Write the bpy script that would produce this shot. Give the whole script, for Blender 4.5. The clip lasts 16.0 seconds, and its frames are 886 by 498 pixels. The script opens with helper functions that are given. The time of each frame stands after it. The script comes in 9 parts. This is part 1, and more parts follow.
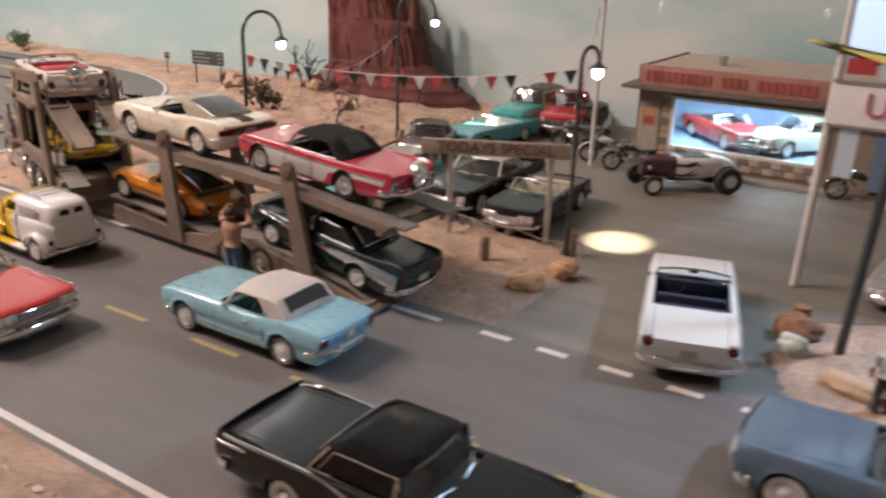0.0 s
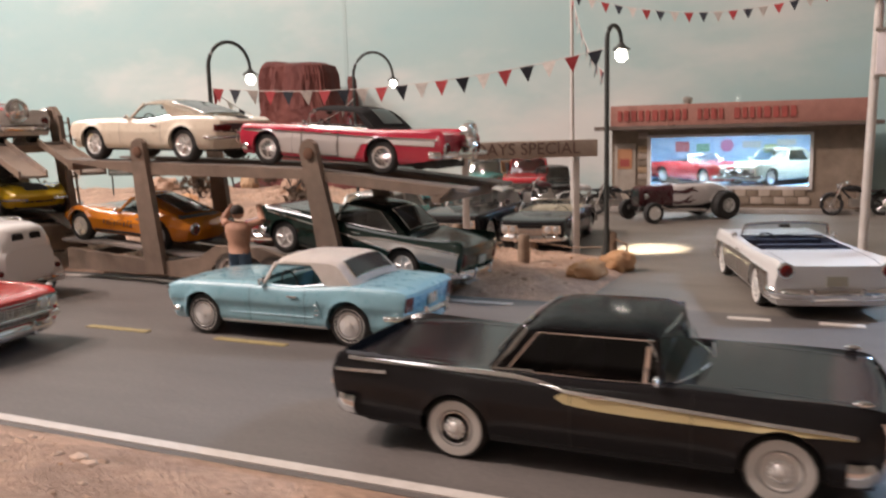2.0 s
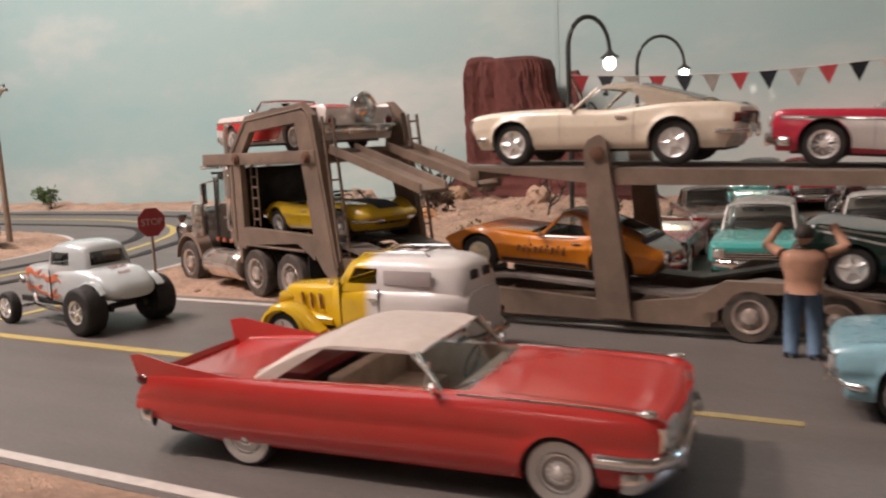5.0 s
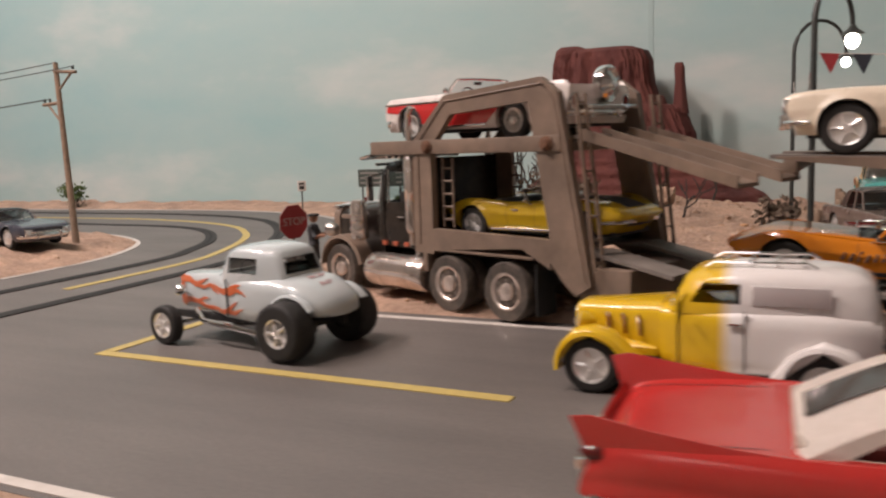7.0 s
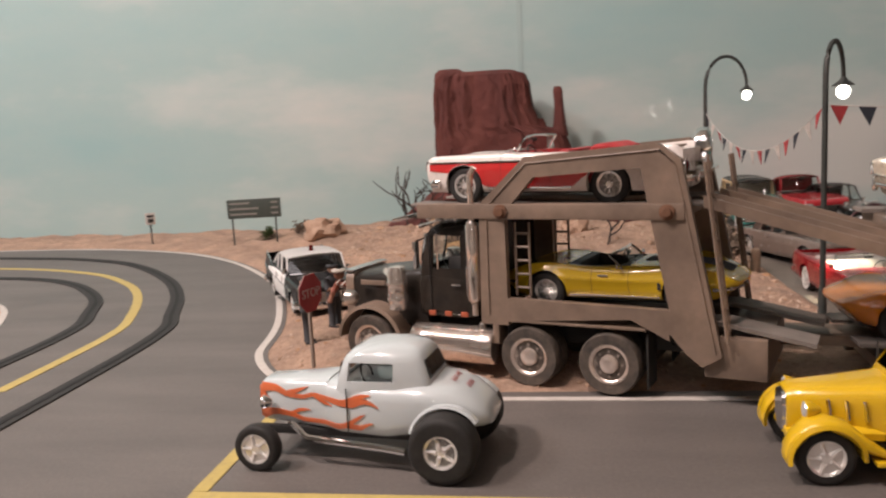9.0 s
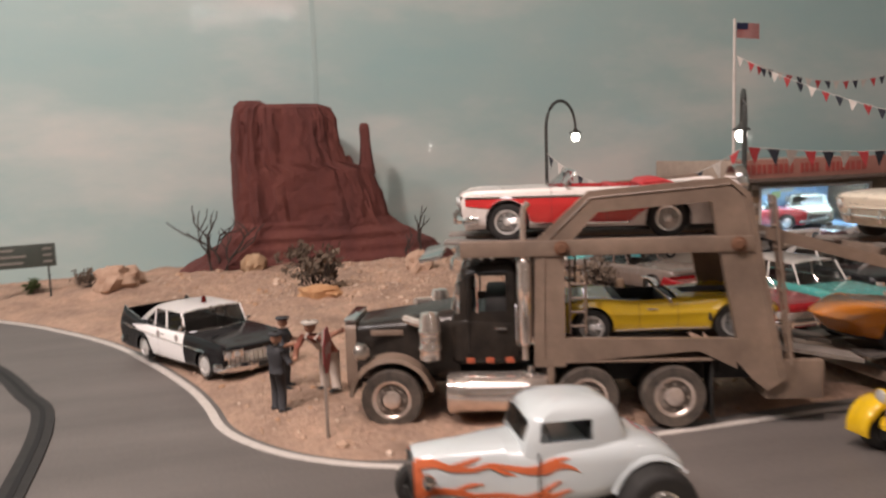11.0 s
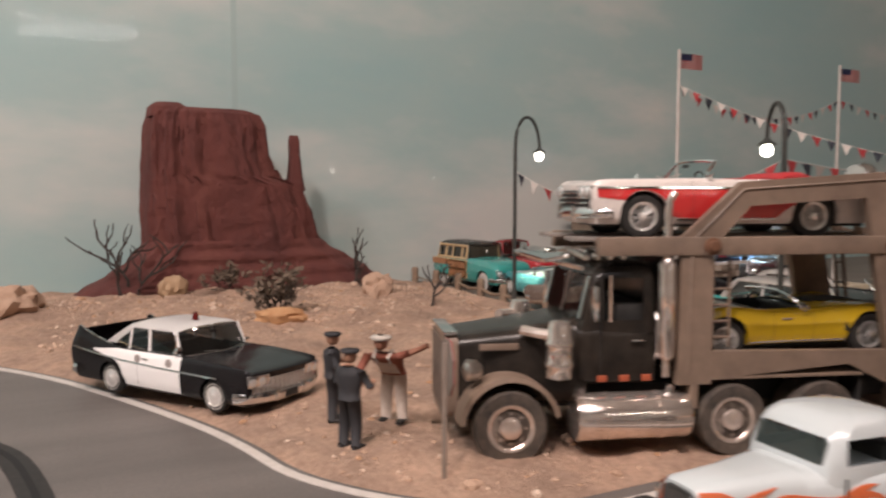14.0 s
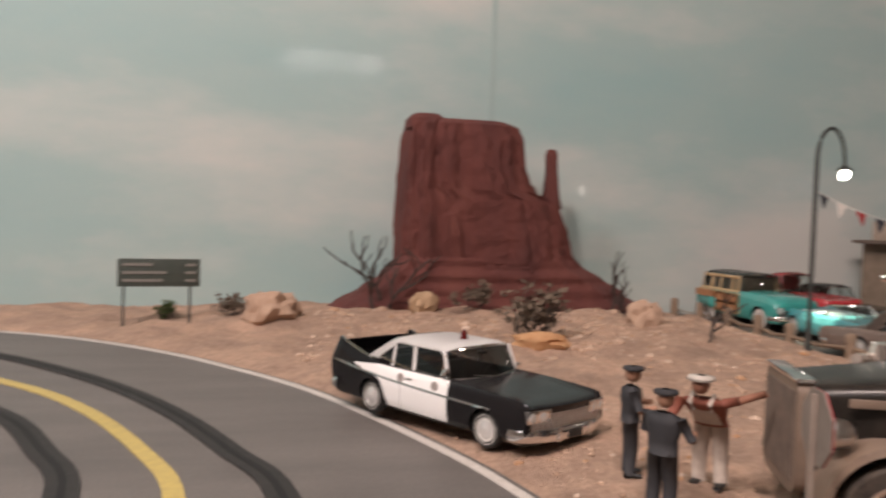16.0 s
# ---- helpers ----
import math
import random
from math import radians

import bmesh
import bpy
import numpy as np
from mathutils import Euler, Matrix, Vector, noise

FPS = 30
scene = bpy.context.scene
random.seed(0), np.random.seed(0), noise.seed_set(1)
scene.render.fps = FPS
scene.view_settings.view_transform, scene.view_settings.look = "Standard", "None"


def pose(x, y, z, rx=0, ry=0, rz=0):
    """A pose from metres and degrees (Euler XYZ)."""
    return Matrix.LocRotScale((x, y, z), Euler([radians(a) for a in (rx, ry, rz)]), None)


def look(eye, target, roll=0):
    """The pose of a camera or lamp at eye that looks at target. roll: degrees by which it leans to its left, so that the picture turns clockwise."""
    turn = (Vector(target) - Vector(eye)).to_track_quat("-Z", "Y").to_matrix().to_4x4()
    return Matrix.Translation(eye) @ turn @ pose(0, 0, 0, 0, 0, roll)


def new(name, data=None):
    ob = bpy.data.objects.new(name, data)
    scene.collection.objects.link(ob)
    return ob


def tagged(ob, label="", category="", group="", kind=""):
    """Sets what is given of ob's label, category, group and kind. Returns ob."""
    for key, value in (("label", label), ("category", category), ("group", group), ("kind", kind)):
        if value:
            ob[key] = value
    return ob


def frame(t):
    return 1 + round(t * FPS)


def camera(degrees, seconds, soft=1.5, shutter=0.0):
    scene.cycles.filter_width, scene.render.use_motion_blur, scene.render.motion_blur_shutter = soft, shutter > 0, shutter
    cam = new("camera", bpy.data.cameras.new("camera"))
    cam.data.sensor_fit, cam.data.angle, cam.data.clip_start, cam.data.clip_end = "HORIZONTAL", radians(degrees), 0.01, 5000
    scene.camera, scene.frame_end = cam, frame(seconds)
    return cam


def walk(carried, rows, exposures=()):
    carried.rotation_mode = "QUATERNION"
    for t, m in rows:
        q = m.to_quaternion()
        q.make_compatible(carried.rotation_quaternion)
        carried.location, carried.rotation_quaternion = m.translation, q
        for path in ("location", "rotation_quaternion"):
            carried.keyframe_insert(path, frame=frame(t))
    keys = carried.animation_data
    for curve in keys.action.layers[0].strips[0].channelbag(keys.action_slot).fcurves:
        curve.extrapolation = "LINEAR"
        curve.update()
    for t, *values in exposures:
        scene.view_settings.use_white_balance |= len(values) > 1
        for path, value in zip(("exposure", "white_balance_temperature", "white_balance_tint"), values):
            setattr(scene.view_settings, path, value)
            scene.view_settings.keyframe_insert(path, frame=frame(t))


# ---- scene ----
cam = camera(57.1, 16.0, soft=2.2, shutter=0.65)
METRES, EYE, TILT, LEAN, TURN = 1.92, 0.328, -20.0, -1.5, 32.75
ROWS = [
    (0.0, 0.0, 0.0, 0.0, 0.0, 0.0, -0.0),
    (0.5, -0.0317, 0.0245, -0.012, 1.59, 0.53, 0.84),
    (1.0, -0.0559, 0.0535, -0.038, -0.27, 5.16, 1.7),
    (1.5, -0.0609, 0.0645, -0.0659, -4.03, 7.64, 3.57),
    (2.0, -0.0754, 0.0768, -0.075, -7.22, 11.22, 5.86),
    (2.5, -0.1011, 0.0977, -0.0703, -7.22, 12.94, 6.03),
    (3.0, -0.1337, 0.1227, -0.0614, -5.42, 12.81, 5.35),
    (3.5, -0.1641, 0.1407, -0.0516, -4.23, 12.48, 5.23),
    (4.0, -0.1962, 0.1579, -0.0405, -3.86, 12.05, 5.91),
    (6.5, -0.3045, 0.2535, -0.0054, -3.76, 12.22, 5.98),
    (7.0, -0.3393, 0.2669, -0.0002, -5.45, 12.15, 5.88),
    (7.5, -0.3765, 0.2814, 0.0124, -8.1, 11.7, 8.58),
    (8.0, -0.3991, 0.2943, 0.0276, -12.1, 11.49, 10.75),
    (10.5, -0.5404, 0.3614, 0.0816, -40.25, 5.02, 15.55),
    (11.0, -0.5494, 0.4163, 0.0955, -46.67, 5.62, 17.85),
    (11.5, -0.5528, 0.4534, 0.1034, -49.77, 6.59, 17.19),
    (12.0, -0.5527, 0.4915, 0.1087, -53.84, 4.99, 17.55),
    (12.5, -0.5613, 0.4969, 0.124, -58.42, 7.04, 19.82),
    (13.0, -0.5678, 0.4898, 0.1142, -61.57, 3.78, 19.62),
    (13.5, -0.5686, 0.5033, 0.1154, -61.95, 4.23, 19.38),
    (14.0, -0.5667, 0.5275, 0.1155, -59.87, 4.68, 18.09),
    (14.5, -0.5571, 0.5518, 0.1212, -58.92, 5.06, 17.97),
    (15.0, -0.5633, 0.5701, 0.126, -57.19, 6.31, 17.33),
    (15.5, -0.5545, 0.5741, 0.1262, -51.82, 9.2, 15.59),
    (16.0, -0.5415, 0.575, 0.1233, -44.06, 11.01, 13.25),
]
walk(cam, [(t, pose(0, 0, EYE, TILT, LEAN, TURN) @ pose(METRES * x, METRES * y, METRES * z, 90 + pitch, roll, yaw)) for t, x, y, z, yaw, pitch, roll in ROWS],
     exposures=[(0.0, 0.2), (1.5, 0.47), (2.5, 0.38), (3.5, 0.28), (4.5, 0.12), (6.5, -0.2), (8.0, -0.12), (10.5, -0.14), (13.0, -0.2), (16.0, -0.21)])

# ---- world, light ----
world = bpy.data.worlds.new("world")
scene.world = world
world.use_nodes = True
world.node_tree.nodes["Background"].inputs[0].default_value = (0.9, 0.86, 0.8, 1)
world.node_tree.nodes["Background"].inputs[1].default_value = 0.035


def area_lamp(name, place, target, watts, size, colour):
    data = bpy.data.lights.new(name, "AREA")
    data.shape, data.size, data.energy, data.color = "DISK", size, watts, colour
    ob = new(name, data)
    ob.matrix_world = look(place, target)
    return ob


WARM = (1.0, 0.81, 0.74)
area_lamp("ceiling_light_west", (-2.3, -0.1, 1.75), (-1.3, 0.7, 0), 31, 0.2, WARM)
area_lamp("ceiling_light_middle", (-1.6, -0.1, 1.8), (-1.0, -0.1, 0), 21, 0.1, WARM)
area_lamp("ceiling_light_east", (0.5, 0.0, 1.75), (-0.2, 0.6, 0), 2.0, 0.14, WARM)
# Unseen broad fill, added to lift the general shade.
area_lamp("ceiling_panel", (-1.85, -0.6, 1.84), (-1.8, -0.1, 0), 11.0, 1.4, (1.0, 0.9, 0.92))
# No known fitting: added to brighten the left of the sky wall.
area_lamp("wall_washer", (-2.9, 0.35, 1.8), (-2.4, 1.6, 0.5), 33, 0.5, (1.0, 0.92, 0.93))
lit = bpy.data.lights.new("lit_sign_beam", "SPOT")
lit.energy, lit.color, lit.spot_size, lit.spot_blend, lit.shadow_soft_size = 19.0, (0.46, 0.68, 1.0), radians(50), 0.7, 0.04
new("lit_sign_beam", lit).matrix_world = look((0.25, 0.95, 0.5), (-0.1, 0.56, 0.0))


# ---- materials ----
def nodes_of(name):
    m = bpy.data.materials.new(name)
    m.use_nodes = True
    t = m.node_tree
    return m, t, t.nodes["Principled BSDF"]


def node(t, kind, **values):
    n = t.nodes.new(kind)
    for k, v in values.items():
        n.inputs[k].default_value = v
    return n


def coords(t, where="Object"):
    return t.nodes.new("ShaderNodeTexCoord").outputs[where]


def noise_of(t, scale, detail=4.0, vec=None, rough=0.6):
    n = node(t, "ShaderNodeTexNoise", Scale=scale, Detail=detail, Roughness=rough)
    t.links.new(vec if vec else coords(t), n.inputs["Vector"])
    return n.outputs["Fac"]


def ramp(t, fac, stops):
    r = t.nodes.new("ShaderNodeValToRGB")
    el = r.color_ramp.elements
    while len(el) < len(stops):
        el.new(0.5)
    for e, (p, c) in zip(el, stops):
        e.position, e.color = p, (*c, 1)
    t.links.new(fac, r.inputs[0])
    return r.outputs[0]


def bumped(t, b, fac, strength, distance):
    n = node(t, "ShaderNodeBump", Strength=strength, Distance=distance)
    t.links.new(fac, n.inputs["Height"])
    t.links.new(n.outputs[0], b.inputs["Normal"])


CACHE = {}


def shade(c, k):
    return tuple(min(1, v * k) for v in c)


def paint(c, rough=0.22, coat=0.6, metal=0.0, dust=0.12):
    """Model-car enamel with a thin film of dust."""
    dust = min(dust, max(c) * 0.3)
    key = ("paint", c, rough, coat, metal, dust)
    if key not in CACHE:
        m, t, b = nodes_of("enamel_paint")
        f = noise_of(t, 55, 5)
        dusty = tuple(v * (1 - dust) + d * dust for v, d in zip(c, (0.42, 0.36, 0.3)))
        t.links.new(ramp(t, f, [(0.35, c), (0.75, dusty)]), b.inputs["Base Color"])
        r = node(t, "ShaderNodeMapRange", **{"To Min": rough * 0.8, "To Max": rough * 1.5})
        t.links.new(noise_of(t, 130, 3), r.inputs["Value"])
        t.links.new(r.outputs[0], b.inputs["Roughness"])
        b.inputs["Metallic"].default_value = metal
        b.inputs["Coat Weight"].default_value = coat
        b.inputs["Coat Roughness"].default_value = 0.08
        bumped(t, b, noise_of(t, 400, 2), 0.05, 0.0004)
        CACHE[key] = m
    return CACHE[key]


def matte(name, c, c2=None, scale=80, rough=0.75, bump=0.2, dist=0.0006, metal=0.0, big=None):
    key = (name, c, c2, scale, rough)
    if key not in CACHE:
        m, t, b = nodes_of(name)
        f = noise_of(t, scale, 6, rough=0.65)
        col = ramp(t, f, [(0.3, c), (0.7, c2 or shade(c, 0.72))])
        if big:
            mix = node(t, "ShaderNodeMix")
            mix.data_type, mix.blend_type = "RGBA", "MULTIPLY"
            mix.inputs[0].default_value = 1.0
            t.links.new(col, mix.inputs[6])
            t.links.new(ramp(t, noise_of(t, big, 4), [(0.35, (0.72, 0.72, 0.72)), (0.65, (1.1, 1.08, 1.05))]), mix.inputs[7])
            col = mix.outputs[2]
        t.links.new(col, b.inputs["Base Color"])
        b.inputs["Roughness"].default_value, b.inputs["Metallic"].default_value = rough, metal
        bumped(t, b, noise_of(t, scale * 3, 4), bump, dist)
        CACHE[key] = m
    return CACHE[key]


def plain(name, c, rough=0.5, metal=0.0, glow=0.0):
    key = (name, c, rough, metal, glow)
    if key not in CACHE:
        m, t, b = nodes_of(name)
        b.inputs["Base Color"].default_value = (*c, 1)
        b.inputs["Roughness"].default_value, b.inputs["Metallic"].default_value = rough, metal
        if glow:
            b.inputs["Emission Color"].default_value, b.inputs["Emission Strength"].default_value = (*c, 1), glow
        CACHE[key] = m
    return CACHE[key]


def glass_material(tint=(0.85, 0.9, 0.9), gloss=0.12):
    m = bpy.data.materials.new("clear_styrene")
    m.use_nodes = True
    t = m.node_tree
    t.nodes.clear()
    out = t.nodes.new("ShaderNodeOutputMaterial")
    a = node(t, "ShaderNodeBsdfTransparent", Color=(*tint, 1))
    g = node(t, "ShaderNodeBsdfGlossy", Roughness=0.04)
    mix = node(t, "ShaderNodeMixShader", Fac=gloss)
    for o, i in ((a, 1), (g, 2)):
        t.links.new(o.outputs[0], mix.inputs[i])
    t.links.new(mix.outputs[0], out.inputs[0])
    return m


GLASS = glass_material()
DARK_GLASS = glass_material((0.3, 0.32, 0.33), 0.1)
CHROME = plain("chrome", (0.82, 0.81, 0.8), 0.1, 1.0)
RIM = plain("rim_chrome", (0.93, 0.91, 0.88), 0.2, 0.62)
REAR_GLASS = plain("dark_glazing", (0.05, 0.045, 0.042), 0.12)
DULL_CHROME = plain("dull_chrome", (0.62, 0.58, 0.54), 0.28, 1.0)
RUBBER = matte("tyre_rubber", (0.01, 0.0095, 0.009), (0.024, 0.022, 0.02), 160, 0.72)
DUSTY_RUBBER = matte("dusty_rubber", (0.035, 0.03, 0.026), (0.12, 0.095, 0.075), 90, 0.85)
WHITEWALL = plain("whitewall", (0.6, 0.57, 0.53), 0.6)
BLACK = matte("black_plastic", (0.012, 0.012, 0.012), (0.03, 0.028, 0.026), 90, 0.6)
DUSTY_PLATE = plain("dusty_plating", (0.5, 0.4, 0.32), 0.35, 0.7)
LAMP_RED = plain("red_lens", (0.09, 0.008, 0.007), 0.15)
LAMP_CLEAR = plain("clear_lens", (0.8, 0.8, 0.78), 0.08, 0.6)
SEAM = plain("panel_gap", (0.025, 0.022, 0.02), 0.8)


# ---- mesh helpers ----
def part(name, bm, material, parent=None, label="", smooth=True, m=None):
    me = bpy.data.meshes.new(name)
    bmesh.ops.recalc_face_normals(bm, faces=bm.faces)
    if smooth:
        for f in bm.faces:
            f.smooth = True
    bm.to_mesh(me)
    bm.free()
    me.materials.append(material)
    if smooth:
        me.set_sharp_from_angle(angle=radians(42))
    ob = new(name, me)
    if parent:
        ob.parent = parent
    if m is not None:
        ob.matrix_basis = m
    if label:
        tagged(ob, label)
    return ob


def share(name, ob, parent, m):
    """Another object on the mesh of ob, with copies of its children."""
    o = new(name, ob.data)
    o.parent, o.matrix_basis = parent, m
    for c in ob.children:
        k = new(c.name.split(".")[0], c.data)
        k.parent, k.matrix_basis = o, c.matrix_basis
    return o


def thing(name, m, label, category, group=""):
    e = new(name)
    e.empty_display_size = 0.02
    e.matrix_world = m
    return tagged(e, label, category, group)


def box(bm, x0, x1, y0, y1, z0, z1, bevel=0.0, m=None):
    g = bmesh.ops.create_cube(bm, size=1.0)["verts"]
    for v in g:
        v.co = Vector(((x0 + x1) / 2 + v.co.x * (x1 - x0), (y0 + y1) / 2 + v.co.y * (y1 - y0), (z0 + z1) / 2 + v.co.z * (z1 - z0)))
    if m is not None:
        for v in g:
            v.co = m @ v.co
    if bevel:
        ed = list({e for v in g for e in v.link_edges})
        bmesh.ops.bevel(bm, geom=ed, offset=bevel, segments=2, affect="EDGES", profile=0.6)
    return bm


def boxed(*a, bevel=0.0, m=None):
    return box(bmesh.new(), *a, bevel=bevel, m=m)


def quads(bm, rings, close=False, cap=False):
    """Skin rings of points; close joins each ring's end to its start."""
    vs = [[bm.verts.new(p) for p in r] for r in rings]
    for a, b in zip(vs, vs[1:]):
        n = len(a)
        for i in range(n if close else n - 1):
            j = (i + 1) % n
            try:
                bm.faces.new((a[i], a[j], b[j], b[i]))
            except ValueError:
                pass
    if cap:
        bm.faces.new(vs[0])
        bm.faces.new(vs[-1][::-1])
    return bm


def lathe(profile, n=24, axis="y"):
    """profile: (radius, along) pairs turned about the axis."""
    bm = bmesh.new()
    rings = []
    for r, h in profile:
        ring = []
        for i in range(n):
            a = 2 * math.pi * i / n
            c, s = r * math.cos(a), r * math.sin(a)
            ring.append({"y": (c, h, s), "z": (c, s, h), "x": (h, c, s)}[axis])
        rings.append(ring)
    quads(bm, rings, close=True, cap=True)
    return bm


def loft_x(sections, k, n=14):
    """Rounded skin over (x, half width, z low, z high) sections."""
    rings = []
    for x, w, z0, z1 in sections:
        rings.append([(x * k, w * k * math.copysign(abs(math.cos(a)) ** 0.5, math.cos(a)), k * ((z0 + z1) / 2 + (z1 - z0) / 2 * math.copysign(abs(math.sin(a)) ** 0.5, math.sin(a)))) for a in np.linspace(0, 2 * math.pi, n + 1)[:-1] + 0.1])
    return quads(bmesh.new(), rings, close=True, cap=True)


def tube(points, r, n=8, r2=None, flat=1.0):
    """A round bar along points; r2: the radius at its end; flat squeezes it in height."""
    bm = bmesh.new()
    pts = [Vector(p) for p in points]
    rings = []
    for i, p in enumerate(pts):
        d = (pts[min(i + 1, len(pts) - 1)] - pts[max(i - 1, 0)]).normalized()
        up = Vector((0, 0, 1)) if abs(d.z) < 0.9 else Vector((1, 0, 0))
        s = d.cross(up).normalized()
        u = s.cross(d)
        k = r + ((r2 if r2 is not None else r) - r) * i / max(1, len(pts) - 1)
        rings.append([p + s * (k * math.cos(2 * math.pi * j / n)) + u * (k * flat * math.sin(2 * math.pi * j / n)) for j in range(n)])
    quads(bm, rings, close=True, cap=True)
    return bm


def prism(pts, shift):
    """A flat polygon given thickness along shift."""
    bm = bmesh.new()
    s = Vector(shift)
    a = [bm.verts.new(Vector(p)) for p in pts]
    b = [bm.verts.new(Vector(p) + s) for p in pts]
    bm.faces.new(a)
    bm.faces.new(b[::-1])
    for i in range(len(a)):
        j = (i + 1) % len(a)
        bm.faces.new((a[i], b[i], b[j], a[j]))
    return bm


def smooth_curve(xs, ys):
    """A monotone cubic through the knots."""
    xs, ys = np.array(xs, float), np.array(ys, float)
    o = np.argsort(xs)
    xs, ys = xs[o], ys[o]
    h = np.diff(xs)
    d = np.diff(ys) / h
    m = np.zeros(len(xs))
    m[0], m[-1] = d[0], d[-1]
    for i in range(1, len(xs) - 1):
        if d[i - 1] * d[i] > 0:
            a, b = 2 * h[i] + h[i - 1], h[i] + 2 * h[i - 1]
            m[i] = (a + b) / (a / d[i - 1] + b / d[i])

    def at(x):
        x = min(max(x, xs[0]), xs[-1])
        i = min(max(int(np.searchsorted(xs, x)) - 1, 0), len(xs) - 2)
        t = (x - xs[i]) / h[i]
        return float((2 * t**3 - 3 * t**2 + 1) * ys[i] + (t**3 - 2 * t**2 + t) * h[i] * m[i]
                     + (3 * t**2 - 2 * t**3) * ys[i + 1] + (t**3 - t**2) * h[i] * m[i + 1])
    return at


# ---- model cars ----
WHEELS = {}


def fluted(profile, n, depth):
    """A turned disc about y whose middle rings rise and fall in n flutes; profile: (radius, along, share of the depth)."""
    rings = []
    m = n * 2
    for r, h, q in profile:
        rings.append([(r * math.cos(2 * math.pi * i / m), h + depth * q * (1 if i % 2 else -1), r * math.sin(2 * math.pi * i / m)) for i in range(m)])
    return quads(bmesh.new(), rings, close=True, cap=True)


def wheel_set(kind, r, width, k, parent, spots):
    """Four wheels: tyre with its rim; spots are (x, y, side)."""
    key = (kind, round(r * k, 5), round(width * k, 5))
    if key not in WHEELS:
        R, w = r * k, width * k
        h = w / 2
        rr = R * {"slick": 0.5, "wire": 0.66, "white": 0.56, "cap": 0.64, "mag": 0.66, "truck": 0.6}[kind]
        tyre = part("wheel", lathe([(rr * 0.9, -h * 0.8), (rr, -h), (R * 0.9, -h), (R * 0.97, -h * 0.86), (R, -h * 0.6), (R * 1.005, 0), (R, h * 0.6), (R * 0.97, h * 0.86), (R * 0.9, h), (R * 0.8, h * 1.03), (rr, h), (rr * 0.95, h * 0.7)], 32), RUBBER)
        if kind == "cap":
            part("rim", lathe([(rr, h * 0.7), (rr * 1.0, h * 1.04), (rr * 0.93, h * 1.06), (rr * 0.88, h * 0.9)], 28), RIM, tyre)
            part("hubcap", fluted([(rr * 0.9, h * 0.9, 0), (rr * 0.8, h * 1.0, 0.3), (rr * 0.45, h * 1.12, 1.0), (rr * 0.3, h * 1.2, 0.2), (rr * 0.28, h * 1.34, 0), (rr * 0.12, h * 1.42, 0)], 16, h * 0.05), RIM, tyre)
            part("whitewall", lathe([(R * 0.74, h * 0.98), (R * 0.74, h * 1.045), (R * 0.78, h * 1.045), (R * 0.78, h * 0.98)], 32), WHITEWALL, tyre)
        elif kind == "white":
            part("rim", fluted([(rr, h * 0.6, 0), (rr * 0.98, h * 1.06, 0), (rr * 0.9, h * 1.06, 0), (rr * 0.84, h * 0.72, 0), (rr * 0.74, h * 0.74, 0.2), (rr * 0.6, h * 1.0, 1.0), (rr * 0.44, h * 1.1, 0.6), (rr * 0.4, h * 0.95, 0), (rr * 0.3, h * 1.2, 0), (rr * 0.1, h * 1.3, 0)], 12, h * 0.09), RIM, tyre)
            part("whitewall", lathe([(rr * 1.05, h * 0.97), (rr * 1.07, h * 1.04), (R * 0.78, h * 1.06), (R * 0.88, h * 1.04), (R * 0.89, h * 0.97)], 32), WHITEWALL, tyre)
        else:
            dish = {"slick": [(rr, h * 0.7), (rr * 0.98, h * 1.0), (rr * 0.86, h * 0.92), (rr * 0.8, h * 0.35), (rr * 0.35, h * 0.3), (rr * 0.3, h * 0.8), (rr * 0.1, h * 0.85)],
                    "mag": [(rr, h * 0.75), (rr * 0.97, h * 1.04), (rr * 0.86, h * 0.94), (rr * 0.78, h * 0.4), (rr * 0.4, h * 0.55), (rr * 0.3, h * 0.95), (rr * 0.08, h * 1.0)]}.get(
                kind, [(rr, h * 0.7), (rr * 0.97, h * 1.03), (rr * 0.85, h * 0.98), (rr * 0.8, h * 0.6), (rr * 0.3, h * 0.62), (rr * 0.24, h * 1.1), (rr * 0.1, h * 1.2)])
            part("rim", lathe(dish, 26), RIM, tyre)
            bits = []
            n = {"mag": 5, "slick": 5, "wire": 18}[kind]
            for i in range(n):
                a = 2 * math.pi * i / n
                if kind == "wire":
                    b = a + (0.35 if i % 2 else -0.35)
                    bits.append(tube([(rr * 0.22 * math.cos(a), h * 1.0, rr * 0.22 * math.sin(a)), (rr * 0.88 * math.cos(b), h * 0.9, rr * 0.88 * math.sin(b))], rr * 0.035, 5))
                else:
                    c, s = math.cos(a), math.sin(a)
                    pts = [(rr * 0.25, h * 0.9), (rr * 0.6, h * 0.78), (rr * 0.88, h * 0.9)]
                    bits.append(tube([(q * c, y, q * s) for q, y in pts], rr * 0.13, 6, rr * 0.1))
            sp = bmesh.new()
            for b in bits:
                tmp = bpy.data.meshes.new("tmp")
                b.to_mesh(tmp)
                b.free()
                sp.from_mesh(tmp)
                bpy.data.meshes.remove(tmp)
            part("spokes", sp, RIM, tyre)
        WHEELS[key] = tyre
        first = True
    else:
        first = False
    for x, y, side in spots:
        m = Matrix.Translation((x * k, y * k, r * k)) @ (Matrix.Identity(4) if side > 0 else Matrix.Rotation(math.pi, 4, "Z"))
        if first:
            WHEELS[key].parent, WHEELS[key].matrix_basis, first = parent, m, False
        else:
            share("wheel", WHEELS[key], parent, m)


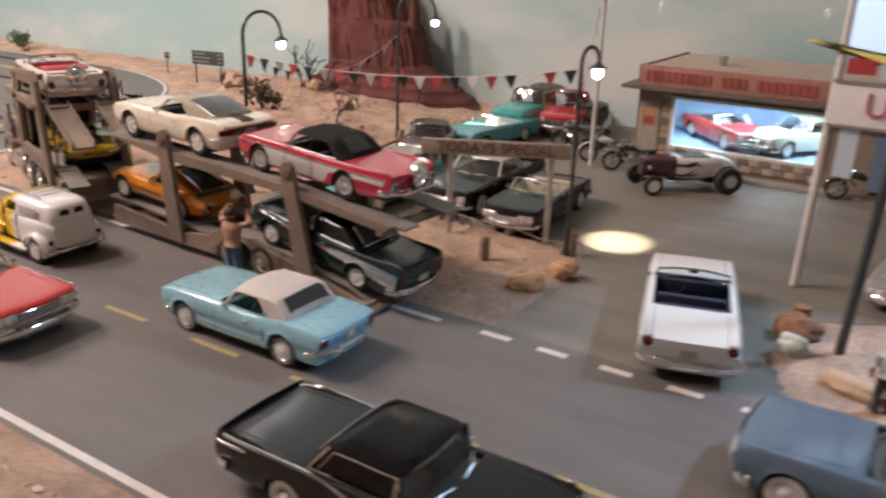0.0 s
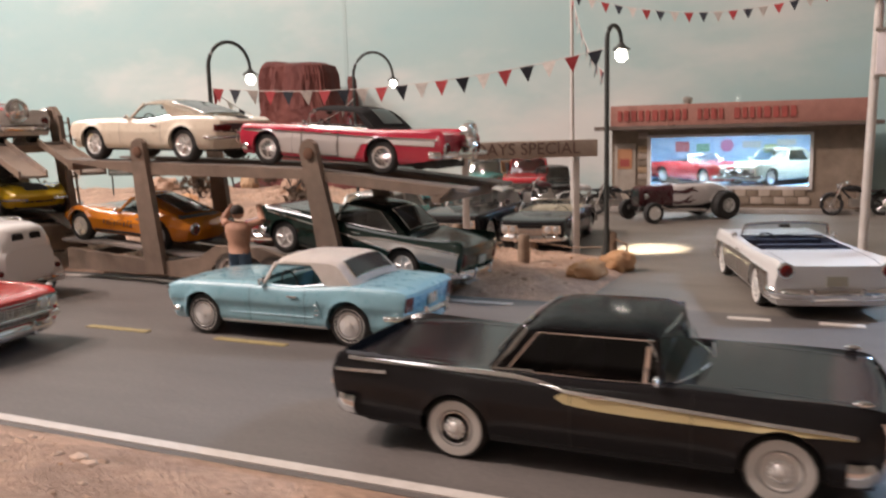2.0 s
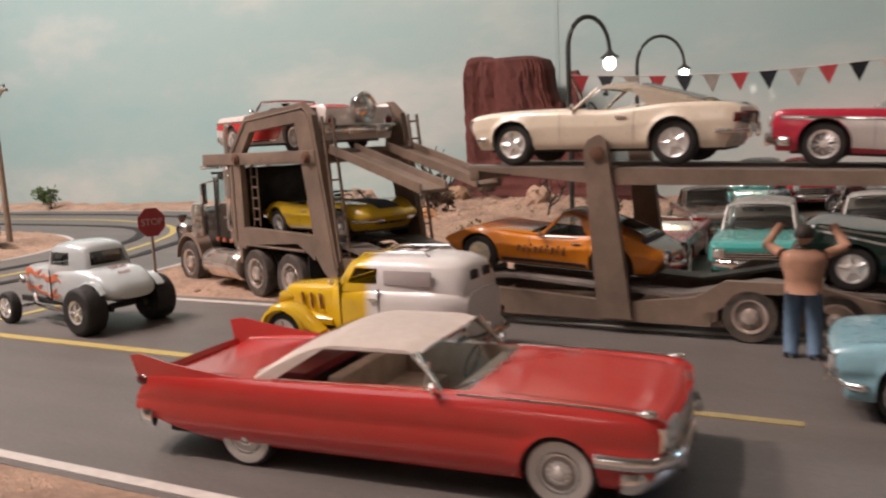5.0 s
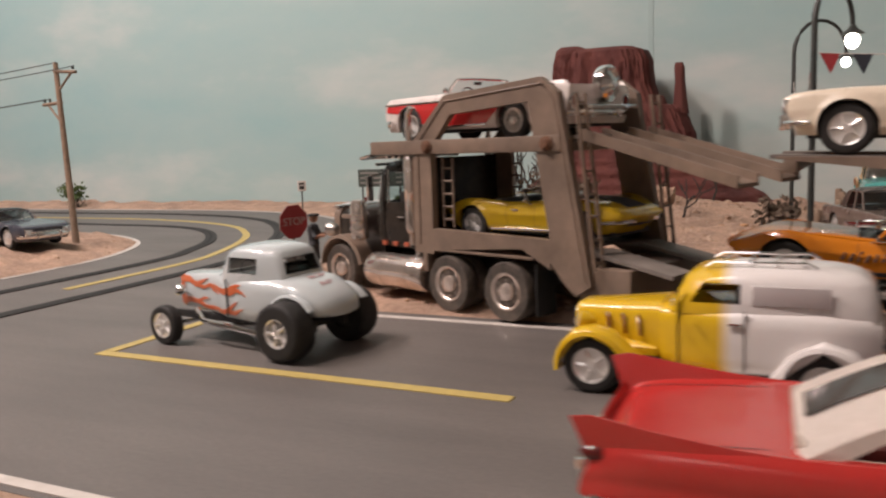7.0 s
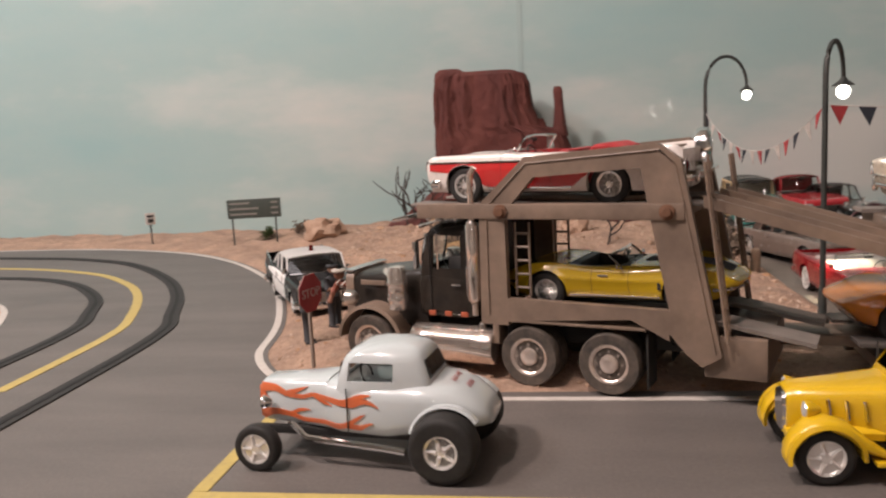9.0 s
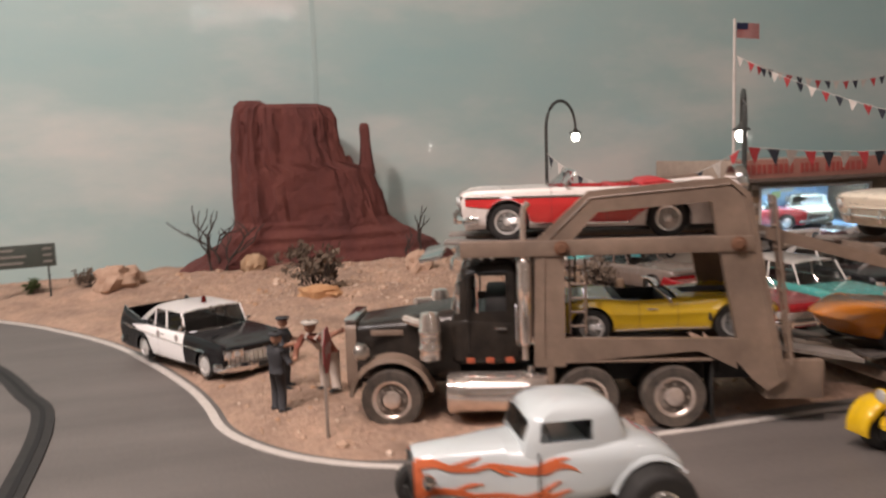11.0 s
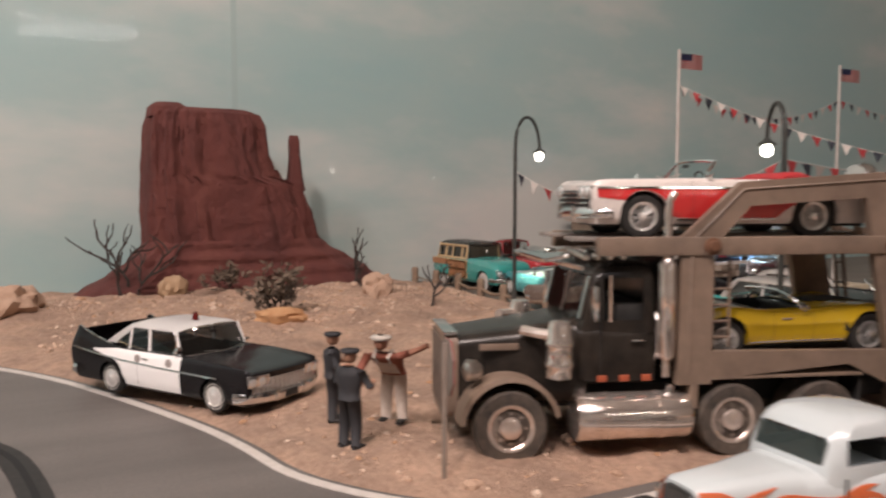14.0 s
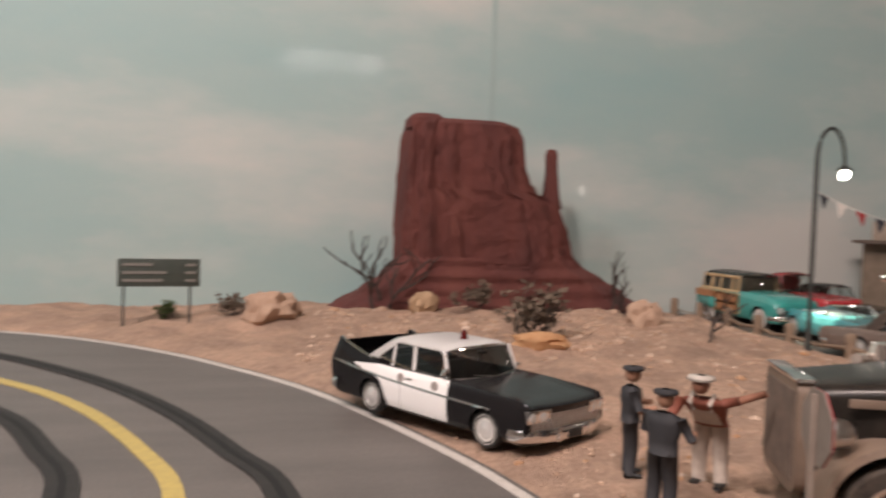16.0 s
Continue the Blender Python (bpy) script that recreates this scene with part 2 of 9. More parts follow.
SIDE = [(0, 0.925), (0.1, 0.965), (0.3, 0.988), (0.52, 0.998), (0.6, 1.0), (0.66, 0.992), (0.85, 0.968), (0.93, 0.952), (1, 0.915)]
SIDE_PONY = [(0, 0.93), (0.08, 0.968), (0.16, 0.985), (0.24, 0.978), (0.42, 0.974), (0.5, 0.985), (0.55, 1.0), (0.62, 1.002), (0.78, 0.985), (0.92, 0.955), (1, 0.915)]
SIDE_SPORT = [(0, 0.87), (0.15, 0.93), (0.45, 0.975), (0.58, 1.0), (0.62, 1.004), (0.66, 0.99), (0.8, 0.955), (0.92, 0.925), (1, 0.88)]
SIDE_POD = [(0, 0.93), (0.12, 0.985), (0.3, 1.0), (0.42, 1.0), (0.5, 0.992), (0.56, 0.985), (0.66, 0.99), (0.78, 0.985), (0.9, 0.965), (1, 0.92)]


def ease(t):
    t = min(1.0, max(0.0, t))
    return t * t * (3 - 2 * t)


def car(name, m, k, label, colour, wb=2.95, fo=0.85, ro=1.25, W=1.92, r=0.335, sill=0.23, zh=0.88, belt=0.9, hip=0.0, trunk=0.86, fin=None,
        sharp=0.4, a0=0.55, a1=0.12, c1=-0.95, c0=-1.4, zr=1.4, top="hard", roof=None, inside=(0.05, 0.05, 0.05), wheel="cap", panels=(), trims=(),
        rear_low=0.0, lights=2, tails="round", tail_z=0.62, grille="bars", skirts=False, kit=False, bpillar=False, side_glass=True, bumper=0.1, ww=0.2,
        hoodlow=0.05, nose=0.86, bumpers=True, deck=None, glass=None, category="model car", group="", quarter=(0.25, 0.45), arch=1.14, plate=True, handle=True, roofw=0.73, blades=None,
        shape=None, side=None, nosecut=None, tailcut=None, bow=(0.1, 0.06), wrap=(0.16, 0.1), vent=False, window_frame=True, bumper_z=None, bezel=True, lip=0.014, rearw=0.76, seams=True):
    """A scale model car: x ahead, the ground at z = 0, its middle between the axles; sizes in the real car's metres, times k.
    shape: (x, share of the width, fender height, centre height); side: the flank's section; nosecut, tailcut: the ends' profiles."""
    root = thing(name, m, label, category, group)
    w0 = W / 2
    xf, xr = wb / 2 + fo, -(wb / 2 + ro)
    f = fin if fin is not None else trunk
    knots = shape or [(xf, nose, zh - 0.13, zh - 0.15), (xf - 0.1, (nose + 0.985) / 2 + 0.01, zh - 0.03, zh - 0.05), (xf - 0.45, 0.985, zh, zh - hoodlow + 0.04), (a0 + 0.1, 1, belt, belt + 0.03),
                      (c0 + 0.25, 1, belt + hip, belt + 0.02 + hip * 0.6), (xr + 0.75, 0.99, (belt + hip) * 0.6 + f * 0.4, trunk + 0.02), (xr + 0.12, 0.955, f, trunk - 0.06), (xr, 0.93, f - 0.07, trunk - 0.16)]
    kx = [q[0] for q in knots]
    fw, fs, fc = (smooth_curve(kx, [q[i] for q in knots]) for i in (1, 2, 3))
    section = smooth_curve(*zip(*(side or SIDE)))
    cut_f = nosecut or [(0, -0.08), (0.4, 0.0), (0.75, 0.02), (1, -0.02)]
    cut_r = tailcut or [(0, 0.08), (0.4, 0.02), (0.8, 0.0), (1, 0.03)]
    axles = (wb / 2, -wb / 2)
    ra = r * arch

    def warp(x, y, z):
        """Bows and rakes the two ends."""
        u = (z - sill) / (belt - sill)
        q = min(1.2, abs(y) / w0) ** 2
        if x > xf - 0.6:
            x += ease((x - xf + 0.6) / 0.6) * (float(np.interp(u, *zip(*cut_f))) - bow[0] * q)
        elif x < xr + 0.6:
            x += ease((xr + 0.6 - x) / 0.6) * (float(np.interp(u, *zip(*cut_r))) + bow[1] * q)
        return x

    def P(x, y, z):
        return Vector((warp(x, y, z) * k, y * k, z * k))

    def sill_at(x):
        z = sill
        for i, a in enumerate(axles):
            d = abs(x - a)
            if d < ra and not (skirts and i == 1):
                z = max(z, r + math.sqrt(ra * ra - d * d))
        if x < -wb / 2 - ra:
            z = max(z, sill + rear_low * (-wb / 2 - ra - x))
        return z

    def flank(x, z):
        u = (z - sill) / (fs(x) - sill)
        y = w0 * fw(x) * section(u)
        for i, a in enumerate(axles):
            if not (skirts and i == 1):
                e = math.hypot(x - a, z - r) - ra
                y += lip * math.exp(-(e / 0.05) ** 2) if z > sill + 0.04 else 0
        return y

    st = list(np.linspace(xr, xf, 34)) + [xr + 0.03, xr + 0.07, xf - 0.03, xf - 0.07, c0 + 0.002, c0 - 0.002, a0 - 0.002, a0 + 0.002]
    for a in axles:
        st += [a + ra * 1.002, a - ra * 1.002] + [a + ra * math.cos(math.pi * i / 14) for i in range(15)]
    st = sorted(set(round(v, 4) for v in st))
    g1 = 0.3 + 0.6 * sharp
    levels = [0, 0.05, 0.1, 0.18, 0.26, 0.36, 0.46, 0.52, 0.57, 0.62, 0.67, 0.75, 0.83, 0.9, 0.95, 0.985, 1]
    rings = []
    for x in st:
        zb, zs, zc, w = sill_at(x), fs(x), fc(x), w0 * fw(x)
        half = [(flank(x, zb) - 0.09, zb + 0.04), (flank(x, zb) - 0.025, zb)]
        for q in levels:
            z = max(zb, sill + q * (zs - sill)) if q else zb
            half.append((flank(x, z), z))
        half += [(w * 0.885, zs + (zc - zs) * g1 * 0.45), (w * 0.85, zs + (zc - zs) * g1), (w * 0.8, zs + (zc - zs) * (0.5 + 0.45 * sharp)), (w * 0.55, zs + (zc - zs) * 0.85), (w * 0.3, zs + (zc - zs) * 0.97), (0, zc)]
        rings.append((x, half))
    bm = bmesh.new()
    vs = [[bm.verts.new(P(x, -y, z)) for y, z in half] + [bm.verts.new(P(x, y, z)) for y, z in half[-2::-1]] for x, half in rings]
    n = len(vs[0])
    mid = (n - 1) // 2
    for i in range(len(st) - 1):
        xm = (st[i] + st[i + 1]) / 2
        for j in range(n - 1):
            if c0 < xm < a0 and mid - 3 <= j <= mid + 2:
                continue
            bm.faces.new((vs[i][j], vs[i][j + 1], vs[i + 1][j + 1], vs[i + 1][j]))
    for (x, half), d in ((rings[0], -1), (rings[-1], 1)):
        grid = [[bm.verts.new(P(x, y * q, z)) for q in np.linspace(-1, 1, 11)] for y, z in half[1:]]
        for ga, gb in zip(grid, grid[1:]):
            for i in range(10):
                bm.faces.new((ga[i], ga[i + 1], gb[i + 1], gb[i]))
    bmesh.ops.remove_doubles(bm, verts=bm.verts, dist=0.0012 * k)
    pm = colour if isinstance(colour, bpy.types.Material) else paint(colour)
    part("body", bm, pm, root)
    # cockpit tub
    rings = []
    for x in [v for v in st if c0 <= v <= a0]:
        zs, zc, w = fs(x), fc(x), w0 * fw(x)
        half = [(w * 0.8, zs + (zc - zs) * (0.5 + 0.45 * sharp)), (w * 0.79, 0.55), (w * 0.74, 0.36), (0, 0.36)]
        rings.append([(x * k, -y * k, z * k) for y, z in half] + [(x * k, y * k, z * k) for y, z in half[-2::-1]])
    im = matte("vinyl_trim", inside, None, 120, 0.55)
    part("interior", quads(bmesh.new(), rings, cap=True), im, root, smooth=False)
    hw = w0 * 0.72
    sx = (a0 + c0) / 2
    span = a0 - c0
    for i, x in enumerate([sx + 0.05, c0 + 0.38] if span > 1.65 else [c0 + 0.42]):
        part("seat", box(boxed((x - 0.3) * k, (x + 0.28) * k, -hw * k, hw * k, 0.36 * k, 0.6 * k, bevel=0.04 * k), (x - 0.42) * k, (x - 0.24) * k, -hw * k, hw * k, 0.4 * k, (belt + 0.03) * k, bevel=0.05 * k), im, root)
    part("dashboard", boxed((a0 - 0.22) * k, (a0 - 0.02) * k, -hw * k, hw * k, 0.6 * k, (belt - 0.02) * k, bevel=0.03 * k), im, root)
    bm = tube([((a0 - 0.42 + 0.06 * math.sin(t)) * k, (0.36 + 0.19 * math.cos(t)) * k, (belt - 0.04 + 0.17 * math.sin(t)) * k) for t in np.linspace(0, 2 * math.pi, 17)], 0.014 * k, 6)
    part("steering_wheel", bm, BLACK, root)
    # underside
    bm = boxed((xr + 0.3) * k, (xf - 0.35) * k, -(w0 - 0.3) * k, (w0 - 0.3) * k, (sill - 0.05) * k, 0.35 * k)
    box(bm, (wb / 2 - ra - 0.05) * k, (wb / 2 + ra + 0.05) * k, -(w0 - 0.27) * k, (w0 - 0.27) * k, 0.3 * k, (min(fs(wb / 2), fc(wb / 2)) - 0.15) * k)
    box(bm, (-wb / 2 - ra - 0.05) * k, (-wb / 2 + ra + 0.05) * k, -(w0 - 0.27) * k, (w0 - 0.27) * k, 0.3 * k, (min(fs(-wb / 2), fc(-wb / 2)) - 0.15) * k)
    part("chassis", bm, BLACK, root, smooth=False)
    spots = []
    for a in axles:
        y = w0 * fw(a) - 0.045 - ww / 2
        spots += [(a, y, 1), (a, -y, -1)]
    wheel_set(wheel, r, ww, k, root, spots)
    # greenhouse
    wbelt, wroof = w0 * 0.85, w0 * roofw
    zb0, zb1 = fs(a0) - 0.01, fs(c0) - 0.01
    gm = glass or GLASS
    low_, high = [], []
    for y in np.linspace(-1, 1, 11):
        low_.append(P(a0 + 0.02 - wrap[0] * y * y, y * wbelt, zb0 + 0.02 * (1 - y * y)))
        high.append(P(a1 - wrap[1] * y * y, y * wroof * 1.04, zr - 0.06 - 0.03 * y * y))
    mids = [(a + b) / 2 + P(0.02, 0, 0) for a, b in zip(low_, high)]
    part("windscreen", quads(bmesh.new(), [low_, mids, high]), gm, root)
    bar = 0.02 if top != "none" else 0.026
    part("windscreen_frame", tube([low_[0], mids[0]] + high + [mids[-1], low_[-1]], bar * k, 6), CHROME, root)
    part("windscreen_trim", tube([p + P(0.012, 0, 0.004) for p in low_], 0.014 * k, 6), CHROME, root)
    part("mirror_inside", boxed((a1 + 0.04) * k, (a1 + 0.07) * k, -0.1 * k, 0.1 * k, (zr - 0.17) * k, (zr - 0.11) * k, bevel=0.01 * k), BLACK, root)
    for s in (-1, 1):
        part("wiper", tube([P(a0 + 0.05, s * 0.12, zb0 + 0.045), P(a0 - 0.0, s * 0.5, zb0 + 0.085)], 0.007 * k, 4), DULL_CHROME, root)
    if top != "none":
        rm = roof if isinstance(roof, bpy.types.Material) else paint(roof) if roof else pm
        qr, qb = quarter
        zb = max(zb0, zb1)
        ztop = smooth_curve([a1 + 0.03, a1 - 0.22, c1 + 0.22, c1, c1 + (c0 - c1) * 0.5, c0 - 0.02], [zr - 0.045, zr, zr, zr - 0.04, zr - 0.04 - (zr - zb1) * 0.36, zb1 + 0.02])
        xt, xb = c1 + qr, c0 + qb
        wtop = zr - 0.085

        def y_at(z):
            q = min(1.0, max(0.0, (zr - z) / (zr - zb)))
            return wroof + (wbelt - wroof) * (q ** 0.85)

        def low_at(x):
            if x >= max(xt, xb):
                return wtop
            if x <= min(xt, xb):
                return zb1 - 0.02
            return zb1 + (wtop - zb1) * ((x - xb) / (xt - xb) if xt > xb else 1.0)

        def across(x, y):
            """Height of the roof skin at y, a share of its half width."""
            return ztop(x) + 0.035 * (1 - y * y) - 0.05 * abs(y) ** 6
        rings = []
        for x in sorted(set(list(np.linspace(c0 - 0.02, a1 + 0.03, 30)) + [xt, xb, xt + 0.004, xb - 0.004]), reverse=True):
            lo = min(low_at(x), across(x, 1) - 0.01)
            sh = across(x, 1)
            ws = y_at(sh)
            b = wrap[1] * 0.8 * max(0.0, 1 - (a1 + 0.03 - x) / 0.3)
            half = [(y_at(lo + (sh - lo) * q), lo + (sh - lo) * q) for q in (0, 0.35, 0.7, 1)] + [(ws * y, across(x, y)) for y in (0.96, 0.88, 0.7, 0.45, 0.2)]
            rings.append([P(x - b * (y / wbelt) ** 2, -y, z) for y, z in half] + [P(x, 0, across(x, 0))] + [P(x - b * (y / wbelt) ** 2, y, z) for y, z in half[::-1]])
        bm = quads(bmesh.new(), rings)
        bmesh.ops.solidify(bm, geom=bm.faces[:], thickness=0.03 * k)
        part("roof", bm, rm, root)
        for s in (-1, 1):
            foot = a0 - wrap[0] + 0.01
            part("front_pillar", tube([P(foot, s * wbelt, zb0), P(a1 - wrap[1] * 0.6, s * y_at(wtop), wtop + 0.02)], 0.028 * k, 6), rm if top == "hard" else CHROME, root)
            if bpillar:
                xm = (a0 + xb) / 2 - 0.1
                part("door_pillar", tube([P(xm, s * wbelt * 0.99, zb0), P(xm - 0.03, s * y_at(wtop) * 0.99, wtop + 0.01)], 0.035 * k, 6), rm, root)
            if side_glass:
                pts = [P(foot - 0.02, s * wbelt * 0.98, zb0), P(a1 - 0.1, s * y_at(wtop) * 0.98, wtop + 0.02), P(xt, s * y_at(wtop) * 0.98, wtop + 0.02), P(xb, s * wbelt * 0.98, zb1)]
                bm = bmesh.new()
                bm.faces.new([bm.verts.new(q) for q in pts])
                part("side_window", bm, side_glass if isinstance(side_glass, bpy.types.Material) else gm, root, smooth=False)
            part("window_trim", tube([P(foot, s * wbelt * 1.01, zb0 + 0.015), P((foot + xb) / 2, s * wbelt * 1.01, fs((foot + xb) / 2) + 0.01), P(xb, s * wbelt * 1.01, zb1 + 0.02)], 0.011 * k, 5), CHROME, root)
            if window_frame:
                part("roof_trim", tube([P(x, s * (y_at(wtop) + 0.008), wtop - 0.005) for x in np.linspace(a1 - 0.08, xt, 6)] + [P(xb, s * (wbelt + 0.006), zb1 + 0.02)], 0.009 * k, 5), CHROME, root)
        rr = []
        for x in np.linspace(c1 - 0.03, c0 + 0.055, 8):
            ws = y_at(across(x, 1)) * rearw
            rr.append([P(x - 0.012, ws * y, across(x, rearw * y) + 0.012) for y in np.linspace(-1, 1, 9)])
        part("rear_window", quads(bmesh.new(), rr), REAR_GLASS, root)
        if top == "hard":
            part("rear_window_trim", tube([rr[0][i] for i in range(9)] + [q[-1] for q in rr[1:]] + [rr[-1][i] for i in range(7, -1, -1)] + [q[0] for q in rr[-2::-1]], 0.011 * k, 5), CHROME, root)
    if vent:
        # upright quarter-light frames behind the wrapped windscreen
        for s in (-1, 1):
            foot = a0 - wrap[0]
            xv = foot - vent
            part("quarter_light", tube([P(foot, s * wbelt * 1.0, zb0 + 0.02), P(xv, s * wbelt * 1.0, zb0 + 0.02), P(xv + 0.03, s * (wbelt * 0.45 + wroof * 0.55), zr - 0.14)], 0.02 * k, 6), CHROME, root)
    # colour panels and bright trim on the flanks
    def strip(name, mat, pts, proud=0.008, lab=""):
        fl, fh = smooth_curve([p[0] for p in pts], [p[1] for p in pts]), smooth_curve([p[0] for p in pts], [p[2] for p in pts])
        xa, xb = min(p[0] for p in pts), max(p[0] for p in pts)
        xs = set(np.linspace(xa, xb, max(3, int((xb - xa) / 0.08))))
        xs |= {a + ra * math.cos(math.pi * i / 14) * 1.001 for a in axles for i in range(15) if xa < a + ra * math.cos(math.pi * i / 14) * 1.001 < xb}
        for s in (-1, 1):
            rr = []
            for x in sorted(xs):
                lo = max(fl(x), sill_at(x) + 0.012)
                hi = max(fh(x), lo + 0.004)
                rr.append([P(x, s * (flank(x, lo) - 0.01), lo)] + [P(x, s * (flank(x, lo + (hi - lo) * q) + proud), lo + (hi - lo) * q) for q in np.linspace(0, 1, 13)] + [P(x, s * (flank(x, hi) - 0.01), hi)])
            part(name, quads(bmesh.new(), rr), mat, root, lab)
    for lab, mat, pts in panels:
        strip("side_panel", mat if isinstance(mat, bpy.types.Material) else paint(mat), pts, 0.008, lab)
    for pts in trims:
        strip("side_trim", CHROME, [(x, z - 0.016, z + 0.016) for x, z in pts], 0.022)
    for x in (a0 - 0.02, (a0 + c0) / 2 - 0.12) if seams else ():
        strip("door_seam", SEAM, [(x - 0.003, sill + 0.06, fs(x) - 0.02), (x + 0.003, sill + 0.06, fs(x) - 0.02)], 0.0105)
    # shut lines of bonnet and boot lid
    for xa, xb in ((a0 + 0.16, xf - 0.16), (min(c0 - 0.16, -wb / 2 + 0.3), xr + 0.14)):
        for s in (-1, 1):
            q = 0.5 + 0.45 * sharp
            q += (0.85 - q) * 0.24
            xs = [x for x in st if min(xa, xb) < x < max(xa, xb)]
            rr = [[P(x, s * (w0 * fw(x) * 0.74 + e), fs(x) + (fc(x) - fs(x)) * q + 0.0035) for e in (-0.006, 0.006)] for x in xs]
            part("lid_seam", quads(bmesh.new(), rr), SEAM, root)
    if handle:
        for s in (-1, 1):
            x = (a0 + c0) / 2 + 0.1
            z = fs(x) - 0.12
            y = s * (flank(x, z) + 0.02)
            part("door_handle", boxed((x - 0.09) * k, (x + 0.09) * k, (y - 0.015) * k, (y + 0.015) * k, (z - 0.014) * k, (z + 0.014) * k, bevel=0.006 * k), CHROME, root)
    # bumpers follow the bowed ends
    if bumpers:
        for end, x0, z in (("front_bumper", xf, (bumper_z or (sill + 0.16, 0))[0]), ("rear_bumper", xr, (bumper_z or (0, sill + 0.2 + rear_low * 0.3))[1])):
            d = 1 if end[0] == "f" else -1
            ww2 = w0 * (fw(x0) + 0.03)
            path = [P(x0 - d * 0.3, -ww2 * 1.035, z), P(x0 - d * 0.17, -ww2 * 1.03, z)] + [P(x0 + d * (0.09 - 0.17 * abs(y) ** 4), y * ww2, z) for y in np.linspace(-1, 1, 15)] + [P(x0 - d * 0.17, ww2 * 1.03, z), P(x0 - d * 0.3, ww2 * 1.035, z)]
            part(end, tube(path, 0.042 * k, 10, flat=bumper / 0.055), CHROME, root)
            for s in (-1, 1):
                q = warp(x0, 0.38, z) + d * 0.11
                part("bumper_guard", boxed((q - 0.04) * k, (q + 0.04) * k, (s * 0.38 - 0.035) * k, (s * 0.38 + 0.035) * k, (z - 0.11) * k, (z + 0.12) * k, bevel=0.02 * k), CHROME, root)
        if plate:
            q = warp(xr, 0, sill + 0.4)
            part("number_plate", boxed((q - 0.03) * k, (q + 0.0) * k, -0.16 * k, 0.16 * k, (sill + 0.34) * k, (sill + 0.5) * k), plain("plate", (0.3, 0.28, 0.22)), root, smooth=False)

    # face: slabs bent along the bowed nose
    def slab(x0, ya, yb, za, zb, proud, back=0.06, n=11):
        rr = []
        d = 1 if x0 > 0 else -1
        e = min(0.012, (zb - za) * 0.25)
        for y in np.linspace(ya, yb, n):
            rr.append([P(x0, y, z) + Vector((d * q * k, 0, 0)) for q, z in ((-back, za), (proud - e, za), (proud, za + e), (proud, zb - e), (proud - e, zb), (-back, zb))])
        return quads(bmesh.new(), rr, close=True, cap=True)
    gz0, gz1 = sill + 0.2, fs(xf) - 0.1
    gw = w0 * fw(xf)
    if grille == "bars":
        part("grille", slab(xf, -gw * 0.88, gw * 0.88, gz0, gz1, 0.012), BLACK, root)
        for i in range(4):
            z = gz0 + (gz1 - gz0) * (i + 0.5) / 4
            part("grille_bar", slab(xf, -gw * 0.86, gw * 0.86, z - 0.014, z + 0.014, 0.032), CHROME, root)
    elif grille in ("mesh", "chrome"):
        part("grille", slab(xf, -gw * 0.88, gw * 0.88, gz0, gz1, 0.008), BLACK if grille == "mesh" else DUSTY_PLATE, root)
        for i in range(7):
            z = gz0 + (gz1 - gz0) * (i + 0.5) / 7
            part("grille_bar", slab(xf, -gw * 0.86, gw * 0.86, z - 0.011, z + 0.011, 0.02), DULL_CHROME, root)
        for i in range(15):
            y = gw * 0.84 * (i / 7 - 1)
            part("grille_upright", slab(xf, y - 0.008, y + 0.008, gz0 + 0.01, gz1 - 0.01, 0.026, 0.05, 2), CHROME, root)
    elif grille == "corral":
        part("grille", slab(xf, -gw * 0.58, gw * 0.58, gz0 + 0.02, gz1 - 0.02, 0.0), BLACK, root)
        part("grille_bar", slab(xf, -gw * 0.58, gw * 0.58, gz0 + 0.11, gz0 + 0.14, 0.03), CHROME, root)
    lm = part("headlight", lathe([(0.09 * k, -0.1 * k), (0.095 * k, 0.0), (0.085 * k, 0.012 * k), (0.05 * k, 0.022 * k)], 16, "x"), LAMP_CLEAR, root) if lights else None
    first = True
    zl = gz1 - 0.03
    for s in (-1, 1) if lights else ():
        yl = s * (gw - 0.14 - 0.11 * (lights // 2 - 1))
        hwid = 0.12 if lights == 2 else 0.225
        if bezel:
            part("headlight_bezel", slab(xf, yl - hwid, yl + hwid, zl - 0.105, zl + 0.105, 0.02, 0.1, 7), CHROME, root)
        for i in range(lights // 2):
            yy = s * (gw - 0.14 - 0.21 * i)
            mm = Matrix.Translation(P(xf, yy, zl) + Vector((0.024 * k, 0, 0)))
            if first:
                lm.matrix_basis, first = mm, False
            else:
                share("headlight", lm, root, mm)
    for s in (-1, 1):
        y = s * w0 * fw(xr) * 0.84
        at = Matrix.Translation(P(xr, y, tail_z)) @ Matrix.Rotation(math.pi, 4, "Z")
        if tails == "round":
            part("tail_light", lathe([(0.1 * k, -0.04 * k), (0.1 * k, 0.03 * k), (0.06 * k, 0.06 * k)], 14, "x"), LAMP_RED, root, m=at)
            part("lamp_ring", lathe([(0.13 * k, -0.04 * k), (0.13 * k, 0.02 * k), (0.1 * k, 0.03 * k)], 14, "x"), CHROME, root, m=at)
        else:
            dy, dz = {"tall": (0.05, 0.13), "wide": (0.2, 0.07), "three": (0.1, 0.11)}[tails]
            part("tail_light", slab(xr, y - dy, y + dy, tail_z - dz, tail_z + dz, 0.02, 0.05, 4), LAMP_RED, root)
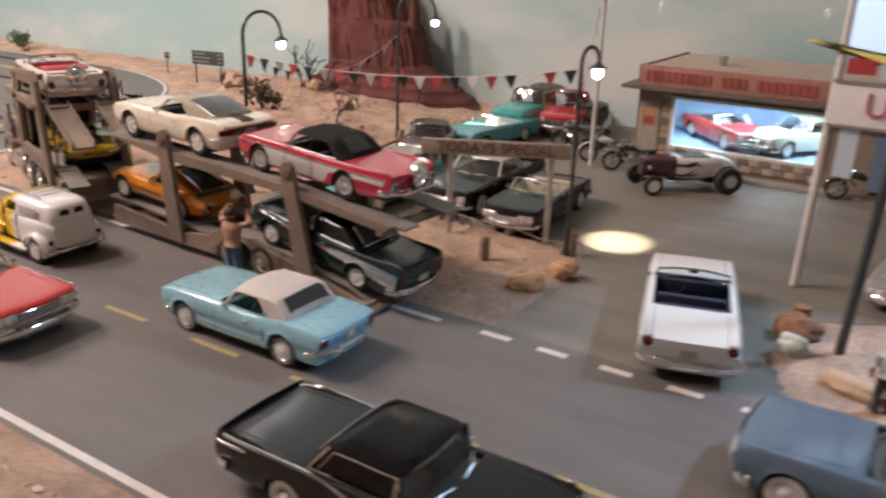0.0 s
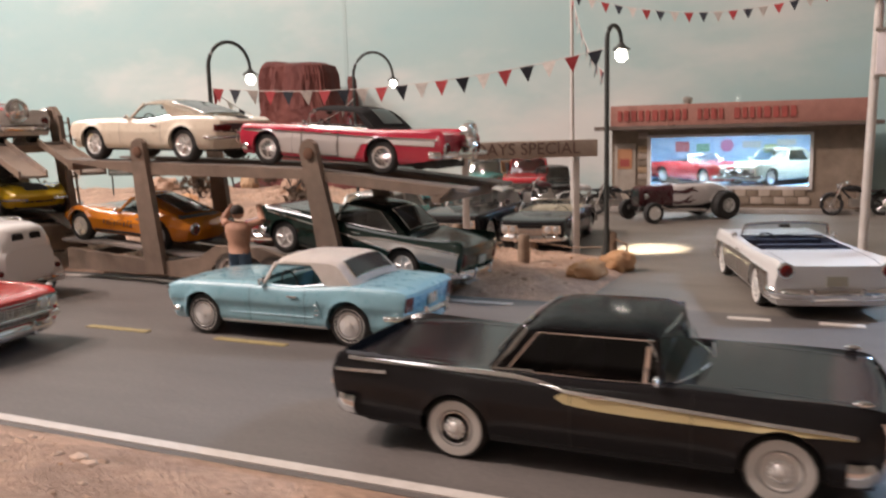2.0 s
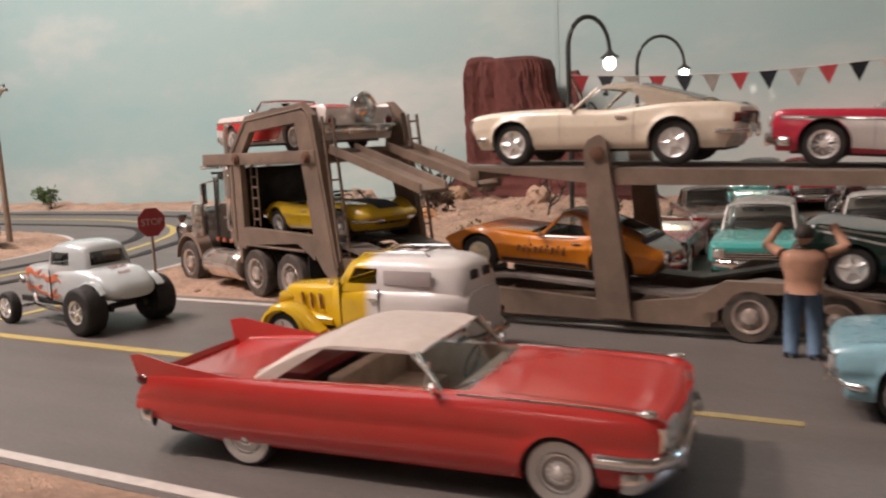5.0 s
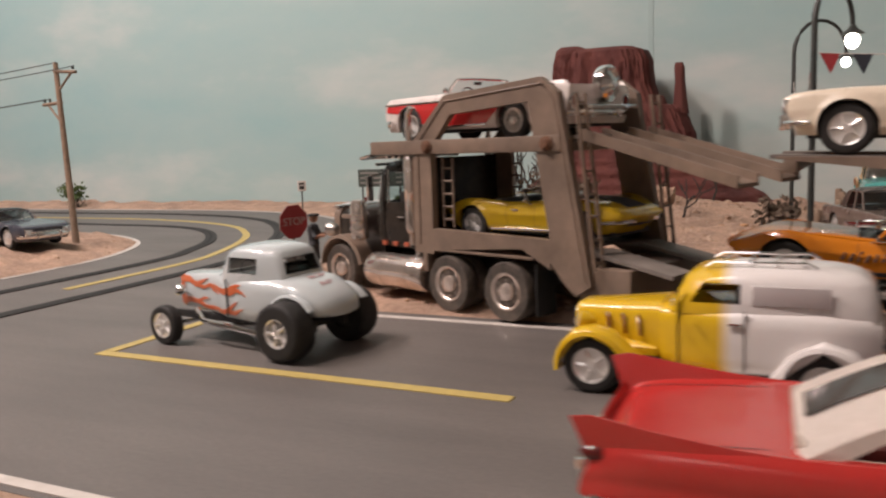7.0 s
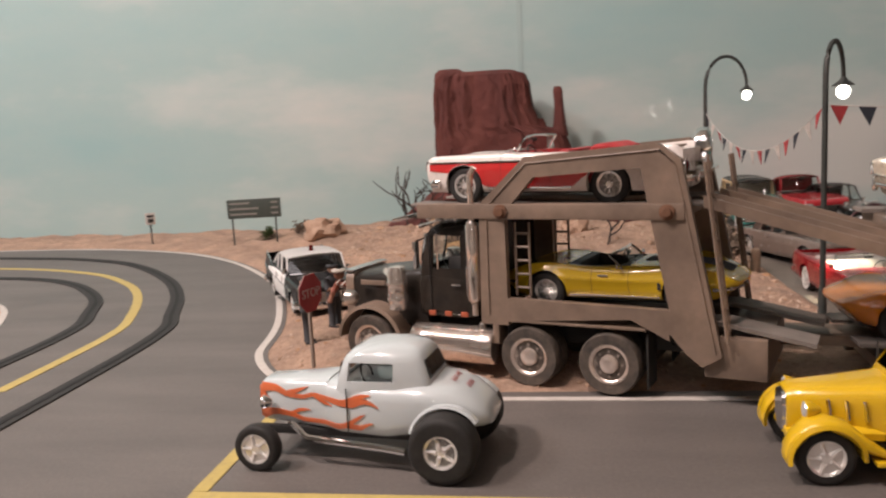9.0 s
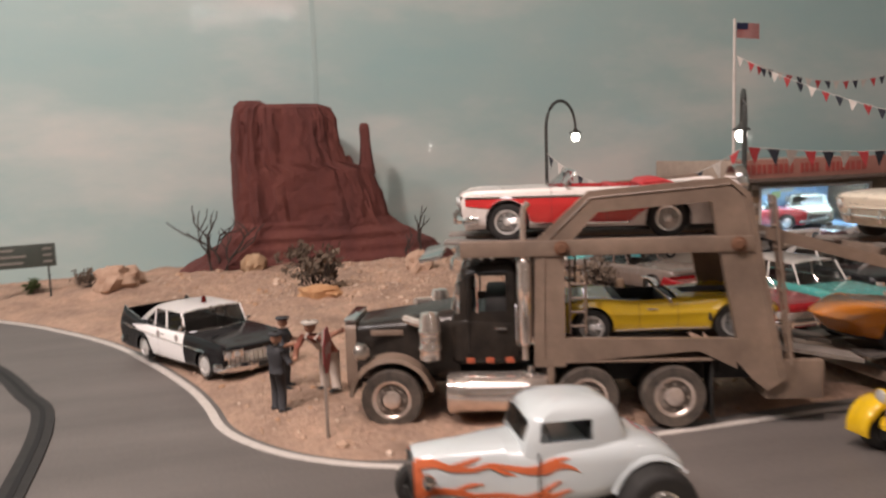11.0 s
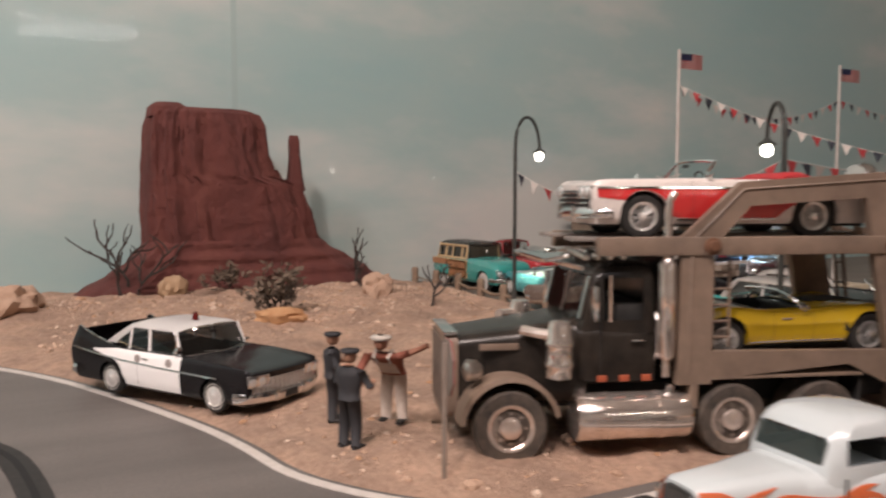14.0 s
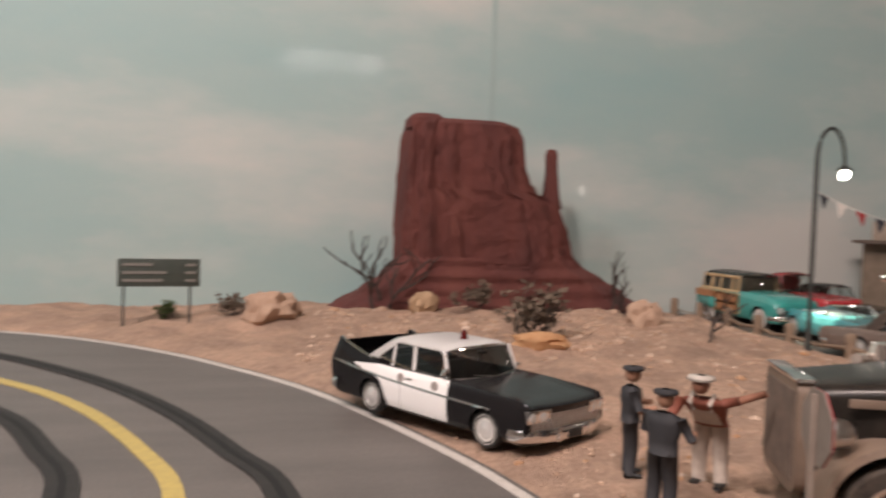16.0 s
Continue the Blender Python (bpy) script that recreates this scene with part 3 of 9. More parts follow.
        part("mirror", lathe([(0.0, -0.03 * k), (0.055 * k, -0.02 * k), (0.06 * k, 0.01 * k), (0.02 * k, 0.02 * k)], 10, "x"), CHROME, root, m=Matrix.Translation(((a0 - wrap[0] - 0.02) * k, s * w0 * 0.95 * k, (fs(a0) + 0.06) * k)))
    if kit:
        part("spare_wheel", lathe([(0.1 * k, -0.12 * k), (0.29 * k, -0.12 * k), (0.32 * k, -0.06 * k), (0.32 * k, 0.06 * k), (0.27 * k, 0.1 * k), (0.22 * k, 0.06 * k), (0.15 * k, 0.1 * k), (0.1 * k, 0.14 * k)], 24, "x"), CHROME, root, m=Matrix.Translation(((xr - 0.1) * k, 0, (fc(xr + 0.3) + 0.02) * k)) @ Matrix.Rotation(math.pi + 0.12, 4, "Z"))
        part("bumper_shelf", slab(xr, -w0 * 0.8, w0 * 0.8, sill + 0.24, sill + 0.31, 0.26, 0.02), CHROME, root)
    if blades:
        # swept tail fins with a notched trailing edge: start x, tip height, reach behind the tail
        bx, bz, reach = blades
        for s in (-1, 1):
            rr = []
            for q in np.linspace(0, 1, 12):
                x = bx + (xr - bx) * q
                zt = fs(x) + (bz - fs(xr)) * q ** 1.7
                yo = w0 * fw(x) * 0.9
                zl_ = fs(x) - 0.12
                rr.append([P(x, s * (yo + 0.045), zl_), P(x - reach * q * 0.4, s * (yo + 0.03 + 0.02 * q), (zl_ + zt) / 2), P(x - reach * q, s * (yo + 0.006 + 0.035 * q), zt), P(x - reach * q, s * (yo - 0.006 + 0.03 * q), zt), P(x - reach * q * 0.4, s * (yo - 0.03), (zl_ + zt) / 2), P(x, s * (yo - 0.06), zl_)])
            part("tail_fin", quads(bmesh.new(), rr, close=True, cap=True), pm, root)
    if deck:
        rr = [[P(x, y * w0 * 0.78, fs(x) + (fc(x) - fs(x)) * (0.97 - 0.4 * abs(y)) + 0.012) for y in np.linspace(-deck[3], deck[3], 5)] for x in np.linspace(deck[1], deck[2], 8)]
        part("stripe", quads(bmesh.new(), rr), deck[0], root)
    return root, P, fs, fc, flank, slab


def ground_pose(x, y, heading, z=0.0, pitch=0.0):
    """Heading in degrees from the x axis; pitch lifts the nose."""
    return Matrix.Translation((x, y, z)) @ Matrix.Rotation(radians(heading), 4, "Z") @ Matrix.Rotation(radians(-pitch), 4, "Y")


# ---- the room and the painted sky ----
def sky_mural():
    m, t, b = nodes_of("painted_sky")
    vec = coords(t)
    mp = node(t, "ShaderNodeMapping", Scale=(1.0, 1.0, 2.6))
    t.links.new(vec, mp.inputs[0])
    f = noise_of(t, 1.7, 5, mp.outputs[0], 0.5)
    g = noise_of(t, 9, 4, mp.outputs[0], 0.6)
    add = node(t, "ShaderNodeMath")
    add.operation = "MULTIPLY_ADD"
    add.inputs[1].default_value = 0.16
    t.links.new(g, add.inputs[0])
    t.links.new(f, add.inputs[2])
    col = ramp(t, add.outputs[0], [(0.4, (0.31, 0.47, 0.47)), (0.56, (0.36, 0.49, 0.48)), (0.67, (0.47, 0.545, 0.525)), (0.77, (0.59, 0.6, 0.57))])
    t.links.new(col, b.inputs["Base Color"])
    b.inputs["Roughness"].default_value = 0.5
    b.inputs["Coat Weight"].default_value, b.inputs["Coat Roughness"].default_value = 0.7, 0.012
    wave = node(t, "ShaderNodeMapping", Scale=(9.0, 9.0, 62.0))
    t.links.new(vec, wave.inputs[0])
    bn = node(t, "ShaderNodeBump", Strength=0.19, Distance=0.0013)
    t.links.new(noise_of(t, 1.0, 3, wave.outputs[0]), bn.inputs["Height"])
    t.links.new(bn.outputs[0], b.inputs["Coat Normal"])
    bumped(t, b, noise_of(t, 14, 4), 0.12, 0.004)
    return m


def wall(name, x0, x1, y0, y1, z0, z1, material):
    return tagged(part(name, boxed(x0, x1, y0, y1, z0, z1), material, smooth=False), name.replace("_", " "), "wall", kind="structure")


WALL_Y = 1.62
ROOM = matte("room_paint", (0.5, 0.46, 0.42), (0.46, 0.42, 0.38), 12, 0.8)
sky = wall("wall_north", -4.2, 2.4, WALL_Y, WALL_Y + 0.1, -0.9, 1.9, sky_mural())
tagged(sky, "painted sky mural with pale clouds on the back wall")
wall("wall_south", -4.2, 2.4, -2.3, -2.2, -0.9, 1.9, ROOM)
wall("wall_west", -4.3, -4.2, -2.2, WALL_Y + 0.1, -0.9, 1.9, ROOM)
wall("wall_east", 2.4, 2.5, -2.2, WALL_Y + 0.1, -0.9, 1.9, ROOM)
tagged(part("floor", boxed(-4.2, 2.4, -2.2, WALL_Y, -1.0, -0.9), matte("floor_paint", (0.16, 0.14, 0.12), (0.12, 0.1, 0.09), 20, 0.6), smooth=False), "dark museum floor below the display", "floor", kind="structure")
tagged(part("ceiling", boxed(-4.2, 2.4, -2.2, WALL_Y, 1.9, 2.0), matte("ceiling_paint", (0.62, 0.6, 0.57), (0.58, 0.56, 0.52), 20, 0.85), smooth=False), "off-white ceiling over the display", "ceiling", kind="structure")
# Unseen tube, housing and hangers, added so the sky wall's coat shows glints.
GLINT_GLOW = plain("fluorescent_tube", (1.0, 0.95, 0.9), 0.4, 0.0, 30.0)
glint_light = thing("ceiling_tube_light", pose(-1.04, -1.95, 1.04), "unseen tube light added to make glints on the sky wall", "ceiling light")
part("housing", boxed(-0.42, 0.42, -0.05, 0.05, 0.03, 0.28, bevel=0.01), plain("white_enamel", (0.7, 0.7, 0.68), 0.4), glint_light)
for x_ in (-0.35, 0.35):
    part("hanger", tube([(x_, 0.0, 0.27), (x_, 0.0, 0.86)], 0.006, 6), plain("white_enamel", (0.7, 0.7, 0.68), 0.4), glint_light)
part("tube", tube([(-0.3, 0.0, 0.0), (0.3, 0.0, 0.0)], 0.007, 12), GLINT_GLOW, glint_light)
part_seam = tagged(part("trim", boxed(-1.1245, -1.1155, WALL_Y - 0.0008, WALL_Y, 0.2, 1.9, bevel=0.0003), matte("seam_paint", (0.33, 0.44, 0.43), (0.36, 0.46, 0.45), 5, 0.6), smooth=False), "painted-over vertical joint in the sky panel", "trim", kind="structure")

# ---- roads: edges and lines of the curve, south to north-west ----
OUTER = [(-1.2, 0.606), (-1.246, 0.621), (-1.29, 0.661), (-1.322, 0.719), (-1.334, 0.785), (-1.35, 0.85), (-1.385, 0.95), (-1.43, 1.055), (-1.49, 1.15), (-1.56, 1.24), (-1.65, 1.325), (-1.76, 1.39), (-1.95, 1.45), (-2.3, 1.47), (-3.6, 1.47)]
TRACK_OUT = [(-1.45, 0.0), (-1.45, 0.6), (-1.459, 0.8), (-1.488, 0.885), (-1.533, 0.99), (-1.6, 1.1), (-1.7, 1.215), (-1.8, 1.29), (-1.97, 1.35), (-2.3, 1.38), (-3.6, 1.38)]
YELLOW = [(-1.505, 0.62), (-1.512, 0.8), (-1.539, 0.89), (-1.592, 1.0), (-1.66, 1.09), (-1.77, 1.18), (-1.965, 1.25), (-2.3, 1.28), (-3.6, 1.28)]
TRACK_IN = [(-1.56, 0.0), (-1.56, 0.6), (-1.567, 0.81), (-1.598, 0.9), (-1.645, 0.99), (-1.74, 1.09), (-1.85, 1.145), (-2.02, 1.165), (-2.4, 1.18), (-3.6, 1.18)]
INNER = [(-1.644, 0.0), (-1.644, 0.65), (-1.656, 0.78), (-1.69, 0.87), (-1.755, 0.955), (-1.87, 1.02), (-2.03, 1.05), (-2.4, 1.06), (-3.6, 1.06)]
LOT = [(-0.33, 0.6), (-0.322, 0.72), (-0.318, 0.795), (-0.36, 0.85), (-0.58, 0.87), (-0.61, 0.775), (-0.8, 0.77), (-0.808, 0.93), (-0.81, 1.28), (-0.79, 1.45), (-0.81, WALL_Y), (1.6, WALL_Y), (1.6, 0.95), (0.02, 0.86), (-0.09, 0.8), (-0.1, 0.7), (-0.06, 0.61), (0.0, 0.6)]


def rounded(points, n=6):
    """Catmull-Rom through points."""
    p = [Vector((*q, 0)) for q in points]
    out = []
    for i in range(len(p) - 1):
        a, b, c, d = p[max(i - 1, 0)], p[i], p[i + 1], p[min(i + 2, len(p) - 1)]
        for j in range(n):
            t = j / n
            out.append(0.5 * (2 * b + (c - a) * t + (2 * a - 5 * b + 4 * c - d) * t * t + (3 * b - a - 3 * c + d) * t**3))
    return out + [p[-1]]


def band(points, width, z0, z1, n=6):
    """A flat strip along a rounded line."""
    c = rounded(points, n)
    rings = []
    for i, p in enumerate(c):
        d = (c[min(i + 1, len(c) - 1)] - c[max(i - 1, 0)]).normalized()
        s = Vector((-d.y, d.x, 0)) * width / 2
        rings.append([p - s + Vector((0, 0, z0)), p - s + Vector((0, 0, z1)), p + s + Vector((0, 0, z1)), p + s + Vector((0, 0, z0))])
    return quads(bmesh.new(), rings, close=True, cap=True)


def asphalt(name, c, c2):
    m, t, b = nodes_of(name)
    fine = ramp(t, noise_of(t, 420, 3), [(0.3, c), (0.7, c2)])
    mix = node(t, "ShaderNodeMix")
    mix.data_type, mix.blend_type = "RGBA", "MULTIPLY"
    mix.inputs[0].default_value = 1.0
    mp = node(t, "ShaderNodeMapping", Scale=(2.2, 9.0, 1.0))
    t.links.new(coords(t), mp.inputs[0])
    t.links.new(fine, mix.inputs[6])
    t.links.new(ramp(t, noise_of(t, 2.2, 5, mp.outputs[0]), [(0.3, (0.78, 0.77, 0.76)), (0.7, (1.12, 1.1, 1.08))]), mix.inputs[7])
    t.links.new(mix.outputs[2], b.inputs["Base Color"])
    b.inputs["Roughness"].default_value = 0.55
    bumped(t, b, noise_of(t, 900, 3), 0.25, 0.0005)
    return m


ROAD = asphalt("road_paint", (0.115, 0.104, 0.098), (0.15, 0.136, 0.126))
LOT_TOP = asphalt("lot_paint", (0.16, 0.14, 0.12), (0.2, 0.175, 0.15))
SAND = matte("sand", (0.7, 0.485, 0.365), (0.47, 0.31, 0.225), 190, 0.95, 1.0, 0.005, big=18)
WHITE_LINE = matte("road_white", (0.6, 0.56, 0.52), (0.48, 0.44, 0.4), 150, 0.6)
PALE_YELLOW = matte("worn_road_yellow", (0.36, 0.29, 0.13), (0.26, 0.21, 0.1), 150, 0.6)
YELLOW_LINE = matte("road_yellow", (0.52, 0.4, 0.12), (0.4, 0.31, 0.11), 150, 0.6)


def sheet(points, z0, z1):
    bm = prism([(x, y, z0) for x, y in points], (0, 0, z1 - z0))
    bmesh.ops.triangulate(bm, faces=[f for f in bm.faces if len(f.verts) > 4])
    return bm


def aside(points, w):
    """The same line, moved w to the right of its run."""
    out = []
    for i, (x, y) in enumerate(points):
        (xa, ya), (xb, yb) = points[max(i - 1, 0)], points[min(i + 1, len(points) - 1)]
        l = math.hypot(xb - xa, yb - ya)
        out.append((x + (yb - ya) / l * w, y - (xb - xa) / l * w))
    return out


curve_out = aside([(p.x, p.y) for p in rounded(OUTER)], 0.008)
curve_in = [(p.x, p.y) for p in rounded(INNER)]
road_outline = [(1.6, 0.612)] + curve_out + curve_in[::-1] + [(-1.644, -0.2), (-1.36, -0.2), (-1.35, 0.12), (-1.28, 0.22), (-1.18, 0.261), (1.6, 0.261)]
tagged(part("road", sheet(road_outline, -0.02, 0.0), ROAD, smooth=False), "worn grey model road with a sweeping bend", "road", kind="structure")
tagged(part("car_park", sheet(LOT, -0.02, -0.0005), LOT_TOP, smooth=False), "brown-grey paved sales lot", "pavement", kind="structure")


def inside(x, y, poly):
    c = np.zeros(x.shape, bool)
    for (xa, ya), (xb, yb) in zip(poly, poly[1:] + poly[:1]):
        if ya != yb:
            c ^= ((ya > y) != (yb > y)) & (x < (xb - xa) * (y - ya) / (yb - ya) + xa)
    return c


def away(x, y, poly):
    d = np.full(x.shape, 9.0)
    for (xa, ya), (xb, yb) in zip(poly, poly[1:] + poly[:1]):
        l = (xb - xa) ** 2 + (yb - ya) ** 2
        if l > 0:
            t = np.clip(((x - xa) * (xb - xa) + (y - ya) * (yb - ya)) / l, 0, 1)
            d = np.minimum(d, np.hypot(x - xa - t * (xb - xa), y - ya - t * (yb - ya)))
    return d


MOUNDS = [(-1.46, 1.42, 0.08, 0.01), (-1.28, 1.45, 0.16, 0.012), (-1.05, 1.36, 0.2, 0.012), (-1.02, 1.27, 0.12, 0.012), (-1.15, 1.15, 0.2, 0.008), (-1.9, 0.75, 0.2, 0.012), (-0.7, 0.08, 0.3, 0.01), (-0.45, 0.15, 0.14, 0.012)]


def ground_height(x, y):
    """Height of the sand, below nothing at the edges of the paving."""
    h = np.zeros_like(x)
    for mx, my, r, a in MOUNDS:
        h = h + a * np.exp(-((x - mx) ** 2 + (y - my) ** 2) / (r * r))
    h = h + 0.0028 * np.sin(57 * x + 2 * np.sin(41 * y)) * np.sin(49 * y + 2 * np.sin(37 * x)) + 0.0035 * np.sin(23 * x + 3 * np.sin(17 * y)) * np.sin(19 * y + 2 * np.sin(13 * x)) + 0.0012 * np.sin(71 * x + 5 * y) * np.sin(63 * y - 9 * x)
    d = np.minimum(away(x, y, road_outline), away(x, y, LOT))
    inn = inside(x, y, road_outline) | inside(x, y, LOT)
    k = np.clip(d / 0.05, 0, 1) ** 1.3
    edge = (0.0012 + 0.0012 * np.sin(90 * x) * np.sin(77 * y)) * np.clip(d / 0.012, 0, 1) - 0.0004
    return np.where(inn, np.where(d < 0.0095, -0.0016, -0.012), edge + 0.002 * np.clip(d / 0.02, 0, 1) + k * np.maximum(h + 0.004, 0))


STEP = 0.0085
gx, gy = np.meshgrid(np.arange(-3.6, 1.6, STEP), np.arange(-0.2, WALL_Y + 0.001, STEP))
gz = ground_height(gx, gy) + np.random.uniform(-0.0009, 0.0009, gx.shape) * (ground_height(gx, gy) > 0.001)
ny_, nx_ = gx.shape
idx = np.arange(nx_ * ny_).reshape(ny_, nx_)
faces = np.stack([idx[:-1, :-1], idx[:-1, 1:], idx[1:, 1:], idx[1:, :-1]], -1).reshape(-1, 4)
me = bpy.data.meshes.new("ground")
me.from_pydata(np.stack([gx, gy, gz], -1).reshape(-1, 3).tolist(), [], faces.tolist())
me.materials.append(SAND)
for p_ in me.polygons:
    p_.use_smooth = True
tagged(new("ground", me), "pale tan desert sand with low mounds", "ground", kind="structure")
tagged(part("baseboard", boxed(-3.6, 1.6, -0.24, -0.2, -0.9, 0.02, bevel=0.004), matte("dark_wood", (0.06, 0.04, 0.03), None, 30, 0.5), smooth=False), "dark wooden front edge of the display table", "table edge", kind="structure")


def height_at(x, y):
    return float(ground_height(np.array([x]), np.array([y]))[0])


# ---- road lines ----
def line(name, pts, w, mat, lab, n=1, z=0.0):
    tagged(part(name, band(pts, w, z - 0.002, z + 0.0006, n), mat, smooth=False), lab, "road marking", kind="structure")


line("edge_line", [(-1.19, 0.2685), (1.6, 0.2685)], 0.0065, WHITE_LINE, "solid white edge line along the near side")
line("edge_line", [(-0.375, 0.594), (-1.15, 0.598), (-1.2, 0.6)] + OUTER[1:], 0.007, WHITE_LINE, "solid white edge line round the bend", 4)
for xa, xb in ((-0.331, -0.301), (-0.273, -0.245), (-0.214, -0.186), (-0.155, -0.127), (-0.096, -0.068)):
    line("edge_dash", [(xa, 0.596), (xb, 0.596)], 0.008, WHITE_LINE, "short white dash across the entrance")
line("edge_line", [(-0.04, 0.6), (1.6, 0.6)], 0.009, WHITE_LINE, "solid white edge line beyond the entrance")
for i in range(14):
    xa = -0.652 + 0.1185 * i
    line("centre_dash", [(xa, 0.432), (xa + 0.058, 0.432)], 0.0065, PALE_YELLOW, "yellow centre dash")
line("centre_dash", [(-0.895, 0.438), (-0.835, 0.437)], 0.008, YELLOW_LINE, "yellow centre dash")
line("turn_line", [(-1.256, 0.441), (-0.954, 0.438)], 0.009, YELLOW_LINE, "yellow line along the stopping bay")
line("turn_line", [(-1.252, 0.446), (-1.252, 0.56)], 0.009, YELLOW_LINE, "yellow line across the stopping bay")
line("bend_line", YELLOW, 0.011, YELLOW_LINE, "solid yellow line round the bend", 6)
line("island_line", INNER[1:], 0.008, WHITE_LINE, "white edge line round the island", 6)
GROOVE = plain("groove", (0.006, 0.006, 0.006), 0.8)
RAIL = matte("rail_rubber", (0.012, 0.0115, 0.011), (0.026, 0.024, 0.022), 120, 0.75)
for pts in (TRACK_OUT, TRACK_IN):
    line("slot_track", pts, 0.017, RAIL, "black slot-car track set into the road", 6, 0.0006)
    line("slot_groove", pts, 0.004, GROOVE, "dark guide slot of the track", 6, 0.0009)


# ---- cars on the road ----
RED = (0.42, 0.028, 0.024)
CREAM = (0.72, 0.63, 0.5)
INK = (0.012, 0.011, 0.012)
TEAL = (0.05, 0.33, 0.3)
WHITE = (0.72, 0.68, 0.64)
GOLD = paint((0.62, 0.52, 0.28), 0.3, 0.3, 0.3)
SILVER = paint((0.5, 0.5, 0.48), 0.3, 0.4, 0.6)
SOFT_BLACK = matte("black_cloth", (0.02, 0.02, 0.02), (0.045, 0.04, 0.04), 200, 0.85)
SOFT_WHITE = matte("white_cloth", (0.88, 0.81, 0.75), (0.8, 0.73, 0.66), 200, 0.8)

BIG = dict(wb=2.95, fo=0.87, ro=1.42, W=2.0)
# Glass tinted dark to stand in for the unlit cabin behind it.
DARK_CABIN_GLASS = glass_material((0.1, 0.095, 0.095), 0.035)
JET = paint(INK, 0.12, 0.0, 0.0, 0.0)
JET.node_tree.nodes["Principled BSDF"].inputs["Specular IOR Level"].default_value = 0.3
FLAT_BIG = [(2.345, 0.95, 0.84, 0.78), (2.25, 0.975, 0.91, 0.86), (1.9, 0.99, 0.925, 0.895), (1.3, 1, 0.93, 0.93), (0.74, 1, 0.925, 0.955), (-0.3, 1, 0.915, 0.93), (-1.1, 1, 0.925, 0.935), (-1.9, 0.995, 0.955, 0.93), (-2.6, 0.98, 0.985, 0.9), (-2.8, 0.965, 0.98, 0.86), (-2.895, 0.95, 0.93, 0.8)]
jet_car, P_, fs_, fc_, fl_, slab_ = car("hardtop_model", ground_pose(-0.2345, 0.341, 0), 0.043, "glossy black fifties hardtop model car with a gold side flash", JET, **BIG, r=0.315, shape=FLAT_BIG, sharp=0.6, rear_low=0.1, belt=0.92,
    wheel="white", tails="round", tail_z=0.64, panels=[("gold flash on the flank", GOLD, [(2.1, 0.665, 0.69), (1.2, 0.655, 0.715), (0.4, 0.66, 0.76), (-0.35, 0.7, 0.81), (-0.45, 0.745, 0.765)])], trims=[[(-0.36, 0.82), (-0.6, 0.88), (-0.9, 0.905), (-2.7, 0.93)], [(-0.36, 0.82), (2.1, 0.695)], [(-2.85, 0.8), (-2.2, 0.82)]],
    a0=0.78, a1=0.5, c1=-0.78, c0=-1.16, zr=1.4, quarter=(0.12, 0.2), side_glass=DARK_CABIN_GLASS, roofw=0.78, wrap=(0.3, 0.12), vent=0.14, bumper=0.13, tailcut=[(0, 0.1), (0.4, 0.02), (0.75, -0.02), (1, 0.02)], nosecut=[(0, -0.1), (0.4, -0.02), (0.8, 0.0), (1, 0.03)], group="cars on the road")
for s_ in (-1, 1):
    part("pillar_trim", tube([(-0.0475, s_ * 0.0365, 0.0398), (-0.04, s_ * 0.0355, 0.0485), (-0.0335, s_ * 0.0338, 0.0572)], 0.0009, 6), CHROME, jet_car)
    part("pillar_trim", tube([(-0.0475, s_ * 0.0367, 0.04), (-0.03, s_ * 0.0367, 0.0406)], 0.0008, 6), CHROME, jet_car)
    part("fender_ornament", lathe([(0.0004, -0.003), (0.0012, -0.001), (0.0014, 0.001), (0.0004, 0.003)], 10, "x"), CHROME, jet_car, m=Matrix.Translation(P_(2.1, s_ * 0.9, 0.95)))
pony, P_, fs_, fc_, fl_, slab_ = car("coupe_model", ground_pose(-0.491, 0.4775, 180), 0.043, "light blue sixties coupe model car with a white vinyl roof", paint((0.22, 0.41, 0.475), 0.25, 0.6, 0.0, 0.05), wb=2.74, fo=0.82, ro=1.0, W=1.8, r=0.335, arch=1.15, belt=0.89, sill=0.25,
    shape=[(2.19, 0.93, 0.78, 0.77), (2.1, 0.96, 0.815, 0.83), (1.75, 0.985, 0.85, 0.88), (1.37, 0.995, 0.865, 0.905), (0.5, 1, 0.865, 0.93), (-0.3, 1, 0.85, 0.89), (-0.9, 1, 0.885, 0.9), (-1.37, 1, 0.915, 0.935), (-1.9, 0.99, 0.905, 0.93), (-2.26, 0.97, 0.88, 0.895), (-2.37, 0.955, 0.84, 0.84)],
    side=SIDE_PONY, nosecut=[(0, -0.12), (0.3, -0.08), (0.5, -0.02), (0.8, 0.02), (1, 0.0)], tailcut=[(0, 0.12), (0.4, 0.05), (0.85, 0.0), (1, 0.02)],
    roof=SOFT_WHITE, wheel="cap", ww=0.19, a0=0.42, a1=0.03, c1=-1.1, c0=-1.42, zr=1.29, tails="three", tail_z=0.68, panels=[("chrome rocker strip", DULL_CHROME, [(-0.98, 0.262, 0.292), (0.98, 0.262, 0.292)])],
    quarter=(0.46, 0.5), inside=(0.05, 0.13, 0.15), side_glass=False, roofw=0.76, wrap=(0.2, 0.08), window_frame=False, bumper=0.06, bumper_z=(0.42, 0.5), grille="corral", sharp=0.35, lip=0.02, group="cars on the road")
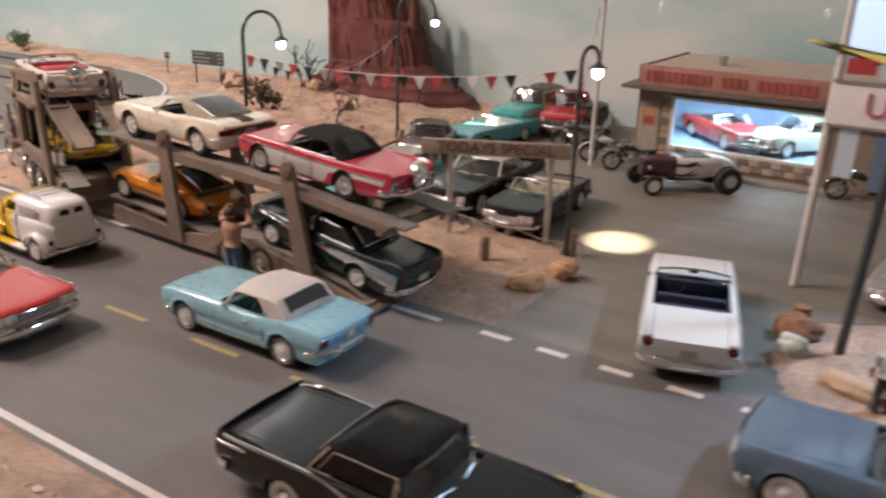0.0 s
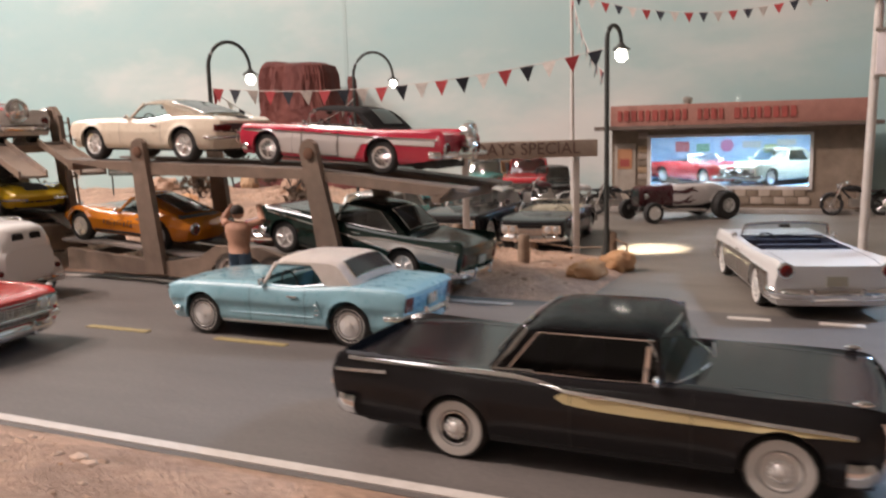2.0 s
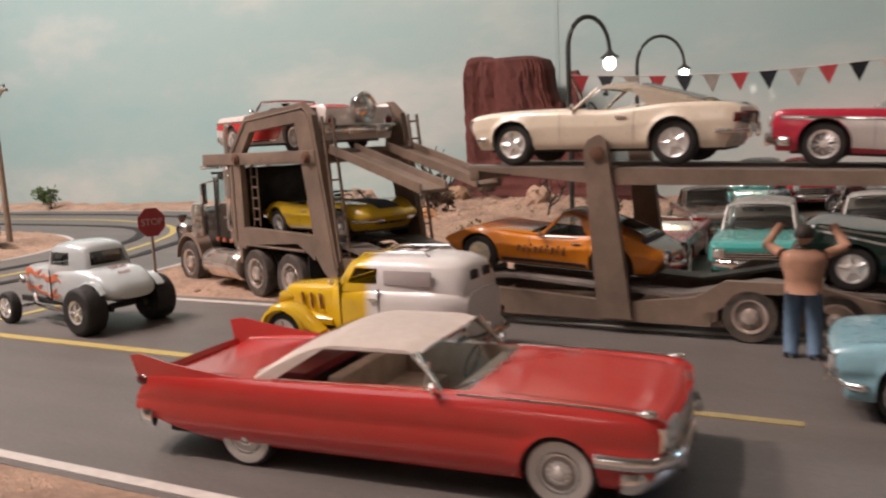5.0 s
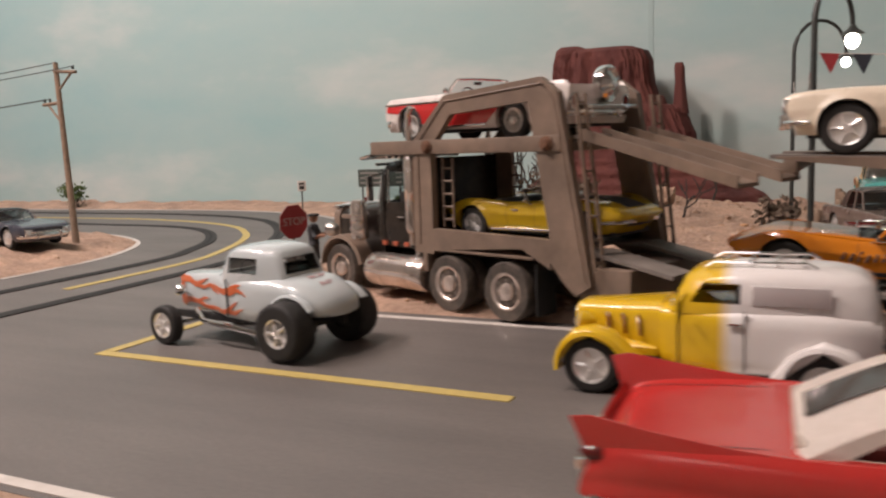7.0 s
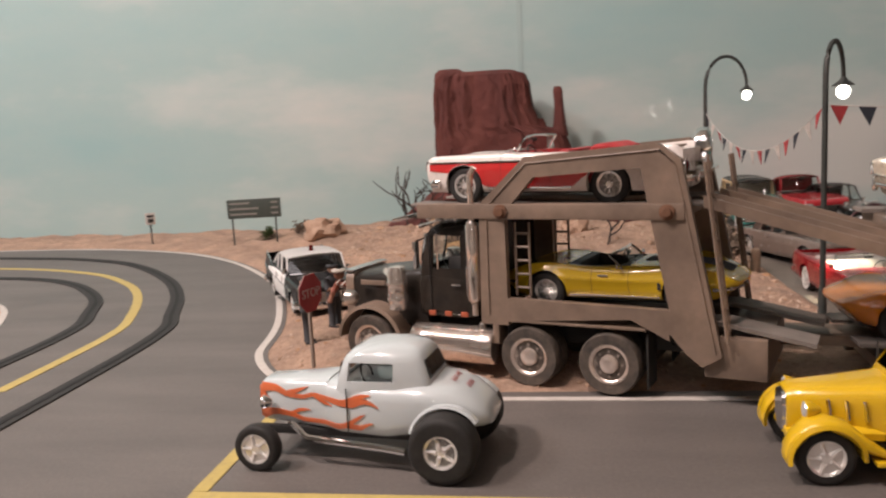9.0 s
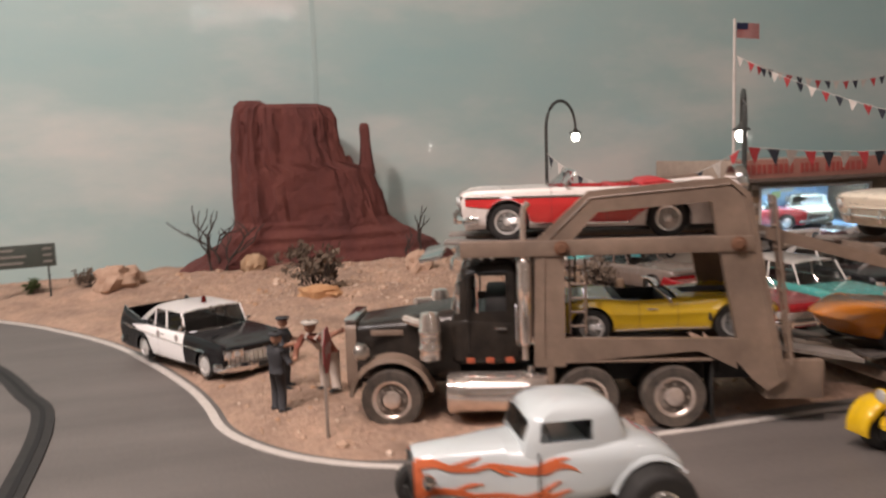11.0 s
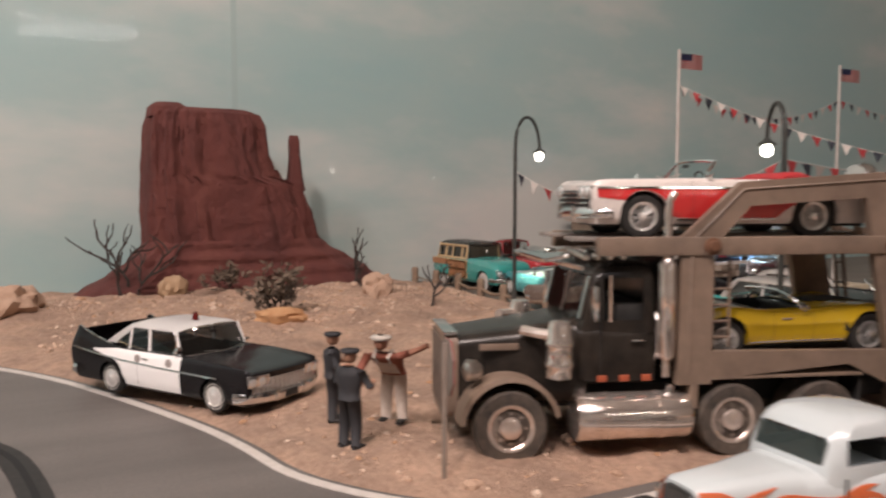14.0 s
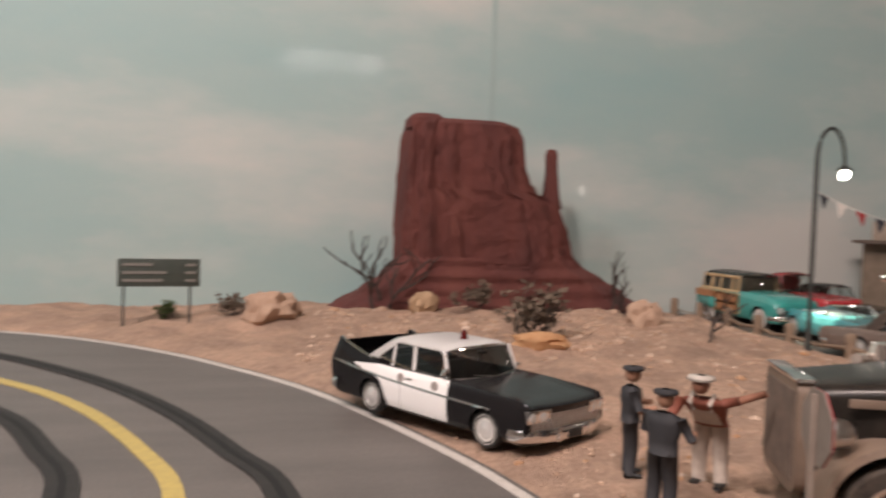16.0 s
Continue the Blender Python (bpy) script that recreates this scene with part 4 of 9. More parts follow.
for s_ in (-1, 1):
    for i_ in range(3):
        z_ = 0.47 + 0.075 * i_
        part("scoop_bar", tube([P_(-0.86, s_ * (fl_(-0.86, z_) + 0.012), z_), P_(-0.78 - 0.015 * i_, s_ * (fl_(-0.8, z_) + 0.012), z_)], 0.012 * 0.043, 5), CHROME, pony)
    part("side_crease", tube([P_(x_, s_ * (fl_(x_, 0.43) + 0.004), 0.43) for x_ in np.linspace(0.8, -0.76, 9)], 0.01 * 0.043, 5), paint((0.22, 0.41, 0.475), 0.25, 0.6, 0.0, 0.05), pony)
    part("scoop_edge", tube([P_(-0.92, s_ * (fl_(-0.92, 0.42) + 0.006), 0.42), P_(-0.84, s_ * (fl_(-0.84, 0.69) + 0.006), 0.69)], 0.014 * 0.043, 6), paint((0.22, 0.41, 0.475), 0.25, 0.6, 0.0, 0.05), pony)
part("tail_panel", slab_(-2.37, -0.62, 0.62, 0.58, 0.79, 0.006, 0.04), paint((0.14, 0.33, 0.45), 0.25, 0.6, 0.0, 0.02), pony)
part("fuel_cap", lathe([(0.085 * 0.043, 0), (0.085 * 0.043, 0.0012), (0.05 * 0.043, 0.0017)], 16, "x"), CHROME, pony, m=Matrix.Translation(P_(-2.37, 0, 0.68)) @ Matrix.Rotation(math.pi, 4, "Z"))

finned, P_, fs_, fc_, fl_, slab_ = car("convertible_model", ground_pose(-0.745, 0.347, 4), 0.0433, "bright red finned convertible model car with its cream top up", paint((0.46, 0.028, 0.024), 0.2, 0.7, 0.0, 0.03), wb=3.3, fo=0.95, ro=1.5, W=2.04, r=0.325, arch=1.07, sharp=0.62, belt=0.92, rear_low=0.22, skirts=True, blades=(-1.5, 1.06, 0.1),
    shape=[(2.6, 0.95, 0.82, 0.76), (2.5, 0.97, 0.875, 0.83), (2.2, 0.985, 0.905, 0.875), (1.65, 1, 0.92, 0.91), (0.72, 1, 0.93, 0.955), (-0.5, 1, 0.915, 0.93), (-1.5, 1, 0.91, 0.9), (-2.4, 0.985, 0.915, 0.86), (-3.0, 0.95, 0.9, 0.8), (-3.15, 0.92, 0.84, 0.72)],
    side=SIDE_POD, nosecut=[(0, -0.16), (0.25, -0.04), (0.45, -0.01), (0.75, 0.0), (0.9, 0.05), (1, 0.02)], tailcut=[(0, 0.25), (0.2, 0.06), (0.4, -0.02), (0.55, 0.0), (0.8, 0.1), (1, 0.02)],
    roof=SOFT_WHITE, top="soft", wheel="white", lights=4, tails="tall", tail_z=0.6, a0=0.78, a1=0.34, c1=-0.85, c0=-1.6, zr=1.335, inside=(0.42, 0.34, 0.28), grille="mesh", bumper=0.12, bumper_z=(0.33, 0.42), side_glass=False, quarter=(0.1, 0.26), roofw=0.76, wrap=(0.26, 0.12), vent=0.16, window_frame=False, rearw=0.34, seams=False, handle=False, group="cars on the road")
for s_ in (-1, 1):
    part("fender_spear", tube([P_(x_, s_ * 1.02 * 0.905, fs_(x_) + 0.006) for x_ in np.linspace(0.7, 2.42, 12)] , 0.014 * 0.0433, 6), CHROME, finned)
    part("fender_ornament", lathe([(0.0006, -0.004), (0.0016, -0.001), (0.0018, 0.0015), (0.0006, 0.003)], 10, "x"), CHROME, finned, m=Matrix.Translation(P_(2.46, s_ * 0.92, fs_(2.46) + 0.02)))
    part("bumper_pod", tube([P_(1.98, s_ * 1.02, 0.5), P_(2.3, s_ * 1.03, 0.5), P_(2.55, s_ * 1.0, 0.5), P_(2.68, s_ * 0.86, 0.5), P_(2.7, s_ * 0.6, 0.5)], 0.05 * 0.0433, 10, flat=1.3), CHROME, finned)
    part("rocket_lamp", lathe([(0.0, -0.004), (0.0026, -0.003), (0.003, 0.0), (0.0022, 0.003), (0.0, 0.005)], 12, "x"), LAMP_RED, finned, m=Matrix.Translation(P_(-3.14, s_ * 0.88, 0.8)) @ Matrix.Rotation(math.pi, 4, "Z"))
part("grille_centre_bar", slab_(2.6, -0.84, 0.84, 0.5, 0.56, 0.05, 0.03), CHROME, finned)
part("bonnet_lip", slab_(2.6, -0.86, 0.86, 0.735, 0.765, 0.02, 0.04), CHROME, finned)
part("folded_boot", boxed(-0.066, -0.045, -0.031, 0.031, 0.037, 0.0415, bevel=0.001), matte("red_vinyl", (0.2, 0.02, 0.025), None, 120, 0.55), finned)

# The flank panel's dark taupe is part two-tone, part shade put into the colour.
car("convertible_model", ground_pose(-0.178, 0.722, 106), 0.043, "white open convertible model car with a dark blue interior", paint((0.62, 0.6, 0.58), 0.3, 0.4, 0.0, 0.02), wb=3.0, fo=0.85, ro=1.3, W=1.96, sharp=0.5, top="none", wheel="white", inside=(0.02, 0.025, 0.05),
    shape=[(2.35, 0.95, 0.82, 0.78), (2.25, 0.97, 0.89, 0.86), (1.8, 0.99, 0.91, 0.9), (0.7, 1, 0.92, 0.95), (-0.4, 1, 0.91, 0.92), (-1.2, 1, 0.92, 0.92), (-2.0, 0.99, 0.95, 0.92), (-2.55, 0.97, 0.975, 0.87), (-2.7, 0.955, 0.96, 0.83), (-2.8, 0.94, 0.9, 0.76)],
    tail_z=0.82, tailcut=[(0, 0.12), (0.4, 0.04), (0.75, 0.0), (1, -0.02)], a0=0.66, a1=0.3, c0=-1.15, zr=1.3, wrap=(0.28, 0.1), bumper=0.12, panels=[("taupe lower flank, darkened for its shade", (0.1, 0.08, 0.068), [(2.1, 0.28, 0.66), (0.2, 0.28, 0.72), (-2.4, 0.28, 0.7)])], trims=[[(2.0, 0.68), (0.2, 0.74), (-2.4, 0.72)]], group="cars on the road")
car("sedan_model", ground_pose(0.02, 0.52, 180), 0.043, "blue-grey fifties sedan model car with a chrome bumper", paint((0.08, 0.12, 0.17), 0.15), **BIG, shape=FLAT_BIG, wheel="white", lights=4, bumper=0.13, bpillar=True, wrap=(0.28, 0.12), group="cars on the road")

# ---- cars on the transporter ----
muscle, P_, fs_, fc_, fl_, slab_ = car("coupe_model", ground_pose(-0.7398, 0.624, 177, 0.1165, 1.4), 0.0425, "cream sixties pony car model with dark deck stripes", paint(CREAM, 0.25, 0.6, 0.0, 0.06), wb=2.743, fo=0.87, ro=1.0, W=1.84, r=0.36, ww=0.26, belt=0.9, sill=0.27, wheel="mag", arch=1.13,
    shape=[(2.24, 0.94, 0.8, 0.79), (2.14, 0.965, 0.85, 0.86), (1.7, 0.985, 0.885, 0.92), (1.3, 1, 0.895, 0.945), (0.45, 1, 0.89, 0.955), (-0.2, 0.99, 0.875, 0.91), (-0.8, 1, 0.92, 0.93), (-1.37, 1.01, 0.965, 0.97), (-1.8, 1, 0.965, 0.975), (-2.22, 0.975, 0.94, 0.94), (-2.37, 0.95, 0.87, 0.87)],
    nosecut=[(0, -0.16), (0.25, -0.1), (0.5, -0.02), (0.8, 0.02), (1, 0.0)], tailcut=[(0, 0.2), (0.35, 0.08), (0.6, 0.0), (0.85, -0.02), (1, -0.02)],
    a0=0.52, a1=-0.04, c1=-0.72, c0=-1.78, zr=1.31, quarter=(0.1, 0.86), tails="wide", tail_z=0.72, side_glass=False, deck=(SOFT_BLACK, -2.3, -1.8, 0.28), roofw=0.72, wrap=(0.2, 0.08), window_frame=False, bumper=0.05, bumper_z=(0.45, 0.52), grille="corral", sharp=0.35, lip=0.03, group="cars on the transporter")
part("tail_panel", slab_(-2.37, -0.72, 0.72, 0.62, 0.82, 0.006, 0.04), BLACK, muscle)
TWO_TONE = [(2.375, 0.95, 0.83, 0.8), (2.28, 0.975, 0.9, 0.87), (1.8, 0.99, 0.92, 0.905), (0.55, 1, 0.935, 0.95), (-0.4, 1, 0.925, 0.93), (-1.2, 1, 0.93, 0.925), (-2.0, 0.99, 0.96, 0.9), (-2.75, 0.97, 0.99, 0.86), (-2.9, 0.955, 0.98, 0.82), (-3.0, 0.94, 0.9, 0.74)]
two, P_, fs_, fc_, fl_, slab_ = car("convertible_model", ground_pose(-0.5367, 0.62, 178, 0.1075, 4.2), 0.038, "red and silver fifties convertible model with black top and spare wheel", paint((0.42, 0.018, 0.045), 0.2, 0.6, 0.0, 0.03), wb=3.0, fo=0.875, ro=1.5, W=1.98, r=0.36, shape=TWO_TONE, sharp=0.6, rear_low=0.16, roof=SOFT_BLACK, top="soft", wheel="wire", belt=0.93, rearw=0.5,
    a0=0.8, a1=0.42, c1=-0.82, c0=-1.3, zr=1.36, kit=True, side_glass=False, quarter=(0.1, 0.2), wrap=(0.28, 0.1), vent=0.1, window_frame=False, trims=[[(2.25, 0.79), (1.2, 0.79), (0.2, 0.785), (-0.9, 0.775), (-2.85, 0.79)]],
    panels=[("pale silver flank panel", paint((0.58, 0.53, 0.5), 0.28, 0.5, 0.1, 0.03), [(2.2, 0.76, 0.785), (1.7, 0.74, 0.785), (1.2, 0.66, 0.785), (1.08, 0.32, 0.785), (-0.86, 0.3, 0.78), (-0.96, 0.56, 0.775), (-1.1, 0.63, 0.775), (-2.8, 0.65, 0.785)])], group="cars on the transporter")
for s_ in (-1, 1):
    for xs_ in ((0.53, 0.53), (-0.42, -0.42)):
        part("door_gap", tube([P_(xs_[0], s_ * (fl_(xs_[0], z_) + 0.012), z_) for z_ in np.linspace(0.32, 0.9, 7)], 0.011 * 0.038, 4), SEAM, two)
    part("door_gap", tube([P_(x_, s_ * (fl_(x_, 0.32) + 0.012), 0.32) for x_ in np.linspace(0.53, -0.42, 6)], 0.011 * 0.038, 4), SEAM, two)
C2_SHAPE = [(2.145, 0.72, 0.55, 0.52), (2.06, 0.82, 0.62, 0.62), (1.8, 0.93, 0.71, 0.74), (1.245, 1, 0.845, 0.82), (0.8, 0.975, 0.8, 0.84), (0.25, 0.93, 0.76, 0.83), (-0.4, 0.92, 0.77, 0.8), (-0.9, 0.98, 0.84, 0.83), (-1.245, 1.0, 0.86, 0.83), (-1.7, 0.95, 0.8, 0.78), (-2.05, 0.87, 0.71, 0.69), (-2.195, 0.79, 0.62, 0.6)]
C2 = dict(wb=2.49, fo=0.9, ro=0.95, W=1.77, shape=C2_SHAPE, side=SIDE_SPORT, belt=0.8, sill=0.24, lights=0, plate=False, sharp=0.3, lip=0.02,
          nosecut=[(0, -0.3), (0.3, -0.1), (0.5, 0.03), (0.6, 0.03), (1, -0.12)], tailcut=[(0, 0.25), (0.3, 0.1), (0.55, -0.02), (0.65, -0.02), (1, 0.1)], bow=(0.2, 0.15))
coupe, P_, fs_, fc_, fl_, slab_ = car("coupe_model", ground_pose(-0.7805, 0.627, 178, 0.034, 3.8), 0.0415, "orange sports coupe model with a black side stripe", paint((0.62, 0.2, 0.012), 0.2, 0.6, 0.0, 0.03), r=0.345, ww=0.22, wheel="mag", tails="round", tail_z=0.55,
    a0=0.3, a1=-0.2, c1=-0.6, c0=-1.75, zr=1.2, panels=[("black sill stripe", SOFT_BLACK, [(-0.8, 0.26, 0.33), (0.8, 0.26, 0.33)])], quarter=(0.02, 0.95), grille="none", bumpers=False, roofw=0.64, wrap=(0.22, 0.1), window_frame=False, rearw=0.55, group="cars on the transporter", **C2)
WORN = plain("worn_lettering", (0.09, 0.05, 0.03), 0.6)
random.seed(31)
for s_ in (-1, 1):
    for i_ in range(9):
        x_ = 0.46 - 0.105 * i_
        z0_, z1_ = 0.47 + random.uniform(-0.01, 0.02), 0.6 + random.uniform(-0.03, 0.02)
        part("lettering_bar", tube([P_(x_ + 0.02, s_ * (fl_(x_, z0_) + 0.004), z0_), P_(x_ - 0.02, s_ * (fl_(x_, z1_) + 0.004), z1_)], 0.022 * 0.0415, 5), WORN, coupe)
    part("side_vent", slab_(0.7, s_ * 0.8, s_ * 0.83, 0.42, 0.56, 0.0, 0.0, 2), WORN, coupe)
car("hardtop_model", ground_pose(-0.52, 0.614, 178, 0.0258, 9.8), 0.0403, "dark green finned hardtop model with a silver rear flash", paint((0.006, 0.02, 0.015), 0.12, 0.3, 0.0, 0.0), wb=2.92, fo=0.82, ro=1.3, W=1.88, r=0.345, sharp=0.6, wheel="mag", belt=0.94,
    shape=[(2.28, 0.95, 0.86, 0.82), (2.18, 0.975, 0.93, 0.9), (1.7, 0.99, 0.95, 0.94), (0.6, 1, 0.95, 0.98), (-0.5, 1, 0.93, 0.95), (-1.2, 1, 0.95, 0.95), (-1.9, 0.99, 1.0, 0.94), (-2.55, 0.975, 1.07, 0.91), (-2.68, 0.965, 1.07, 0.87), (-2.76, 0.95, 0.98, 0.78)],
    a0=0.6, a1=0.14, c1=-0.85, c0=-1.42, zr=1.4, tails="tall", tail_z=0.72, quarter=(0.15, 0.25), wrap=(0.28, 0.1), vent=0.12, bumper=0.11, panels=[("silver flash on the rear wing", SILVER, [(-0.25, 0.7, 0.715), (-1.0, 0.62, 0.8), (-2.68, 0.5, 0.84)])],
    trims=[[(2.0, 0.84), (-0.2, 0.72), (-1.0, 0.62), (-2.7, 0.49)], [(-0.3, 0.72), (-1.0, 0.81), (-2.7, 0.85)], [(2.1, 0.9), (0.7, 0.91)]], group="cars on the transporter")
spider, P_, fs_, fc_, fl_, slab_ = car("convertible_model", ground_pose(-1.003, 0.656, -20.5, 0.0555, 1.0), 0.0405, "yellow open sports car model with a black bonnet stripe", paint((0.62, 0.41, 0.018), 0.2, 0.6, 0.0, 0.03), r=0.34, wheel="wire", top="none",
    a0=0.3, a1=0.02, c0=-0.85, zr=1.08, tails="round", tail_z=0.55, grille="none", bumpers=False, trims=[[(-0.82, 0.275), (0.82, 0.275)]], deck=(SOFT_BLACK, 0.45, 1.98, 0.42), group="cars on the transporter", **C2)
for s_ in (-1, 1):
    part("split_bumper", tube([P_(1.8, s_ * 0.86, 0.45), P_(2.05, s_ * 0.78, 0.45), P_(2.16, s_ * 0.6, 0.45), P_(2.19, s_ * 0.32, 0.45)], 0.034 * 0.0405, 8), CHROME, spider)
    part("split_bumper", tube([P_(-1.9, s_ * 0.83, 0.5), P_(-2.12, s_ * 0.74, 0.5), P_(-2.22, s_ * 0.55, 0.5), P_(-2.24, s_ * 0.28, 0.5)], 0.032 * 0.0405, 8), CHROME, spider)
    part("side_vent", boxed(0.8 * 0.0405, 0.86 * 0.0405, (s_ * 0.85 - 0.012) * 0.0405, (s_ * 0.85 + 0.012) * 0.0405, 0.42 * 0.0405, 0.56 * 0.0405), BLACK, spider)
part("grille", slab_(2.145, -0.42, 0.42, 0.34, 0.42, 0.0, 0.08), BLACK, spider)
rack_top, P_, fs_, fc_, fl_, slab_ = car("convertible_model", ground_pose(-1.0555, 0.669, 159, 0.134, 0), 0.0402, "white and red open convertible model with a rear spare wheel", paint((0.7, 0.64, 0.6), 0.25, 0.5, 0.0, 0.02), wb=2.79, fo=0.88, ro=1.3, W=1.9, r=0.345, sharp=0.55, top="none", wheel="wire", inside=(0.45, 0.03, 0.035), belt=0.92,
    shape=[(2.275, 0.95, 0.84, 0.8), (2.18, 0.975, 0.9, 0.87), (1.7, 0.99, 0.915, 0.9), (0.6, 1, 0.92, 0.94), (-0.4, 1, 0.91, 0.92), (-1.1, 1, 0.92, 0.92), (-1.9, 0.99, 0.95, 0.91), (-2.5, 0.97, 0.985, 0.87), (-2.62, 0.955, 0.97, 0.83), (-2.695, 0.94, 0.9, 0.76)],
    a0=0.64, a1=0.28, c0=-1.1, zr=1.28, wrap=(0.28, 0.1), kit=True, lights=4, panels=[("red flank panel", paint((0.52, 0.03, 0.03), 0.2, 0.6, 0.0, 0.02), [(2.2, 0.64, 0.77), (1.2, 0.52, 0.77), (0.9, 0.33, 0.77), (-0.7, 0.31, 0.765), (-0.95, 0.48, 0.76), (-1.4, 0.66, 0.745), (-1.75, 0.7, 0.72)])], trims=[[(2.2, 0.785), (0.4, 0.785), (-1.75, 0.73)], [(0.88, 0.3), (-0.72, 0.3)]], group="cars on the transporter")
part("folded_top", loft_x([(-0.95, 0.6, 0.9, 0.95), (-1.05, 0.7, 0.88, 1.03), (-1.3, 0.72, 0.88, 1.05), (-1.55, 0.62, 0.88, 0.97)], 0.0402), matte("red_vinyl", (0.45, 0.03, 0.035), None, 120, 0.55), rack_top)

# ---- police car ----
PANDA_WHITE = paint((0.9, 0.88, 0.86), 0.3, 0.2, 0.0, 0.0)
POLICE_Z = height_at(-1.33, 0.927) - 0.001
panda, P_, fs_, fc_, fl_, slab_ = car("police_car_model", ground_pose(-1.332, 0.925, -60, POLICE_Z), 0.0385, "black and white fifties police car model parked on sand", JET, wb=2.95, fo=0.95, ro=1.35, W=2.0, belt=0.95, sill=0.2, sharp=0.62, r=0.31, arch=1.1,
    shape=[(2.425, 0.97, 0.79, 0.72), (2.34, 0.985, 0.86, 0.79), (1.9, 0.99, 0.895, 0.85), (1.475, 1, 0.915, 0.895), (0.6, 1, 0.94, 0.96), (-0.6, 1, 0.94, 0.95), (-1.2, 1, 0.96, 0.945), (-1.7, 0.995, 1.05, 0.93), (-2.3, 0.98, 1.2, 0.91), (-2.72, 0.965, 1.3, 0.86), (-2.79, 0.955, 1.29, 0.82), (-2.825, 0.95, 1.2, 0.76)],
    nosecut=[(0, -0.08), (0.3, 0.0), (0.6, -0.02), (0.8, 0.02), (1, 0.07)], tailcut=[(0, 0.12), (0.3, 0.02), (0.7, -0.02), (1, 0.02), (1.3, 0.14)],
    roof=PANDA_WHITE, wheel="cap", quarter=(0.2, 0.34), glass=DARK_GLASS, roofw=0.78, grille="chrome", lights=4, bezel=True, bpillar=True, wrap=(0.28, 0.12), vent=0.14, tails="tall", tail_z=0.95,
    a0=0.74, a1=0.38, c1=-1.1, c0=-1.72, zr=1.46, panels=[("white doors", PANDA_WHITE, [(0.6, 0.24, 0.94), (-1.0, 0.24, 0.935), (-1.1, 0.5, 0.935), (-1.2, 0.66, 0.94), (-1.75, 0.8, 0.9), (-2.0, 0.86, 0.88)])], trims=[[(1.6, 0.66), (0.6, 0.68), (-1.0, 0.73), (-2.7, 0.86)]], bumper=0.13, group="roadside stop")
k_ = 0.0385
for s_ in (-1, 1):
    part("fin_trim", tube([P_(x_, s_ * (fl_(x_, fs_(x_)) + 0.0), fs_(x_) + 0.004) for x_ in np.linspace(-1.5, -2.7, 8)], 0.01 * k_, 5), CHROME, panda)
    part("rear_pillar", tube([P_(-1.02, s_ * 0.845, 0.94), P_(-0.98, s_ * 0.79, 1.38)], 0.03 * k_, 6), PANDA_WHITE, panda)
    part("door_badge", lathe([(0.085 * k_, 0), (0.085 * k_, 0.012 * k_), (0.05 * k_, 0.016 * k_)], 14), plain("faded_badge", (0.33, 0.29, 0.27), 0.6), panda, m=Matrix.Translation((0.28 * k_, s_ * (fl_(0.28, 0.8) + 0.008) * k_, 0.8 * k_)) @ (Matrix.Identity(4) if s_ > 0 else Matrix.Rotation(math.pi, 4, "Z")))
    part("door_badge", lathe([(0.085 * k_, 0), (0.085 * k_, 0.012 * k_), (0.05 * k_, 0.016 * k_)], 14), plain("faded_badge", (0.33, 0.29, 0.27), 0.6), panda, m=Matrix.Translation((-0.62 * k_, s_ * (fl_(-0.62, 0.8) + 0.008) * k_, 0.8 * k_)) @ (Matrix.Identity(4) if s_ > 0 else Matrix.Rotation(math.pi, 4, "Z")))
part("roof_beacon", lathe([(0.07 * k_, 0.0), (0.07 * k_, 0.04 * k_), (0.06 * k_, 0.05 * k_), (0.058 * k_, 0.13 * k_), (0.03 * k_, 0.17 * k_), (0, 0.175 * k_)], 14, "z"), LAMP_RED, panda, "small red beacon", m=Matrix.Translation((-0.05 * k_, 0, 1.49 * k_)))
part("spotlight", lathe([(0.02 * k_, -0.1 * k_), (0.07 * k_, -0.03 * k_), (0.075 * k_, 0.03 * k_), (0.03 * k_, 0.05 * k_)], 12, "x"), CHROME, panda, m=Matrix.Translation((0.5 * k_, -0.93 * k_, 1.06 * k_)))
part("front_plate", boxed(2.5 * k_, 2.54 * k_, -0.17 * k_, 0.17 * k_, 0.28 * k_, 0.42 * k_, bevel=0.008 * k_), BLACK, panda, "dark front plate")

# ---- cars in the sales lot ----
LOTCAR = dict(group="cars in the sales lot")
car("convertible_model", ground_pose(-0.448, 0.945, -86), 0.0425, "charcoal open convertible model with a cream interior", JET, wb=2.92, fo=0.9, ro=1.1, W=1.88, top="none", inside=(0.55, 0.48, 0.36), a1=0.2, c0=-1.3, zr=1.28, lights=4, grille="mesh", **LOTCAR)
car("hardtop_model", ground_pose(-0.552, 0.972, -90), 0.0445, "black finned hardtop model with a white roof", JET, wb=3.0, fo=0.9, ro=1.35, W=1.98, fin=1.05, trunk=0.85, sharp=0.8, roof=WHITE, wheel="white", **LOTCAR)
car("convertible_model", ground_pose(-0.757, 0.884, -88), 0.0405, "red fifties convertible model with a white interior", paint((0.24, 0.008, 0.012), 0.2, 0.6, 0.0, 0.0), wb=2.92, fo=0.85, ro=1.25, W=1.9, fin=0.95, top="none", inside=(0.55, 0.5, 0.46), a1=0.2, zr=1.28, wheel="white", **LOTCAR)
